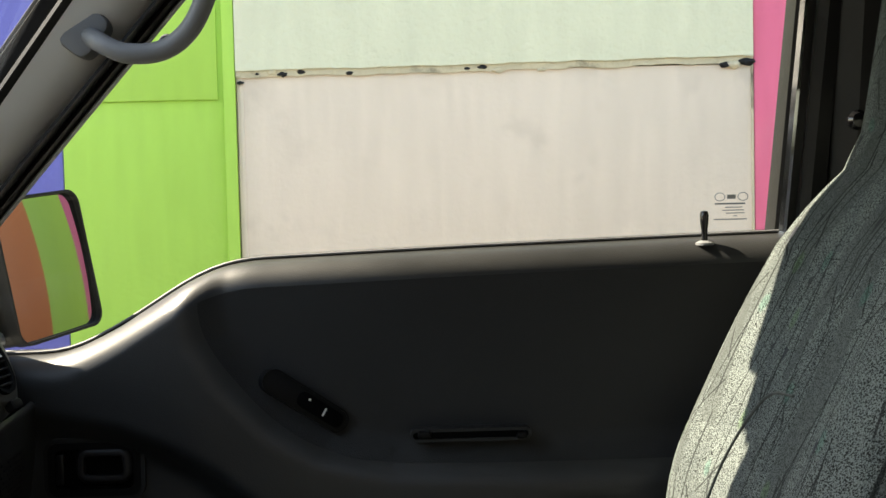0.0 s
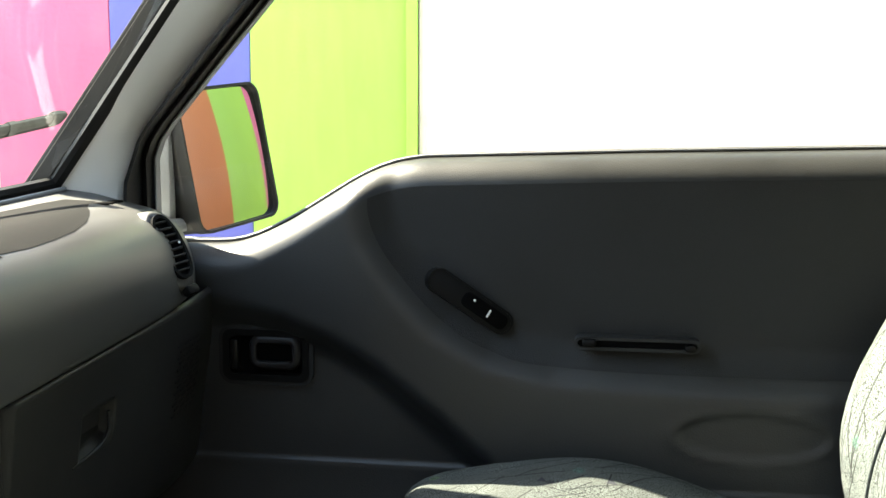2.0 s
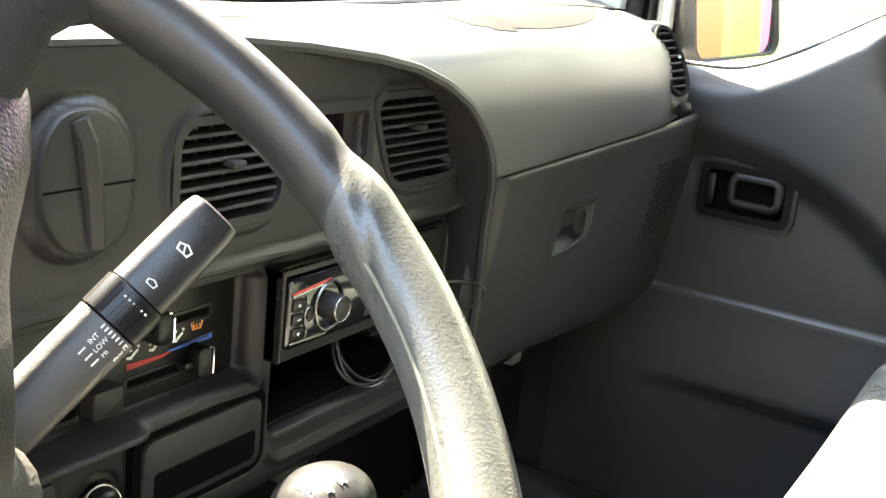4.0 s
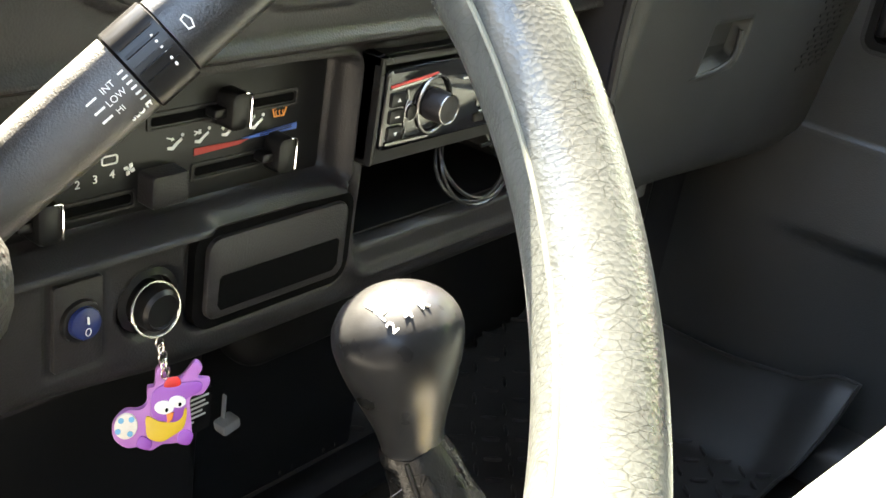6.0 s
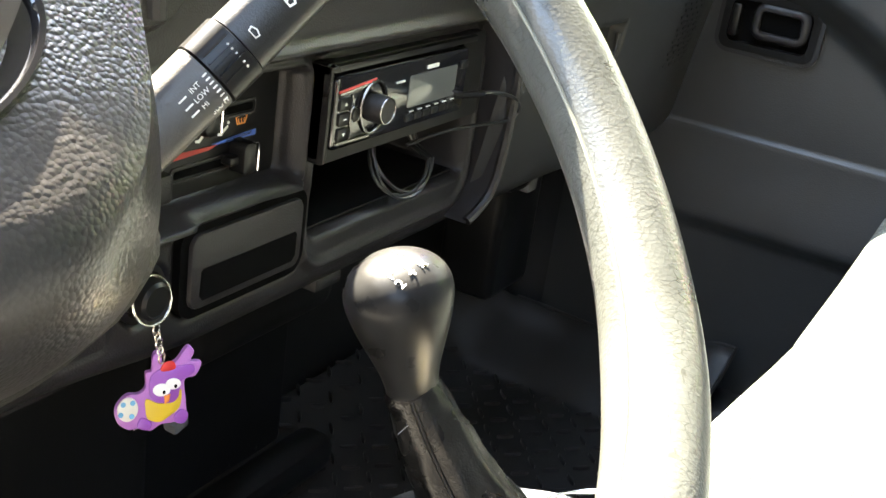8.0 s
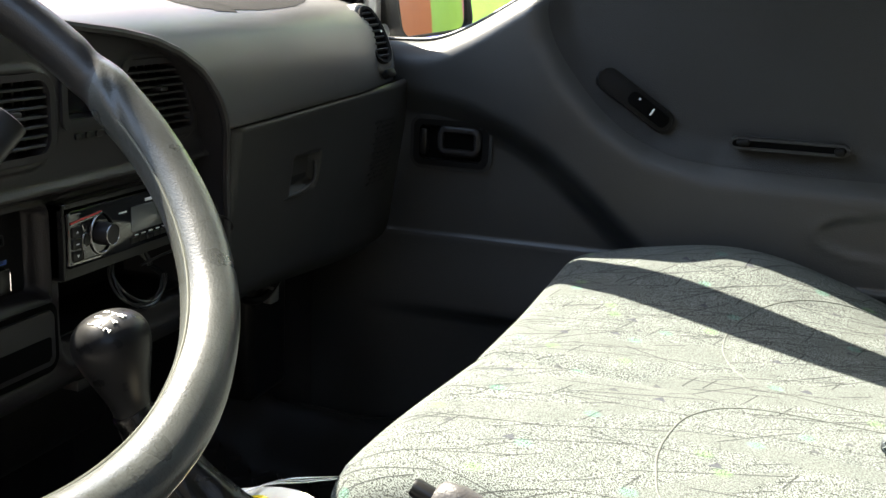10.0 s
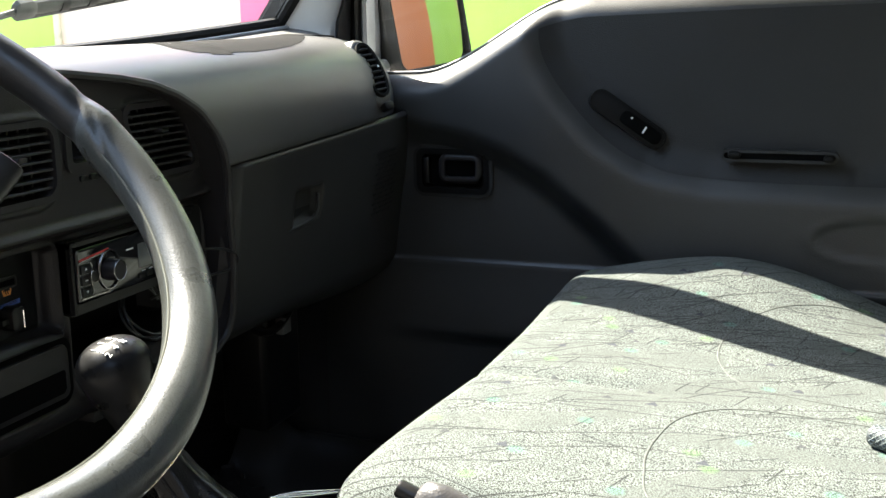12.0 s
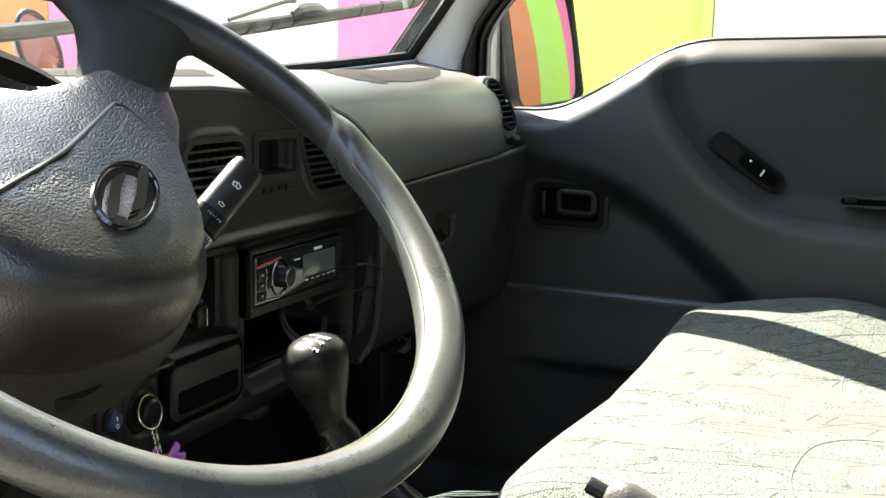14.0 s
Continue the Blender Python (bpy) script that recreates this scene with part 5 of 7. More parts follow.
# air-flow signs: a seated shape of two strokes and a dot, with arrows that differ
for i, y in enumerate((0.5166, 0.5357, 0.5554, 0.5768)):
    z = 1.0897 + 0.0008 * i
    strokes = [slab([(-0.0050, -0.0032), (-0.0012, -0.0040), (0.0018, -0.0012), (0.0050, 0.0012), (0.0044, 0.0026), (0.0010, 0.0006), (-0.0018, -0.0018), (-0.0050, -0.0016)], face_x(y, z, HX), 0.0011, 0.0016), slab(rrect(0.0020, 0.0020, 0.0009), face_x(y + 0.0050, z + 0.0042, HX), 0.0011, 0.0016)]
    for k in ((-18,), (-18, 30), (30, 62), (62,))[i]:
        strokes.append(slab([(-0.0030, -0.0004), (0.0008, -0.0004), (0.0008, -0.0012), (0.0026, 0.0), (0.0008, 0.0012), (0.0008, 0.0004), (-0.0030, 0.0004)], face_x(y - 0.0030, z + 0.0030, HX) @ spin(k), 0.0011, 0.0016))
    part("air_symbol", join(*strokes), M_WHITE, hvac, "white air-flow symbol")
part("defrost_symbol", join(ring_frame([(-0.0062, 0.0030), (-0.0042, -0.0028), (0.0042, -0.0028), (0.0062, 0.0030), (0.0, 0.0046)], [(-0.0050, 0.0024), (-0.0034, -0.0019), (0.0034, -0.0019), (0.0050, 0.0024), (0.0, 0.0036)], face_x(0.5950, 1.0958, HX), 0.0011, 0.0016), *[tube([tuple(face_x(0.5922 + 0.0028 * k, 1.0930, HX + 0.0015) @ Vector((0.0005 * math.sin(q * 1.6), 0.0011 * q, 0.0))) for q in range(5)], 0.00045, 5) for k in range(3)]), M_AMBER, hvac, "amber defrost symbol")
for i, ch in enumerate("1234"):
    lettering("number", ch, 0.0066, face_x(0.4435 + 0.0107 * i, 1.0764 + 0.0009 * i, HX + 0.0012), M_WHITE, hvac)
part("fan_symbol", join(*[slab([(0.0002, 0), (0.0022, 0.0014), (0.0016, 0.0036), (-0.0004, 0.0030)], face_x(0.4865, 1.0801, HX) @ spin(90 * k), 0.0011, 0.0016) for k in range(4)]), M_WHITE, hvac)
part("recirculation_symbol", ring_frame(rrect(0.0105, 0.0056, 0.0016, 4), rrect(0.0085, 0.0038, 0.0010, 4), face_x(0.4737, 1.0878, HX), 0.0011, 0.0016), M_WHITE, hvac)

# ---- radio ----
radio = thing("car_radio", (-0.59, 0.77, 1.06), "black single-slot car radio with a chrome ringed volume knob", "radio")
RX = -0.574
RY, RZ = -0.034, 0.009
part("radio_body", box(-0.66, RX, 0.650, 0.850, 1.068, 1.129, 0.002), M_BLACK, radio)
part("mounting_collar", ring_frame(rrect(0.232, 0.074, 0.005, 4, 0.757, 1.0985), rrect(0.190, 0.058, 0.003, 4, 0.740, 1.1010), face_x(0, 0, RX), -0.022, 0.004), M_BLACK, radio)
part("collar_wing", slab([(0.641, 1.064), (0.645, 1.070), (0.645, 1.131), (0.641, 1.135)], face_x(0, 0, RX), -0.02, 0.010, 0.001), M_BLACK, radio)
part("collar_wing", slab([(0.641, 1.1295), (0.850, 1.1295), (0.850, 1.1345), (0.641, 1.1345)], face_x(0, 0, RX), -0.02, 0.009, 0.001), M_BLACK, radio)
faceb = part("faceplate", slab(rrect(0.186, 0.054, 0.004, 4, 0.773, 1.0915), face_x(RY, RZ, RX), 0.0, 0.012, 0.002), M_GLOSS, radio, "gloss black faceplate")
part("display", slab(rrect(0.072, 0.026, 0.002, 4, 0.812, 1.0935), face_x(RY, RZ, RX), 0.011, 0.0128, 0.0005), M_LCD, faceb, "grey display window")
part("silver_trim", slab([(0.683, 1.1055), (0.722, 1.1085), (0.722, 1.1100), (0.683, 1.1068)], face_x(RY, RZ, RX), 0.012, 0.0135), M_DULL, faceb)
part("silver_trim", slab([(0.683, 1.069), (0.725, 1.068), (0.725, 1.0695), (0.683, 1.0705)], face_x(RY, RZ, RX), 0.012, 0.0135), M_DULL, faceb)
part("red_trim", slab([(0.683, 1.1070), (0.728, 1.1105), (0.728, 1.1122), (0.683, 1.1084)], face_x(RY, RZ, RX), 0.012, 0.0132), M_RED, faceb)
kn = part("volume_knob", lathe([(0.0, 0.0), (0.0112, 0.0), (0.0106, 0.012), (0.0095, 0.014), (0, 0.0145)], 28, face_x(0.727 + RY, 1.0905 + RZ, RX + 0.012)), M_STACK, faceb, "round volume knob")
part("knob_ring", tube([tuple(face_x(0.727 + RY, 1.0905 + RZ, RX + 0.0135) @ Vector((0.0165 * math.cos(a), 0.0195 * math.sin(a), 0))) for a in [2 * math.pi * k / 32 for k in range(32)]], 0.0012, 6, True), M_DULL, kn)
part("knob_cap_ring", tube([tuple(face_x(0.727 + RY, 1.0905 + RZ, RX + 0.0262) @ Vector((0.0097 * math.cos(a), 0.0097 * math.sin(a), 0))) for a in [2 * math.pi * k / 28 for k in range(28)]], 0.0006, 6, True), M_DULL, kn)
for i in range(3):
    b_ = part("key_button", slab(rrect(0.013, 0.0095, 0.0015), face_x(0.6905 + RY, 1.0985 - 0.0112 * i + RZ, RX + 0.012), -0.001, 0.002, 0.0006), M_BLACK, faceb)
    part("key_mark", slab([(-0.0016, -0.001), (0.0016, -0.001), (0, 0.0014)] if i == 0 else ([(-0.0016, 0.001), (0, -0.0014), (0.0016, 0.001)] if i == 2 else rrect(0.004, 0.0009, 0.0003)), face_x(0.6905 + RY, 1.0985 - 0.0112 * i + RZ, RX + 0.014), 0, 0.0004), M_WHITE, b_)
part("select_button", lathe([(0, 0), (0.0048, 0), (0.0045, 0.0022), (0, 0.0024)], 18, face_x(0.7045 + RY, 1.0885 + RZ, RX + 0.012)), M_BLACK, faceb)
part("select_ring", tube([tuple(face_x(0.7045 + RY, 1.0885 + RZ, RX + 0.013) @ Vector((0.0062 * math.cos(a), 0.0062 * math.sin(a), 0))) for a in [2 * math.pi * k / 22 for k in range(22)]], 0.0006, 6, True), M_DULL, faceb)
part("curved_trim", tube(spline([tuple(face_x(0.7 + RY, 1.09 + RZ, RX + 0.0128) @ Vector(p)) for p in ((-0.001, 0.014, 0), (0.001, 0.008, 0), (-0.001, 0.004, 0), (-0.001, -0.008, 0), (0.001, -0.014, 0), (0.0, -0.019, 0))], 4), 0.0006, 5), M_DULL, faceb)
for i in range(6):
    part("preset_button", slab(rrect(0.0105, 0.0055, 0.001), face_x(0.7805 + 0.0125 * i + RY, 1.0725 + RZ, RX + 0.012), -0.001, 0.0015, 0.0005), M_BLACK, faceb)
for py, pz, pw, ph in [(0.762, 1.104, 0.012, 0.0015), (0.808, 1.1105, 0.017, 0.003)] + [(0.783 + 0.0125 * i, 1.0775, 0.006, 0.0009) for i in range(6)]:
    part("print_bar", slab(rrect(pw, ph, 0.0003), face_x(py + RY, pz + RZ, RX + 0.0124), 0, 0.0006), M_WHITE, faceb, "small white print bar")
part("eject_button", slab(rrect(0.012, 0.007, 0.002), face_x(0.858 + RY, 1.105 + RZ, RX + 0.012), -0.001, 0.002, 0.0006), M_BLACK, faceb)

# lead plugged into the radio, coiled in the tray
lead = thing("audio_lead", (-0.60, 0.80, 1.0), "thin black audio lead coiled under the radio", "cable")
coil = []
for i in range(90):
    a = 2 * math.pi * i / 26
    r = 0.030 + 0.004 * math.sin(i * 0.31)
    coil.append((-0.60 - 0.012 * math.sin(a) + 0.0006 * (i % 26), 0.790 + r * 1.25 * math.cos(a), 1.032 + r * 0.95 * math.sin(a)))
part("lead", tube(coil, 0.0016, 6), M_CABLE, lead)
part("lead_loop", tube(spline([(-0.560, 0.826, 1.088), (-0.545, 0.850, 1.090), (-0.545, 0.893, 1.079), (-0.542, 0.905, 1.068), (-0.548, 0.900, 1.056), (-0.565, 0.87, 1.052), (-0.578, 0.83, 1.049), (-0.592, 0.80, 1.040)], 8), 0.0016, 6), M_CABLE, lead)
part("plug", tube([(-0.564, 0.820, 1.087), (-0.548, 0.842, 1.0895)], 0.0032, 8), M_BLACK, lead)

# ---- rocker switch, lighter, ash tray lid ----
rk = thing("rocker_switch", (-0.582, 0.441, 0.98), "blue round rocker switch in a black plate", "switch")
part("plate", slab(rrect(0.030, 0.052, 0.002, 4, 0.441, 1.008), face_x(0, 0, -0.5815), -0.004, 0.0015, 0.0008), M_STACK, rk)
part("bezel", lathe([(0.0, 0), (0.0125, 0), (0.0118, 0.003), (0.0095, 0.0035), (0, 0.0035)], 28, face_x(0.4415, 1.0110, -0.5805)), M_BLACK, rk)
rb = part("rocker", slab([(0.0092 * math.cos(a), 0.0092 * math.sin(a)) for a in [2 * math.pi * k / 28 for k in range(28)]], face_x(0.4415, 1.0110, -0.5775) @ Matrix.Rotation(radians(-9), 4, 'X'), -0.003, 0.0045, 0.0015), M_BLUE, rk, "blue rocker")
part("on_mark", slab(rrect(0.0009, 0.004, 0.0003), face_x(0.4415, 1.0140, -0.5724) @ Matrix.Rotation(radians(-9), 4, 'X'), -0.0004, 0.0005), M_WHITE, rb)
part("off_mark", tube([tuple(face_x(0.4415, 1.0072, -0.5722) @ Vector((0.0016 * math.cos(a), 0.0022 * math.sin(a), 0))) for a in [2 * math.pi * k / 16 for k in range(16)]], 0.0003, 5, True), M_WHITE, rb)

lig = thing("cigarette_lighter", (-0.58, 0.489, 0.985), "black cigarette lighter pushed into its socket", "lighter")
part("socket", lathe([(0.0, -0.004), (0.0205, -0.004), (0.0205, 0.002), (0.0165, 0.004), (0.0155, -0.002), (0, -0.002)], 32, face_x(0.4885, 1.0065, -0.586)), M_BLACK, lig)
part("lighter_knob", lathe([(0.0, 0), (0.0132, 0), (0.0138, 0.010), (0.0128, 0.016), (0.0105, 0.018), (0.0100, 0.0165), (0, 0.0165)], 32, face_x(0.4870, 1.0065, -0.586)), M_BLACK, lig)

# key ring with a rubber bird charm
charm = thing("key_charm", (-0.566, 0.50, 0.905), "purple and yellow rubber charm hanging from the lighter", "key ring")
rc = Vector((-0.5695, 0.4828, 1.0090))
part("ring", tube([tuple(rc + Vector((-0.004 * math.sin(a), 0.0158 * math.cos(a), 0.0150 * math.sin(a)))) for a in [2 * math.pi * k / 40 for k in range(40)]], 0.0008, 6, True), M_STEEL, charm, "steel split ring")
for i in range(5):
    c0 = Vector((-0.5655 + 0.001 * i, 0.4832 + 0.0004 * i, 0.9905 - 0.0048 * i))
    part("link", tube([tuple(c0 + (Vector((0.0022 * math.cos(a), 0, 0.0042 * math.sin(a))) if i % 2 else Vector((0, 0.0026 * math.cos(a), 0.0042 * math.sin(a))))) for a in [2 * math.pi * k / 14 for k in range(14)]], 0.0006, 5, True), M_STEEL, charm)


def blob(pts, per=5):
    return [(p.x, p.y) for p in spline([(x, y, 0) for x, y in pts], per, True)]


cm = face_x(0.4855, 0.9465, -0.560) @ Matrix.Rotation(radians(-36), 4, 'Y') @ Matrix.Rotation(radians(-10), 4, 'X') @ spin(-4) @ Matrix.Diagonal((1.04, 1.04, 1.0, 1))
part("bird_body", slab(blob([(-0.004, 0.027), (-0.001, 0.019), (0.006, 0.021), (0.012, 0.030), (0.0165, 0.027), (0.015, 0.021), (0.0215, 0.020), (0.019, 0.012), (0.0125, 0.009), (0.014, -0.004), (0.015, -0.016), (0.007, -0.019), (0.0, -0.020), (-0.006, -0.024), (-0.012, -0.022), (-0.019, -0.023), (-0.026, -0.018), (-0.0275, -0.009), (-0.022, -0.001), (-0.015, 0.0), (-0.011, 0.004), (-0.0115, 0.013), (-0.008, 0.015), (-0.008, 0.024)]), cm, -0.0025, 0.0022, 0.001), M_LILAC, charm, "lilac outline")
part("bird_head", slab(blob([(-0.009, 0.003), (-0.008, 0.012), (-0.001, 0.017), (0.007, 0.018), (0.016, 0.019), (0.0175, 0.014), (0.010, 0.008), (0.009, -0.002), (0.004, -0.006), (-0.006, -0.004)]), cm, 0.002, 0.0034, 0.0008), M_PURPLE, charm)
part("belly", slab(blob([(-0.010, -0.003), (-0.002, -0.006), (0.006, -0.003), (0.0105, 0.003), (0.0105, -0.008), (0.005, -0.014), (-0.001, -0.018), (-0.008, -0.016), (-0.010, -0.010)]), cm, 0.002, 0.0032, 0.0006), M_YELRUB, charm, "yellow belly")
for ex, ey, er in ((-0.0015, 0.003, 0.0048), (0.0052, 0.0068, 0.0042)):
    part("eye", slab([(ex + er * 1.1 * math.cos(a), ey + er * 0.85 * math.sin(a)) for a in [2 * math.pi * k / 20 for k in range(20)]], cm, 0.003, 0.0042, 0.0005), M_WHITE, charm)
    part("pupil", slab([(ex + 0.0014 + 0.0009 * math.cos(a), ey - 0.0012 + 0.0012 * math.sin(a)) for a in [2 * math.pi * k / 12 for k in range(12)]], cm, 0.004, 0.0046), M_VOID, charm)
part("beak", slab([(0.000, -0.0005), (0.004, 0.0005), (0.0035, -0.004), (0.001, -0.006)], cm, 0.003, 0.0046, 0.0006), material("orange_rubber", (0.75, 0.22, 0.04), 0.4), charm)
part("comb", slab(blob([(-0.003, 0.015), (-0.001, 0.020), (0.004, 0.021), (0.006, 0.017), (0.002, 0.015)]), cm, 0.002, 0.0036, 0.0005), M_RED, charm)
part("ball", slab([(-0.0205 + 0.0062 * math.cos(a), -0.0095 + 0.0078 * math.sin(a)) for a in [2 * math.pi * k / 22 for k in range(22)]], cm, 0.002, 0.0036, 0.0008), M_FOAM, charm, "pale ball with blue patches")
for bx, by in ((-0.0235, -0.006), (-0.018, -0.005), (-0.0245, -0.0125), (-0.018, -0.0135)):
    part("ball_patch", slab([(bx + 0.0016 * math.cos(a), by + 0.0017 * math.sin(a)) for a in [2 * math.pi * k / 10 for k in range(10)]], cm, 0.0034, 0.0040), material("ball_blue", (0.12, 0.38, 0.6), 0.4), charm)
part("foot", slab(blob([(0.008, -0.018), (0.014, -0.019), (0.016, -0.013), (0.012, -0.010), (0.008, -0.013)]), cm, 0.002, 0.0034, 0.0006), M_PURPLE, charm)
part("foot", slab(blob([(-0.014, -0.021), (-0.007, -0.023), (-0.006, -0.018), (-0.012, -0.015)]), cm, 0.002, 0.0034, 0.0006), M_PURPLE, charm)

# small printed sticker under the console
stk = thing("printed_sticker", (-0.764, 0.66, 0.74), "small dark sticker with lines of white print", "sticker")
part("backing", slab(rrect(0.03, 0.034, 0.001), face_x(0.6830, 0.752, -0.7635) @ Matrix.Diagonal((1.25, 1.25, 1, 1)), -0.0004, 0.0004), M_BLACK, stk)
part("print_lines", join(*[slab(rrect(w, 0.0016, 0.0004), face_x(0.6830 - 1.25 * (0.024 - w) / 2, 0.767 - 0.0048 * i, -0.7635) @ Matrix.Diagonal((1.25, 1.25, 1, 1)), 0.0004, 0.0008) for i, w in enumerate((0.024, 0.021, 0.024, 0.019, 0.022, 0.012))]), M_WHITE, stk)

# ---- steering wheel ----


def wheel_pose(centre, axis):
    n = axis.normalized()
    r = Vector((0.0941, 0.9956, 0.0))
    r = (r - n * r.dot(n)).normalized()
    u = n.cross(r)
    return Matrix(((r.x, u.x, n.x, centre.x), (r.y, u.y, n.y, centre.y), (r.z, u.z, n.z, centre.z), (0, 0, 0, 1)))


WC = Vector((-0.3244, 0.1785, 1.255))
WN = Vector((0.638, -0.1233, 0.7396)).normalized()
WM = wheel_pose(WC, WN)
HM = wheel_pose(Vector((-0.323, 0.176, 1.266)), Vector((0.670, -0.0633, 0.7396)))
wheel = thing("steering_wheel", tuple(WC - WN * 0.08), "grey-black steering wheel with a worn leather rim cover", "steering wheel")
R_RIM, r_rim = 0.1886, 0.0147


def cover_edge(v):
    """Angle at which the rubbed stretch begins: an uneven, rucked line round the tube."""
    b = 2 * math.pi * v
    return 7.0 + 2.6 * math.sin(b + 0.6) + 1.3 * noise.noise((2 * math.cos(b), 2 * math.sin(b), 4.0))


def rim_point(deg, v):
    a, b = radians(deg), 2 * math.pi * v
    r = r_rim * (1 + 0.035 * noise.noise((4 * math.cos(a), 4 * math.sin(a), 0.5)) + 0.02 * math.sin(b * 2 + 9 * a))
    d = (deg + 180) % 360 - 180
    ruck = d - cover_edge(v)
    r *= 1 - 0.10 * math.exp(-((ruck - 1.5) / 2.2) ** 2) + 0.05 * math.exp(-((ruck + 4.0) / 3.0) ** 2)
    # a sharp fold on the inner face
    fold = math.exp(-(((b - 2.2) + 0.10 * (d - 4.0)) / 0.16) ** 2) * smooth01((d + 12) / 8) * smooth01((9 - d) / 5)
    r *= 1 - 0.09 * fold
    r *= 1 - 0.05 * smooth01((d - 4) / 6) * smooth01((BARE1 + 3 - d) / 6)
    c = R_RIM + r * math.cos(b)
    return tuple(WM @ Vector((c * math.cos(a), c * math.sin(a), r * math.sin(b))))


BARE1 = 74.0
rv, rf = grid(421, 41, lambda u, v: rim_point(lerp(BARE1, 360 + cover_edge(v), u), v))
rim = sheet("rim", rv, rf, M_RIM, wheel)
ways, _ = grid(421, 41, lambda u, v: (lerp(BARE1, 360 + cover_edge(v), u) / 57.3 * R_RIM, 2 * math.pi * v * r_rim, 0.0))
att = rim.data.attributes.new("rim_way", 'FLOAT_VECTOR', 'POINT')
att.data.foreach_set("vector", [q for w in ways for q in w])
bv, bf = grid(121, 41, lambda u, v: rim_point(lerp(cover_edge(v), BARE1, u), v))
tagged(sheet("bare_rim", bv, bf, M_BARE, wheel), "darker rubbed stretch of rim")
tagged(rim, "worn grey leather rim cover")
part("rim_seam", tube([tuple(WM @ Vector(((R_RIM - r_rim * 0.975) * math.cos(a), (R_RIM - r_rim * 0.975) * math.sin(a), r_rim * 0.26))) for a in [radians(lerp(BARE1 + 1, 358, k / 139)) for k in range(140)]], 0.0007, 5), M_SEAM, rim, "pale thread seam")
# hub pad: a broad cushion that fans up into two spokes
hub_sp = [(p.x, p.y) for p in spline([(x, y, 0) for x, y in (
    (-0.060, 0.150), (-0.025, 0.146), (0.002, 0.133), (0.022, 0.1195), (0.048, 0.1145), (0.074, 0.125), (0.100, 0.136), (0.1225, 0.110), (0.111, 0.078), (0.097, 0.048), (0.0835, 0.014), (0.069, -0.018), (0.050, -0.043),
    (0.018, -0.056), (-0.030, -0.057), (-0.072, -0.047), (-0.100, -0.030), (-0.118, 0.0), (-0.126, 0.040), (-0.124, 0.088), (-0.100, 0.128))], 6, True)]


def hub_ring(s, h, e=0.0):
    ring = []
    for x, y in hub_sp:
        px, py = -0.008 + (x + 0.008) * s, 0.022 + (y - 0.022) * s
        px += e * smooth01((0.075 - y) / 0.05) * smooth01(x / 0.05)
        tongue = smooth01((px - 0.015) / 0.035)
        d = max(0.0, (py - min(0.012 + (px + 0.09) * 0.481, 0.077)) / 1.11)
        k = h - lerp(0.42, 0.06, tongue) * d * smooth01((1.02 - s) / 0.06) if h > -0.045 else h
        ring.append(tuple(HM @ Vector((px, py, k))))
    return ring


hub = part("hub_pad", loft([hub_ring(*w) for w in ((0.80, -0.104, 0.000), (0.93, -0.094, 0.004), (1.0, -0.078, 0.002), (1.015, -0.062, -0.002), (1.005, -0.047, -0.008), (0.975, -0.0365, -0.013), (0.93, -0.0295, -0.014), (0.87, -0.0245, -0.011), (0.80, -0.0217, -0.006), (0.70, -0.0205, -0.003), (0.45, -0.0205), (0.25, -0.0205), (0.06, -0.0205))]), M_HUB, wheel, "grained hub pad")
zone = hub.data.attributes.new("grained", 'FLOAT', 'POINT')
hub_inv = HM.inverted()
zone.data.foreach_set("value", [0.3 + 0.7 * smooth01(((hub_inv @ q.co).y + 0.012 + 0.25 * (hub_inv @ q.co).x) / 0.022) for q in hub.data.vertices])
part("pad_crease", tube(spline([tuple(HM @ Vector(p)) for p in ((-0.095, 0.011, -0.0208), (-0.0735, 0.0197, -0.0208), (-0.0224, 0.0396, -0.0208), (0.0122, 0.058, -0.0210), (0.040, 0.0735, -0.0214), (0.0462, 0.0752, -0.0215), (0.0525, 0.0705, -0.0214), (0.0598, 0.0491, -0.0218), (0.0622, 0.0300, -0.0226))], 8), 0.0015, 8), M_HUB, wheel)
for sgn in (1, -1):
    rings = []
    for k in range(13):
        t = k / 12
        ang = radians(lerp(54, 52, t)) if sgn > 0 else radians(lerp(20, 28, t))
        d = lerp(0.070, 0.190, t)
        wdt = lerp(0.034, 0.026, smooth01(t * 1.6)) + 0.028 * smooth01((t - 0.55) / 0.45)
        if sgn > 0:
            wdt = lerp(0.028, 0.025, t) + 0.028 * smooth01((t - 0.76) / 0.24)
        hgt = lerp(0.016, 0.012, t)
        cz = lerp(-0.054 if sgn > 0 else -0.040, -0.003, smooth01(t))
        ring = []
        for j in range(14):
            b = 2 * math.pi * j / 14
            rad, tan = d, wdt * math.cos(b) * (1.0 + (0.10 + 1.25 * smooth01((t - 0.30) / 0.70) ** 1.5) * (1 if sgn > 0 and math.cos(b) > 0 else 0))
            px, py = rad * math.cos(ang) - tan * math.sin(ang), rad * math.sin(ang) + tan * math.cos(ang)
            q_ = Vector((sgn * px, py, cz + hgt * math.sin(b)))
            ring.append(tuple((HM @ q_).lerp(WM @ q_, smooth01(t))))
        rings.append(ring)
    part("spoke", loft(rings), M_LOWER, wheel, "smooth dark spoke")
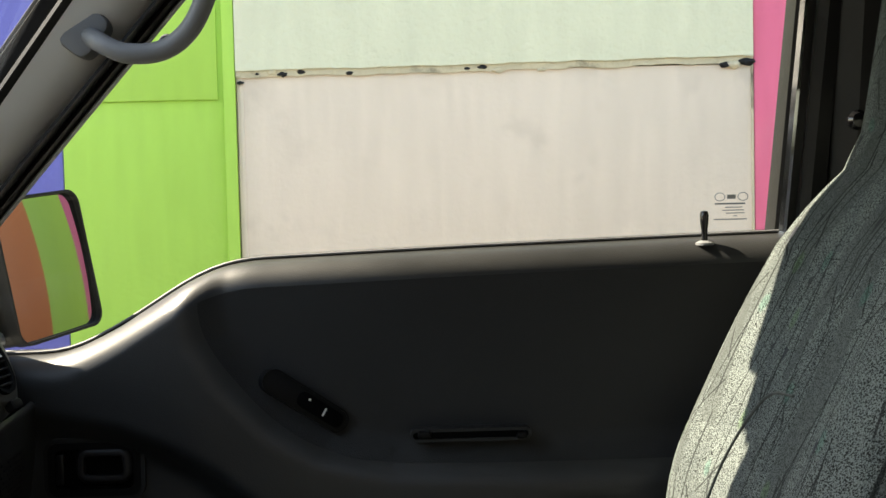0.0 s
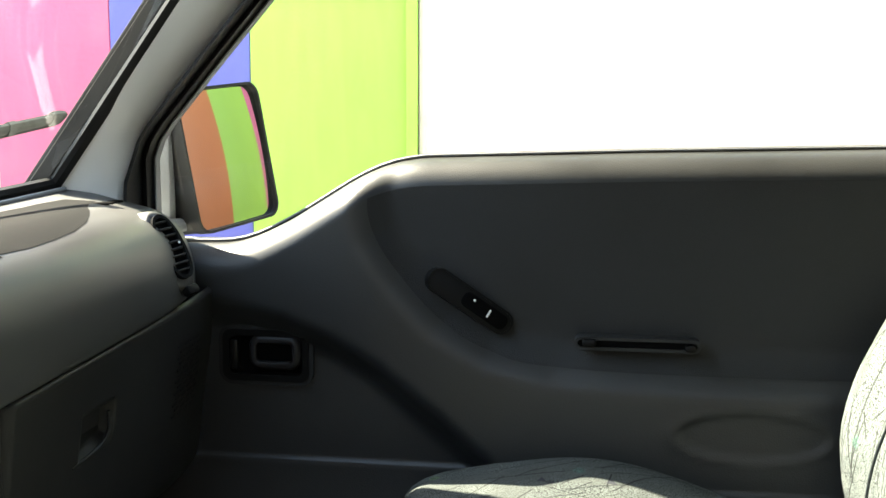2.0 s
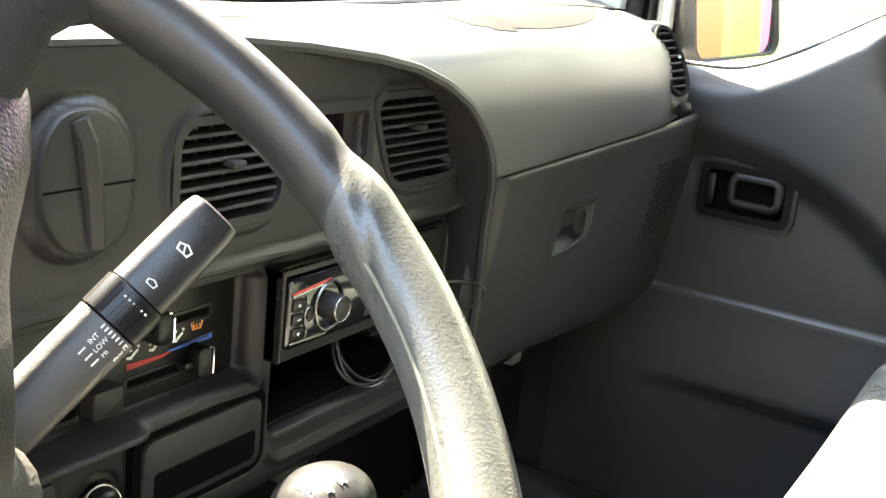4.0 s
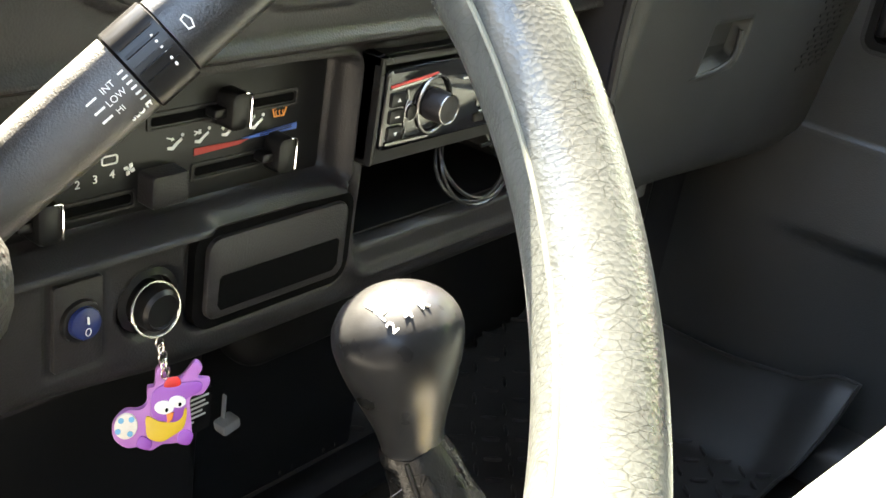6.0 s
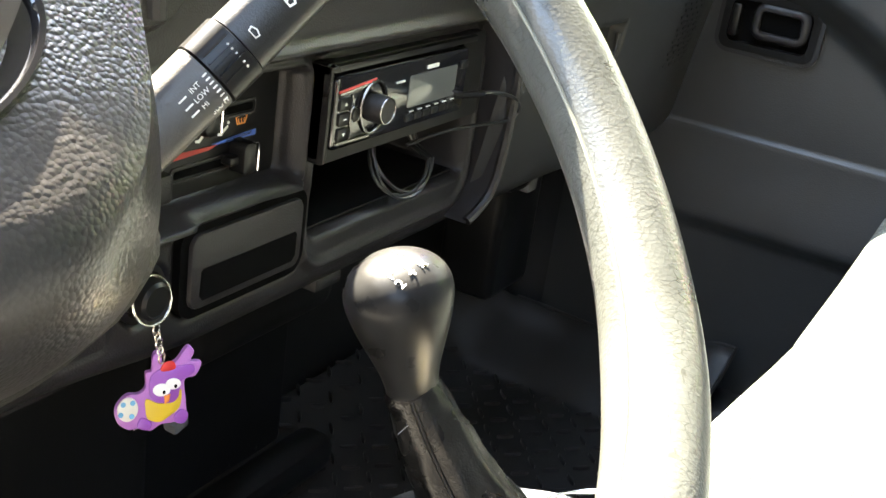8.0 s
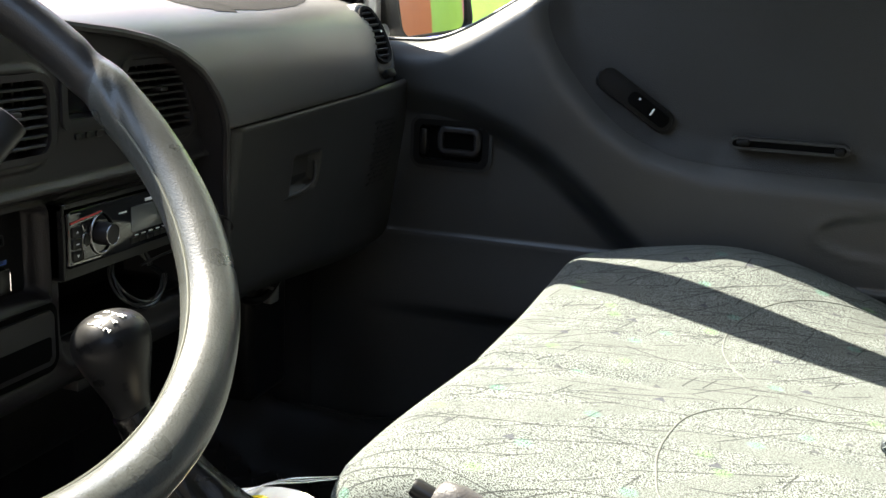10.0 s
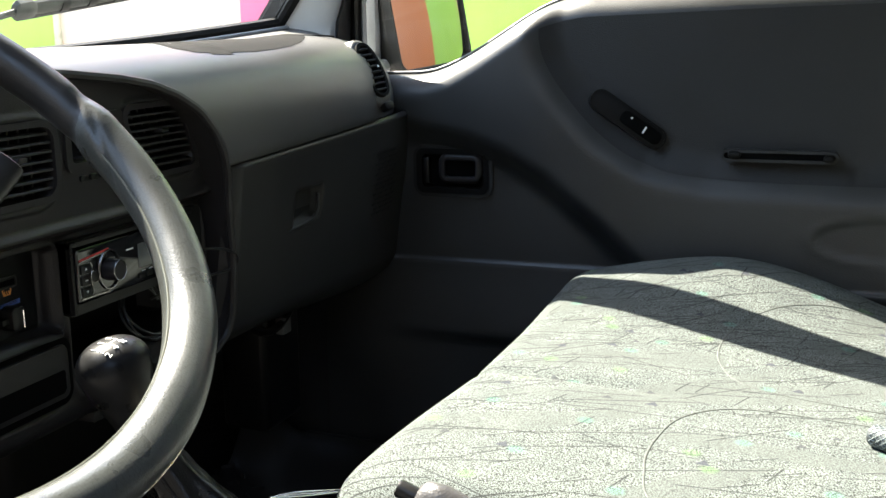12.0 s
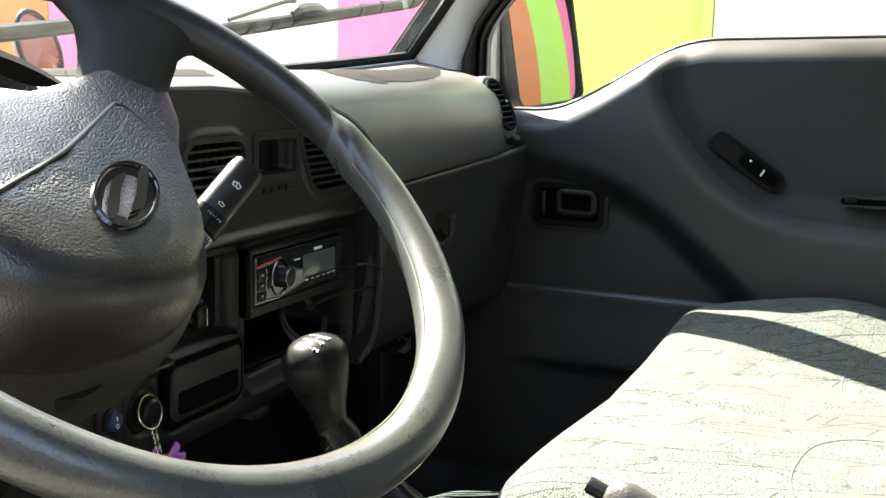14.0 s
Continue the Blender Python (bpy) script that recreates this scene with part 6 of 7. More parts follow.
# fine scratches in the pad
for pts in (((0.0128, 0.0405), (0.0317, 0.0527), (0.0508, 0.0681), (0.0683, 0.0845)), ((0.030, 0.046), (0.036, 0.058), (0.052, 0.064)), ((0.010, 0.070), (0.022, 0.088), (0.030, 0.106))):
    part("scratch", tube(spline([tuple(HM @ Vector((x, y, -0.0204 - 0.06 * max(0.0, y - 0.06)))) for x, y in pts], 6), 0.0004, 4), M_SEAM, wheel)
# oval badge let into the pad: unit coordinates on a slanting oval
EMB = HM @ Matrix(((0.02225, 0.0172, 0, 0.0004), (-0.00285, 0.0223, 0, 0.0063), (0, 0, 1, -0.0200), (0, 0, 0, 1)))
circle = [(math.cos(2 * math.pi * k / 56), math.sin(2 * math.pi * k / 56)) for k in range(56)]
part("emblem_ring", loft([[tuple(EMB @ Vector((x * r, y * r, h))) for x, y in circle] for r, h in ((1.06, -0.002), (1.05, 0.0006), (1.0, 0.0022), (0.93, 0.0022), (0.885, 0.0008), (0.88, -0.002))] , True, False), M_GLOSS, wheel, "dark oval badge ring")
part("emblem_disc", loft([[tuple(EMB @ Vector((x * r, y * r, h))) for x, y in circle] for r, h in ((0.90, -0.002), (0.89, 0.0002), (0.6, -0.0006), (0.05, -0.0010))]), M_DISC, wheel, "glossy dark badge face")
for pts in ([(-0.62, 0.52), (-0.40, 0.66), (-0.28, 0.62), (-0.26, 0.10), (-0.10, -0.62), (-0.22, -0.80), (-0.42, -0.66), (-0.58, 0.0)], [(0.62, -0.52), (0.40, -0.66), (0.28, -0.62), (0.26, -0.10), (0.10, 0.62), (0.22, 0.80), (0.42, 0.66), (0.58, 0.0)]):
    part("emblem_shape", slab([(q.x + 0.32 * q.y, q.y * 0.94 + 0.12 * q.x) for q in spline([(x, y, 0) for x, y in pts], 4, True)], EMB, -0.0005, 0.0026, 0.0), M_BADGE, wheel, "plain metal badge shape")

# steering column shroud and stalk
column = thing("steering_column", tuple(WC - WN * 0.26), "dark plastic steering column shroud", "steering column")
CM = HM @ Matrix.Translation((-0.004, -0.010, 0))
prof = []
for h, wx_, wy_ in ((-0.078, 0.066, 0.028), (-0.090, 0.086, 0.032), (-0.11, 0.105, 0.035), (-0.135, 0.113, 0.036), (-0.155, 0.111, 0.036), (-0.175, 0.100, 0.034), (-0.19, 0.088, 0.030), (-0.198, 0.072, 0.025)):
    prof.append([tuple(CM @ Vector((wx_ * math.copysign(abs(math.cos(a)) ** 0.85, math.cos(a)), wy_ * math.copysign(abs(math.sin(a)) ** 0.85, math.sin(a)), h))) for a in [2 * math.pi * k / 36 for k in range(36)]])
part("shroud", loft(prof), M_SHROUD, column)
part("column_tube", lathe([(0, -0.36), (0.034, -0.36), (0.036, -0.15), (0.040, -0.13), (0, -0.13)], 32, CM), M_RUBBER, column, "black column tube")
ST0, ST1 = Vector((-0.446, 0.262, 1.125)), Vector((-0.403, 0.393, 1.250))
sd_ = (ST1 - ST0).normalized()
s_out = Vector((0.773, -0.552, 0.312))
s_out = (s_out - sd_ * s_out.dot(sd_)).normalized()


def st_mat(d, off=0.0):
    p = ST0 + sd_ * d
    x, z = sd_, s_out
    y = z.cross(x)
    p = p + z * off
    return Matrix(((x.x, y.x, z.x, p.x), (x.y, y.y, z.y, p.y), (x.z, y.z, z.z, p.z), (0, 0, 0, 1)))


LEN = (ST1 - ST0).length
stalk = thing("wiper_stalk", tuple(ST0), "worn glossy black wiper stalk with white markings", "stalk")


def stalk_ring(d, a, b):
    m = st_mat(d)
    return [tuple(m @ Vector((0, a * math.copysign(abs(math.cos(t)) ** 0.75, math.cos(t)), b * math.copysign(abs(math.sin(t)) ** 0.75, math.sin(t))))) for t in [2 * math.pi * k / 24 for k in range(24)]]


part("lever", loft([stalk_ring(d, a, b) for d, a, b in ((0.0, 0.010, 0.009), (0.04, 0.0125, 0.0105), (0.09, 0.0138, 0.0115), (0.1215, 0.014, 0.012))]), M_WORN, stalk)
part("twist_ring", loft([stalk_ring(d, a, b) for d, a, b in ((0.122, 0.013, 0.0115), (0.1225, 0.0146, 0.0128), (0.138, 0.0146, 0.0128), (0.1385, 0.013, 0.0115))]), M_BLACK, stalk, "ribbed twist ring")
part("end_paddle", loft([stalk_ring(d, a, b) for d, a, b in ((0.139, 0.0136, 0.0115), (0.16, 0.0134, 0.011), (LEN - 0.006, 0.0132, 0.0105), (LEN - 0.001, 0.0122, 0.0095), (LEN, 0.010, 0.0075))]), M_STALK, stalk, "glossy flat end")


def on_stalk(d, s, a=0.0138, b=0.0117):
    """Pose on the stalk's skin at the distance d along it and s across its face."""
    c = min(0.98, abs(s) / a) ** (1 / 0.75)
    h = b * (1 - c * c) ** 0.375
    e = 0.0004
    c2 = min(0.985, (abs(s) + e) / a) ** (1 / 0.75)
    h2 = b * (1 - c2 * c2) ** 0.375
    tilt = math.atan2(h - h2, e) * (-1 if s > 0 else 1)
    return st_mat(d, h) @ Matrix.Translation((0, s, 0)) @ Matrix.Rotation(-tilt, 4, 'X')


for k in range(17):
    part("rib", slab(rrect(0.013, 0.0011, 0.0004, 2), st_mat(0.130) @ Matrix.Rotation(radians(-100 + 14 * k), 4, 'X') @ Matrix.Translation((0, 0, 0.0136)), -0.002, 0.0006), M_BLACK, stalk)
for txt, d, off, sz in (("INT", 0.1135, 0.0011, 0.0031), ("LOW", 0.1135, -0.0028, 0.0031), ("HI", 0.112, -0.0062, 0.0031), ("SLOW", 0.1165, -0.0108, 0.0031)):
    lettering("marking", txt, sz, on_stalk(d, off) @ Matrix.Translation((0, 0, 0.0002)), M_WHITE, stalk, depth=0.0003)
for d, off, w in [(0.107, 0.0011, 0.004), (0.107, -0.0026, 0.004), (0.107, -0.006, 0.004)] + [(0.1195, o, 0.0022) for o in (0.002, 0.0, -0.002, -0.004, -0.006, -0.008, -0.010)]:
    part("tick_mark", slab(rrect(w, 0.0007, 0.0002, 2), on_stalk(d, off), -0.001, 0.0004), M_WHITE, stalk)
for k in range(6):
    part("tick_mark", slab(rrect(0.0009, 0.0009, 0.0003, 2), on_stalk(0.134, 0.004 - 0.0022 * k, 0.0146, 0.0133), -0.001, 0.0006), M_WHITE, stalk)
sm = st_mat(LEN - 0.022, 0.0110) @ Matrix.Diagonal((0.6, 0.6, 1, 1))
part("wiper_symbol", join(ring_frame([(-0.005, -0.003), (0.005, -0.003), (0.0062, 0.002), (0, 0.0045), (-0.0062, 0.002)], [(-0.0038, -0.002), (0.0038, -0.002), (0.0048, 0.0015), (0, 0.0033), (-0.0048, 0.0015)], sm @ spin(-90), -0.001, 0.0004), slab(rrect(0.001, 0.006, 0.0003), sm @ spin(-60), -0.001, 0.0005)), M_WHITE, stalk, "white wiper symbol")
part("wiper_symbol", join(ring_frame([(-0.005, -0.003), (0.005, -0.003), (0.0062, 0.002), (0, 0.0045), (-0.0062, 0.002)], [(-0.0038, -0.002), (0.0038, -0.002), (0.0048, 0.0015), (0, 0.0033), (-0.0048, 0.0015)], st_mat(0.145, 0.0115) @ Matrix.Diagonal((0.42, 0.42, 1, 1)) @ spin(-90), -0.001, 0.0004)), M_WHITE, stalk)

# ---- gear lever ----
KT, KB = Vector((-0.392, 0.463, 1.106)), Vector((-0.376, 0.474, 1.030))
gear = thing("gear_lever", (-0.30, 0.50, 0.88), "satin black gear knob on a creased leather gaiter", "gear lever")
kd = (KT - KB).normalized()
kx = Vector((0.2, 1, 0)).cross(kd).normalized()
ky = kd.cross(kx)
kx, ky = ky, -kx
KM = Matrix(((kx.x, ky.x, kd.x, KB.x), (kx.y, ky.y, kd.y, KB.y), (kx.z, ky.z, kd.z, KB.z), (0, 0, 0, 1)))
HK = (KT - KB).length
kp = [(0.0, 0.0), (0.0140, 0.0), (0.0145, 0.004), (0.0165, 0.014), (0.0205, 0.026), (0.0245, 0.037), (0.0275, 0.047), (0.0290, 0.055), (0.0290, 0.061), (0.0270, 0.067), (0.0225, 0.0725), (0.0160, 0.0765), (0.0085, 0.0785), (0.0, 0.079)]
kps = [(max(0.0, p.x), p.z) for p in spline([(r, 0, h) for r, h in kp], 4)]
knob = part("knob", lathe(kps, 40, KM @ Matrix.Diagonal((1, 0.94, HK / 0.079, 1))), M_KNOB, gear, "satin black gear knob")


def knob_print(ch, px, py, size):
    r = math.hypot(px, py)
    h = interp(r, [(0.0, 0.079), (0.0085, 0.0785), (0.016, 0.0765), (0.0225, 0.0725), (0.027, 0.067)]) * HK / 0.079
    a = math.atan2(py, px)
    tilt = interp(r, [(0, 0), (0.01, 10), (0.02, 30), (0.026, 50)])
    m = KM @ Matrix.Translation((px, py, h + 0.0002)) @ Matrix.Rotation(radians(tilt), 4, Vector((-math.sin(a), math.cos(a), 0)))
    lettering("gear_mark", ch, size, m, M_WHITE, knob, depth=0.0005)


for ch, px, py in (("1", -0.0145, -0.0035), ("3", -0.006, -0.003), ("5", 0.0025, -0.0025), ("2", -0.0142, -0.0175), ("4", -0.006, -0.0172), ("R", 0.0026, -0.0165)):
    knob_print(ch, px, py, 0.0075)


def knob_bar(px, py, w, h):
    r = math.hypot(px, py)
    a = math.atan2(py, px)
    z = interp(r, [(0.0, 0.079), (0.0085, 0.0785), (0.016, 0.0765), (0.0225, 0.0725), (0.027, 0.067)]) * HK / 0.079
    tilt = interp(r, [(0, 0), (0.01, 10), (0.02, 30), (0.026, 50)])
    part("gate_line", slab(rrect(w, h, 0.0002), KM @ Matrix.Translation((px, py, z)) @ Matrix.Rotation(radians(tilt), 4, Vector((-math.sin(a), math.cos(a), 0))), -0.001, 0.0004), M_WHITE, knob)


for q in range(6):
    knob_bar(-0.0131 + 0.0029 * q, -0.0103, 0.003, 0.0007)
for q in range(3):
    for gy in (-0.0085, -0.0115):
        knob_bar(-0.0145 + 0.0085 * q, gy, 0.0007, 0.0034)
part("knob_band", lathe([(0.0, -0.004), (0.0155, -0.004), (0.0158, 0.0), (0.0148, 0.0025), (0, 0.0025)], 32, KM), M_GAITER, gear)
GB = Vector((-0.302, 0.503, 0.925))
rings = []
for k in range(26):
    t = k / 25
    c = KB.lerp(GB, t) + Vector((-0.006, 0, -0.004)) * math.sin(t * math.pi)
    r = lerp(0.0150, 0.0335, t ** 0.9)
    ax = (GB - KB).normalized()
    e1 = ax.orthogonal().normalized()
    e2 = ax.cross(e1)
    rings.append([tuple(c + (r * (1 + 0.10 * math.sin(5 * a + 3 * t) * t + 0.05 * math.sin(9 * a - 4 * t) * math.sin(t * math.pi) + 0.07 * noise.noise((3 * math.cos(a), 3 * math.sin(a), 9 * t)))) * (math.cos(a) * e1 + math.sin(a) * e2)) for a in [2 * math.pi * j / 40 for j in range(40)]])
gait = part("gaiter", loft(rings), M_GAITER, gear, "creased black leather gaiter", smooth=60)
part("gaiter_seam", tube([tuple(Vector(rings[k][31]) + (Vector(rings[k][31]) - KB.lerp(GB, k / 25)).normalized() * 0.0008) for k in range(26)], 0.0012, 6), M_BLACK, gait)
ax = (GB - KB).normalized()
e1 = ax.orthogonal().normalized()
e2 = ax.cross(e1)
for t, dr, tilt in ((0.86, 0.001, 0.006), (0.89, 0.0015, -0.005), (0.97, 0.001, 0.003)):
    c = KB.lerp(GB, t)
    r = lerp(0.0150, 0.0335, t ** 0.9) + dr
    part("tied_wire", tube([tuple(c + r * 1.04 * (math.cos(a) * e1 + math.sin(a) * e2) + ax * tilt * math.sin(a)) for a in [2 * math.pi * j / 36 for j in range(36)]], 0.0017, 8, True), M_YELLOW, gear, "yellow wire tied round the gaiter")
part("tied_wire", tube([tuple(KB.lerp(GB, 0.87) + 0.034 * (math.cos(a) * e1 + math.sin(a) * e2) - ax * 0.006 * math.cos(a)) for a in [2 * math.pi * j / 36 for j in range(36)]], 0.0012, 8, True), M_WHITE, gear, "white wire tied round the gaiter")
# foam collar, torn at the inside edge
frings = []
for k in range(14):
    b = 2 * math.pi * k / 14
    ring = []
    for j in range(72):
        a = 2 * math.pi * j / 72
        rr_ = 0.0555 + 0.0175 * math.cos(b) * (1 + 0.10 * noise.noise((2.5 * math.cos(a), 2.5 * math.sin(a), 1.0))) - (0.004 * abs(noise.noise((9 * math.cos(a), 9 * math.sin(a), 5))) if math.cos(b) < -0.5 else 0)
        ring.append((-0.316 + rr_ * 1.0 * math.cos(a), 0.507 + rr_ * 0.96 * math.sin(a), 0.929 + 0.015 * math.sin(b) + 0.012 * math.cos(a)))
    frings.append(ring)
frings.append(frings[0])
fb_ = loft(frings, True, False)
bmesh.ops.remove_doubles(fb_, verts=fb_.verts, dist=1e-7)
part("foam_collar", fb_, M_FOAM, gear, "torn white foam collar")
part("rubber_bellows", lathe([(0.0, -0.12), (0.138, -0.12), (0.136, -0.085), (0.124, -0.074), (0.130, -0.062), (0.116, -0.050), (0.120, -0.040), (0.105, -0.030), (0.110, -0.021), (0.094, -0.012), (0.097, -0.004), (0.080, 0.004), (0.0, 0.005)], 48, Matrix.Translation((GB.x - 0.012, GB.y, 0.922))), M_BELLOWS, gear, "black rubber bellows")
for k in range(3):
    part("loose_wire", tube(spline([(-0.335, 0.530, 0.942), (-0.318 + 0.004 * k, 0.562 + 0.004 * k, 0.945 + 0.001 * k), (-0.295 + 0.005 * k, 0.600 + 0.005 * k, 0.936 + 0.001 * k), (-0.270, 0.645, 0.926)], 8), 0.0006, 6), M_WHITE if k % 2 else M_STEEL, gear)
# loose threads where the gaiter meets the knob
thr = random.Random(11)
for k in range(7):
    a = thr.choice((0.6, 0.75, 0.9, 3.6, 3.8)) + thr.uniform(-0.2, 0.2)
    p0 = KM @ Vector((0.016 * math.cos(a), 0.016 * math.sin(a), -0.004))
    part("loose_thread", tube(spline([tuple(p0), tuple(p0 + Vector((thr.uniform(-0.004, 0.004), thr.uniform(-0.004, 0.004), -0.004))), tuple(p0 + Vector((thr.uniform(-0.005, 0.005), thr.uniform(-0.005, 0.005), -0.012)))], 3), 0.00025, 4), M_GREYTRIM, gait)

console = thing("engine_hump", (-0.2, 0.50, 0.55), "black carpeted engine hump between the seats", "engine cover")
part("cover", box(-0.50, 0.45, 0.33, 0.66, 0.545, 0.812, 0.05, 4), M_CARPET, console)
part("raised_base", box(-0.43, -0.16, 0.38, 0.60, 0.80, 0.855, 0.03, 4), M_CARPET, console)

# ---- hand brake ----
hb = thing("hand_brake", (0.16, 0.47, 0.86), "dark grey hand brake lever with a push button", "hand brake")
H0, H1 = Vector((-0.136, 0.445, 1.021)), Vector((0.16, 0.475, 0.885))
hd = (H1 - H0).normalized()
hs = hd.cross(Vector((0, 0, 1))).normalized()
hu = hs.cross(hd)
rings = []
for t, a, b in ((0.0, 0.008, 0.010), (0.01, 0.012, 0.0155), (0.05, 0.0145, 0.019), (0.12, 0.015, 0.0185), (0.3, 0.0145, 0.0165), (0.5, 0.014, 0.0155), (0.62, 0.0135, 0.0150), (0.66, 0.010, 0.012), (1.0, 0.009, 0.011)):
    c = H0.lerp(H1, t)
    rings.append([tuple(c + a * math.cos(q) * hs + (b * math.sin(q) + (0.003 * math.sin(q) ** 2 if t < 0.2 else 0)) * hu) for q in [2 * math.pi * j / 28 for j in range(28)]])
part("grip", loft(rings), M_GRIP, hb, "grained grey grip", smooth=60)
part("release_button", tube([tuple(H0 - hd * 0.014 + hu * 0.004), tuple(H0 - hd * 0.012 + hu * 0.004), tuple(H0 + hd * 0.01 + hu * 0.004)], [0.0055, 0.0065, 0.0065], 16), M_BLACK, hb, "black release button")
part("grip_seam", tube([tuple(H0.lerp(H1, t) + hu * 0.0175) for t in (0.06, 0.12, 0.3)], 0.0008, 6), M_GREYTRIM, hb)

# ---- passenger bench ----
bench = thing("bench_seat", (0.05, 0.98, 0.62), "double bench cushion in pale patterned cloth with piped seams", "seat")
CX0, CX1, CY0, CY1 = -0.282, 0.36, 0.568, 1.405


def cushion_top(x, y):
    z = 0.9640 - 0.075 * max(0.0, x + 0.15)
    z += smooth01((y - 1.06) / 0.28) * (0.006 + 0.026 * math.exp(-((x + 0.02) / 0.17) ** 2) - 0.012 * smooth01((x - 0.1) / 0.15))
    z += 0.020 * smooth01((y - 1.22) / 0.12) * math.exp(-(x / 0.15) ** 2)
    z += 0.004 * math.sin(math.pi * (y - 0.58) / 0.34) if y < 0.92 else 0
    z -= 0.007 * math.exp(-((y - 0.905) / 0.012) ** 2) * smooth01((0.05 - x) / 0.2)
    return z


out = rrect(CX1 - CX0, CY1 - CY0, 0.055, 10)
dense = []
for i in range(len(out)):
    a, b = Vector(out[i]), Vector(out[(i + 1) % len(out)])
    n = max(1, int((b - a).length / 0.012))
    dense += [tuple(a.lerp(b, k / n)) for k in range(n)]
ccx, ccy = (CX0 + CX1) / 2, (CY0 + CY1) / 2
hx, hy = (CX1 - CX0) / 2, (CY1 - CY0) / 2
rings = []
RO = 0.048
for d in [0.0, 0.0] + [RO * (1 - math.cos(math.pi / 2 * k / 8)) for k in range(1, 9)] + [RO + (hx - RO) * k / 26 for k in range(1, 27)]:
    ring = []
    for px, py in dense:
        sx, sy = 1 - d / hx, 1 - d / hy
        x, y = ccx + px * sx, ccy + py * sy
        notch = 0.010 * math.exp(-((y - 0.905) / 0.010) ** 2) * (1 if px < 0 else 0) * max(0, 1 - d / 0.06)
        x += notch
        if px < -hx * 0.8:
            x += 0.018 * smooth01((y - 0.62) / 0.3) * max(0, 1 - d / 0.2)
        zt = cushion_top(x, y)
        dd = min(d, RO)
        z = zt - RO * (1 - math.sqrt(max(0.0, 1 - (1 - dd / RO) ** 2)))
        ring.append((x, y, z))
    rings.append(ring)
rings[0] = [(x, y, z - 0.11) for x, y, z in rings[1]]
part("cushion", loft(rings, True, False), M_FABRIC, bench, "pale patterned cloth cushion", smooth=60)


def piping(pts, parent, top):
    pp = spline([(x, y, 0) for x, y in pts], 10)
    part("piping", tube([(p.x, p.y, top(p.x, p.y) - 0.0002) for p in pp], 0.0011, 6), M_PIPING, parent, "sewn seam")


piping([(0.26, 0.615), (0.10, 0.612), (0.0, 0.63), (-0.026, 0.70), (-0.027, 0.772), (-0.012, 0.84), (0.033, 0.89), (0.12, 0.905), (0.26, 0.91)], bench, cushion_top)
piping([(0.26, 0.955), (0.10, 0.955), (0.03, 0.975), (0.0, 1.03), (-0.008, 1.10), (0.006, 1.166), (0.05, 1.24), (0.14, 1.285), (0.26, 1.30)], bench, cushion_top)
part("seat_base", box(-0.22, 0.34, 0.60, 1.38, 0.545, 0.86, 0.02), M_VOID, bench)
part("valance", loft([[(-0.24, y, 0.56), (-0.385 + 0.05 * abs(y - 0.98), y, 0.556), (-0.345, y, 0.66), (-0.292, y, 0.78), (-0.266, y, 0.872), (-0.23, y, 0.875)] for y in [lerp(0.60, 1.385, k / 14) for k in range(15)]]), M_FELT, bench, "dark felted seat base cover", smooth=60)


def back_x(z):
    return interp(z, [(0.90, 0.29), (0.96, 0.275), (1.0, 0.265), (1.05, 0.260), (1.085, 0.262), (1.134, 0.275), (1.189, 0.300), (1.258, 0.333), (1.326, 0.368), (1.387, 0.402), (1.441, 0.447), (1.474, 0.482), (1.52, 0.502), (1.60, 0.508), (1.76, 0.520)])


brings = []
for k in range(40):
    z = lerp(0.90, 1.76, k / 39)
    x0 = back_x(z)
    yn = 0.86
    yf = interp(z, [(0.9, 1.37), (1.3, 1.37), (1.5, 1.35), (1.76, 1.28)])
    th = interp(z, [(0.9, 0.13), (1.5, 0.10), (1.76, 0.07)])
    ring = []
    for j in range(44):
        a = 2 * math.pi * j / 44
        ca, sa = math.cos(a), math.sin(a)
        ex = math.copysign(abs(ca) ** 0.45, ca)
        ey = math.copysign(abs(sa) ** 0.45, sa)
        bol = 0.016 * smooth01((abs(ey) - 0.45) / 0.3) * (1 if ca < 0 else 0)
        ring.append((x0 + th / 2 + ex * th / 2 - bol + 0.012 * (1 if ca < 0 else 0), (yn + yf) / 2 + ey * (yf - yn) / 2, z))
    brings.append(ring)
part("backrest", loft(brings), M_FABRIC_BACK, bench, "pale patterned cloth backrest", smooth=60)
part("piping", tube(spline([(0.310, 0.985, 1.262), (0.300, 1.04, 1.250), (0.268, 1.075, 1.18), (0.244, 1.085, 1.10), (0.238, 1.09, 1.0)], 8), 0.0016, 6), M_PIPING, bench)

# belt buckle on the cushion
buckle = thing("belt_buckle", (0.20, 0.84, 0.945), "seat belt buckle with a red button on a braided grey sleeve", "buckle")
B_TURN = radians(-32.6)
B_DIR = Vector((math.cos(B_TURN), math.sin(B_TURN), 0.0))


def sleeve_point(d, lift=0.0108):
    """Point along the sleeve, resting on the cushion."""
    q = Vector((0.1583, 0.8530, 0.0)) + B_DIR * d
    return (q.x, q.y, cushion_top(q.x, q.y) + lift)


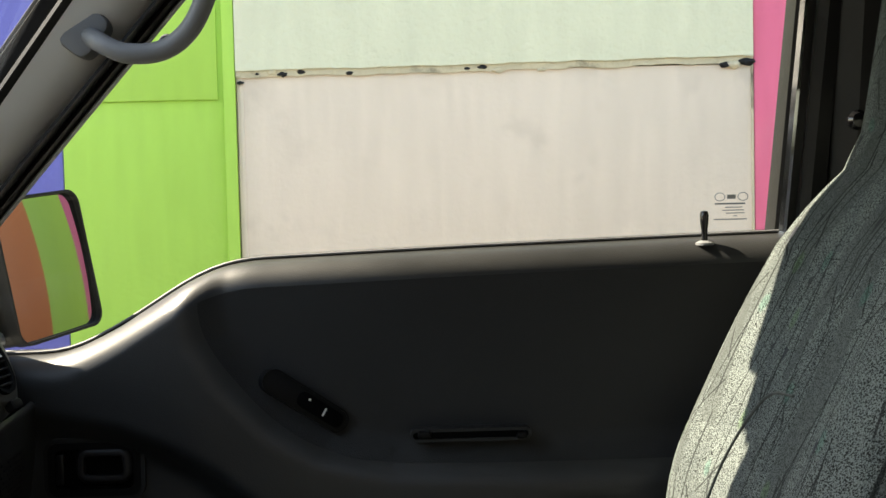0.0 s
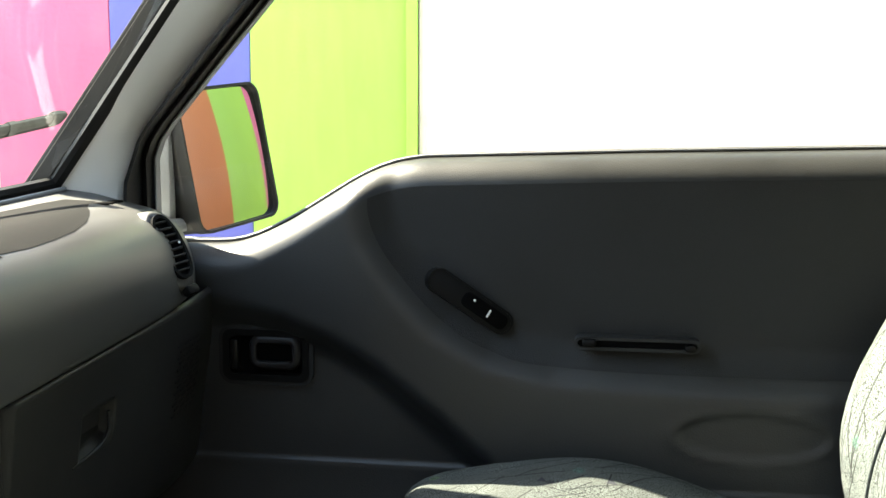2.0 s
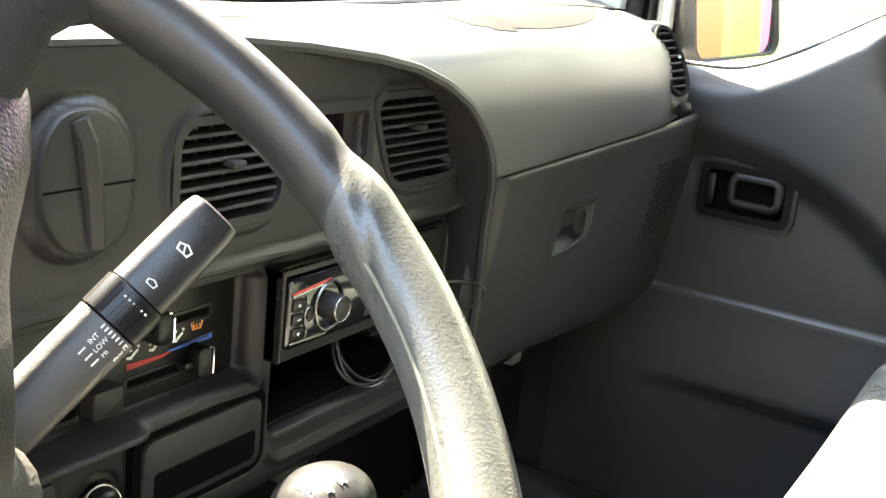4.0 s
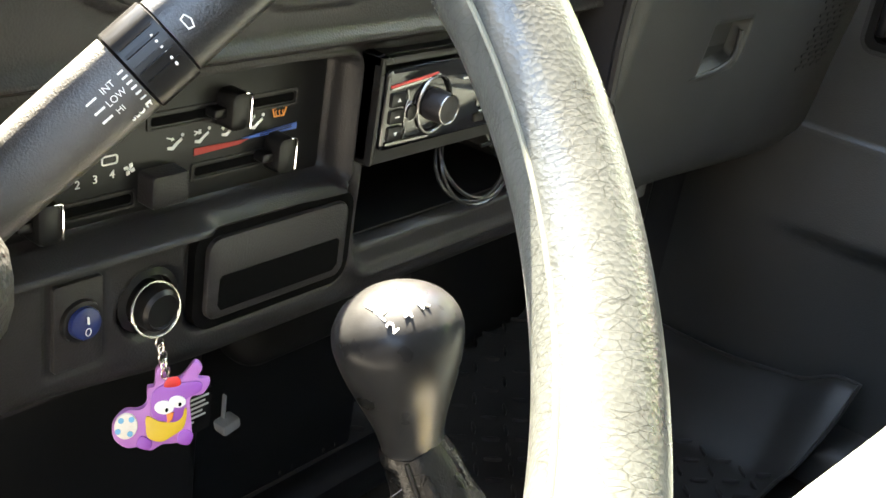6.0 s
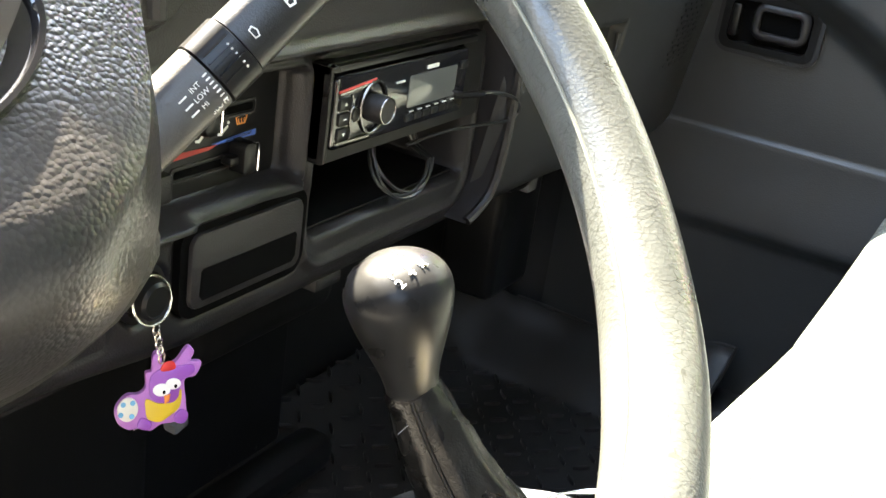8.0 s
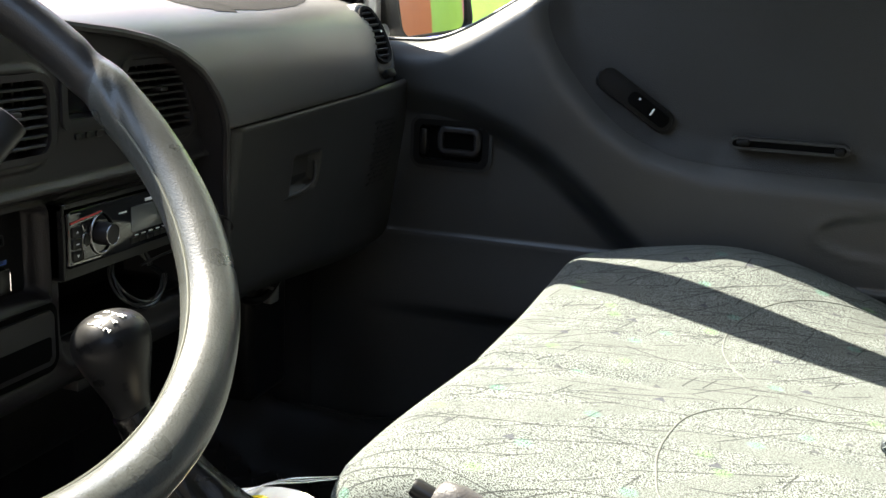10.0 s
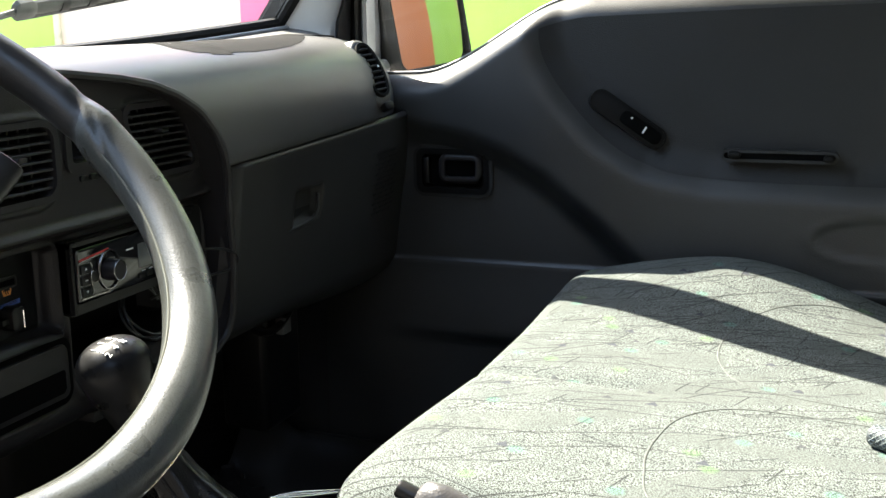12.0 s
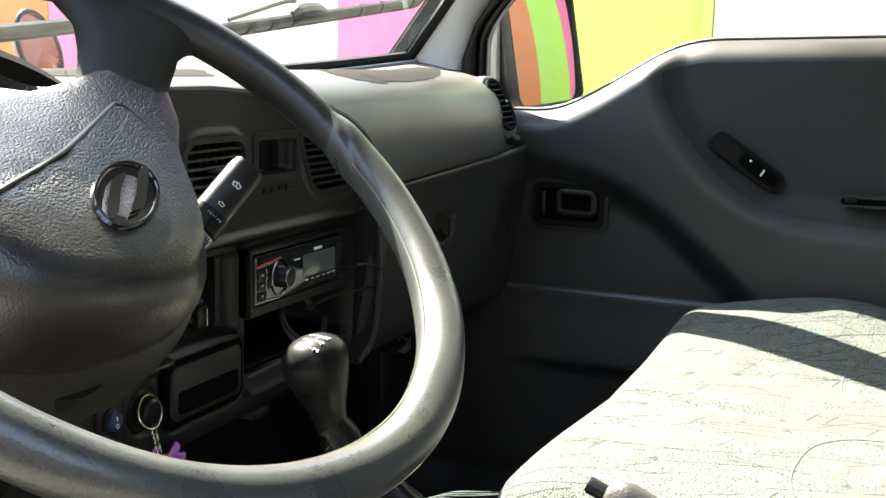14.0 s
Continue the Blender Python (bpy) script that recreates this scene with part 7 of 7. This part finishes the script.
sleeve = part("sleeve", tube([sleeve_point(d) for d in (0.0, 0.0015, 0.005, 0.030, 0.050, 0.053)], [0.0085, 0.0098, 0.0102, 0.0102, 0.0100, 0.0090], 24), M_WEB, buckle, "braided grey cable sleeve")
strands = []
for turn in (1, -1):
    for k in range(12):
        line = []
        for i in range(25):
            d = 0.003 + 0.047 * i / 24
            a = 2 * math.pi * k / 12 + turn * d * 85
            c = Vector(sleeve_point(d))
            side_ = Vector((-B_DIR.y, B_DIR.x, 0.0))
            line.append(tuple(c + 0.0102 * (math.cos(a) * side_ + math.sin(a) * Vector((0, 0, 1)))))
        strands.append(tube(line, 0.0005, 4))
part("braid", join(*strands), M_STRAND, sleeve, "crossing grey strands")
part("sleeve_cap", tube([sleeve_point(0.053), sleeve_point(0.058)], 0.0108, 20), M_BLACK, buckle)
part("anchor_rod", tube([sleeve_point(d, 0.0095) for d in (0.058, 0.075, 0.10)], 0.006, 12), M_STEEL, buckle)
b_at = Vector((0.186, 0.864, 0.0)) + B_DIR * 0.038
B_POSE = Matrix.Translation((b_at.x, b_at.y, cushion_top(b_at.x, b_at.y) + 0.0125)) @ Matrix.Rotation(B_TURN, 4, 'Z')
part("buckle_case", moved(box(-0.038, 0.038, -0.012, 0.012, -0.011, 0.009, 0.004), B_POSE), M_BLACK, buckle)
part("release_button", moved(join(box(-0.036, 0.036, -0.0128, -0.0112, -0.004, 0.010, 0.0006), box(-0.0385, -0.030, -0.0128, 0.010, -0.004, 0.013, 0.001), box(-0.034, 0.036, -0.0128, -0.004, 0.009, 0.012, 0.001)), B_POSE), M_RED, buckle, "red release button")

# ---- floor mat with a tread pattern ----
mat_ = thing("floor_mat", (-0.5, 1.05, 0.55), "black rubber floor mat with a raised tread pattern", "mat")


def mat_z(x, y):
    z = 0.552 + 0.05 * smooth01((-0.74 - x) / 0.1) + 0.003 * math.sin((x + 0.84) * 15) * math.sin((y - 0.66) * 9.5)
    return z + 0.085 * smooth01((y - 1.315) / 0.10) * (1 + 0.25 * smooth01((x + 0.62) / 0.2)) + 0.020 * smooth01((x + 0.475) / 0.05)


def mat_xy(u, v):
    y = lerp(0.66, 1.418, v)
    return lerp(-0.84, -0.432 + 0.03 * smooth01((y - 1.30) / 0.1) - 0.02 * smooth01((1.1 - y) / 0.3), u), y


mv, mf = grid(60, 80, lambda u, v: (*mat_xy(u, v), mat_z(*mat_xy(u, v))))
sheet("mat_sheet", mv, mf, M_MAT, mat_)
rim_xy = [mat_xy(0.25 + 0.75 * k / 30, 1.0) for k in range(31)] + [mat_xy(1.0, 1.0 - k / 40) for k in range(1, 41)]
part("mat_edge", tube([(x, y, mat_z(x, y) + 0.001) for x, y in rim_xy], 0.0028, 8), M_MAT, mat_)
treads = []
for i in range(15):
    for j in range(20):
        x, y = -0.835 + 0.0275 * i, 0.70 + 0.0325 * j
        treads.append(slab([(0.0115 * math.cos(a), 0.0026 * math.sin(a)) for a in [2 * math.pi * k / 10 for k in range(10)]], Matrix.Translation((x, y, mat_z(x, y) + 0.001)) @ spin(45 if (i + j) % 2 else -45), -0.002, 0.0036, 0.0014))
tread = part("tread_pattern", join(*treads), M_MAT, mat_)
tagged(tread, kind="stuff")
under = thing("wiring_box", (-0.70, 1.22, 0.80), "dark connector box and wiring under the dash", "wiring")
part("housing", join(box(-0.74, -0.66, 1.16, 1.27, 0.74, 0.92, 0.012, 3), tube(spline([(-0.67, 1.10, 0.93), (-0.655, 1.15, 0.90), (-0.65, 1.20, 0.905), (-0.66, 1.26, 0.93)], 6), 0.006, 8)), M_BLACK, under)
part("connector", box(-0.66, -0.645, 1.19, 1.215, 0.885, 0.91, 0.003), M_GREYTRIM, under)

# ---- windscreen wipers ----
def wiper(p_arm, p_joint, p_tip, bridge):
    w = thing("windscreen_wiper", p_arm[0], "weathered grey-black windscreen wiper parked on the glass", "wiper", "windscreen wipers")
    if len(p_arm) > 1:
        part("arm", tube(spline(p_arm + [p_joint], 5), 0.0055, 8, flat=0.6), M_WIPER, w)
    j, t = Vector(p_joint), Vector(p_tip)
    way = (t - j).normalized()
    up = Vector((0.60, 0.0, 0.80))
    up = (up - way * up.dot(way)).normalized()
    out_ = way.cross(up)

    def bar(stations):
        """Flat bar along the blade: stations of (share of the length, half height, half depth, lift)."""
        return loft([[tuple(j.lerp(t, f) + up * (lift + a * h) + out_ * (c * d)) for a, c in ((1, 0.5), (0.5, 1), (-0.5, 1), (-1, 0.5), (-1, -0.5), (-0.5, -1), (0.5, -1), (1, -0.5))] for f, h, d, lift in stations])
    part("blade", bar(((0.0, 0.0075, 0.004, 0.0), (0.05, 0.0095, 0.005, 0.001), (0.5, 0.0085, 0.005, 0.0), (0.93, 0.0075, 0.004, 0.0), (1.0, 0.006, 0.004, 0.0))), M_WIPER, w)
    part("end_cap", bar(((-0.012, 0.010, 0.006, 0.0), (-0.004, 0.0135, 0.008, 0.001), (0.036, 0.0135, 0.008, 0.001), (0.05, 0.0095, 0.006, 0.0))), M_WIPER, w)
    part("tip_cap", bar(((0.955, 0.0085, 0.005, 0.0), (0.96, 0.0105, 0.006, 0.0), (0.99, 0.0095, 0.006, 0.0), (1.01, 0.0035, 0.004, 0.004))), M_WIPER, w)
    part("rubber", bar(((0.02, 0.0035, 0.002, -0.012), (0.985, 0.003, 0.002, -0.010))), M_RUBBER, w)
    for f in (0.13, 0.22, 0.31, 0.40, 0.70, 0.80):
        part("claw", bar(((f, 0.0100, 0.0060, -0.001), (f + 0.025, 0.0100, 0.0060, -0.001))), M_RUBBER if f < 0.6 else M_WIPER, w)
    if bridge:
        part("bridge", tube(spline(bridge, 6), [0.0032] * (6 * (len(bridge) - 1) + 1), 8), M_WIPER, w)
        part("clip", bar(((0.395, 0.004, 0.006, 0.010), (0.41, 0.0095, 0.008, 0.013), (0.44, 0.0095, 0.008, 0.016), (0.50, 0.0085, 0.008, 0.014), (0.535, 0.004, 0.006, 0.009))), M_WIPER, w)


M_WIPER = material("weathered_wiper", (0.022, 0.025, 0.023), 0.6, spec=0.22, vary=0.4, vary_scale=40)
wiper([(-0.905, 0.70, 1.275), (-0.878, 0.835, 1.328)], (-0.850, 0.928, 1.356), (-0.720, 1.379, 1.426), [(-0.828, 0.992, 1.379), (-0.806, 1.045, 1.397), (-0.795, 1.082, 1.408), (-0.790, 1.105, 1.411)])
wiper([(-0.89, 0.30, 1.31)], (-0.90, 0.42, 1.325), (-0.842, 0.898, 1.383), None)

# ---- front mirror ahead of the screen ----
cow = thing("front_mirror", (-1.02, 0.86, 1.1), "small dark convex mirror on a rod ahead of the windscreen", "mirror")
fm = Matrix.Translation((-1.0, 0.818, 1.333)) @ Matrix.Rotation(radians(18), 4, 'X') @ Matrix.Rotation(radians(80), 4, 'Y')
part("mirror_shell", lathe([(0.0, -0.026), (0.022, -0.022), (0.032, -0.008), (0.034, 0.0), (0.032, 0.002), (0, 0.006)], 30, fm @ Matrix.Diagonal((1.45, 0.95, 1, 1))), material("reddish_shell", (0.085, 0.017, 0.010), 0.3, coat=0.2), cow, "reddish rounded shell")
part("shell_rim", tube([tuple(fm @ Vector((0.0495 * math.cos(a), 0.0325 * math.sin(a), 0.001))) for a in [2 * math.pi * k / 40 for k in range(40)]], 0.0035, 8, True), M_BLACK, cow)
part("rod", tube([(-1.01, 0.825, 1.31), (-1.03, 0.87, 1.22), (-1.04, 0.90, 1.08)], 0.007, 8), M_BLACK, cow)
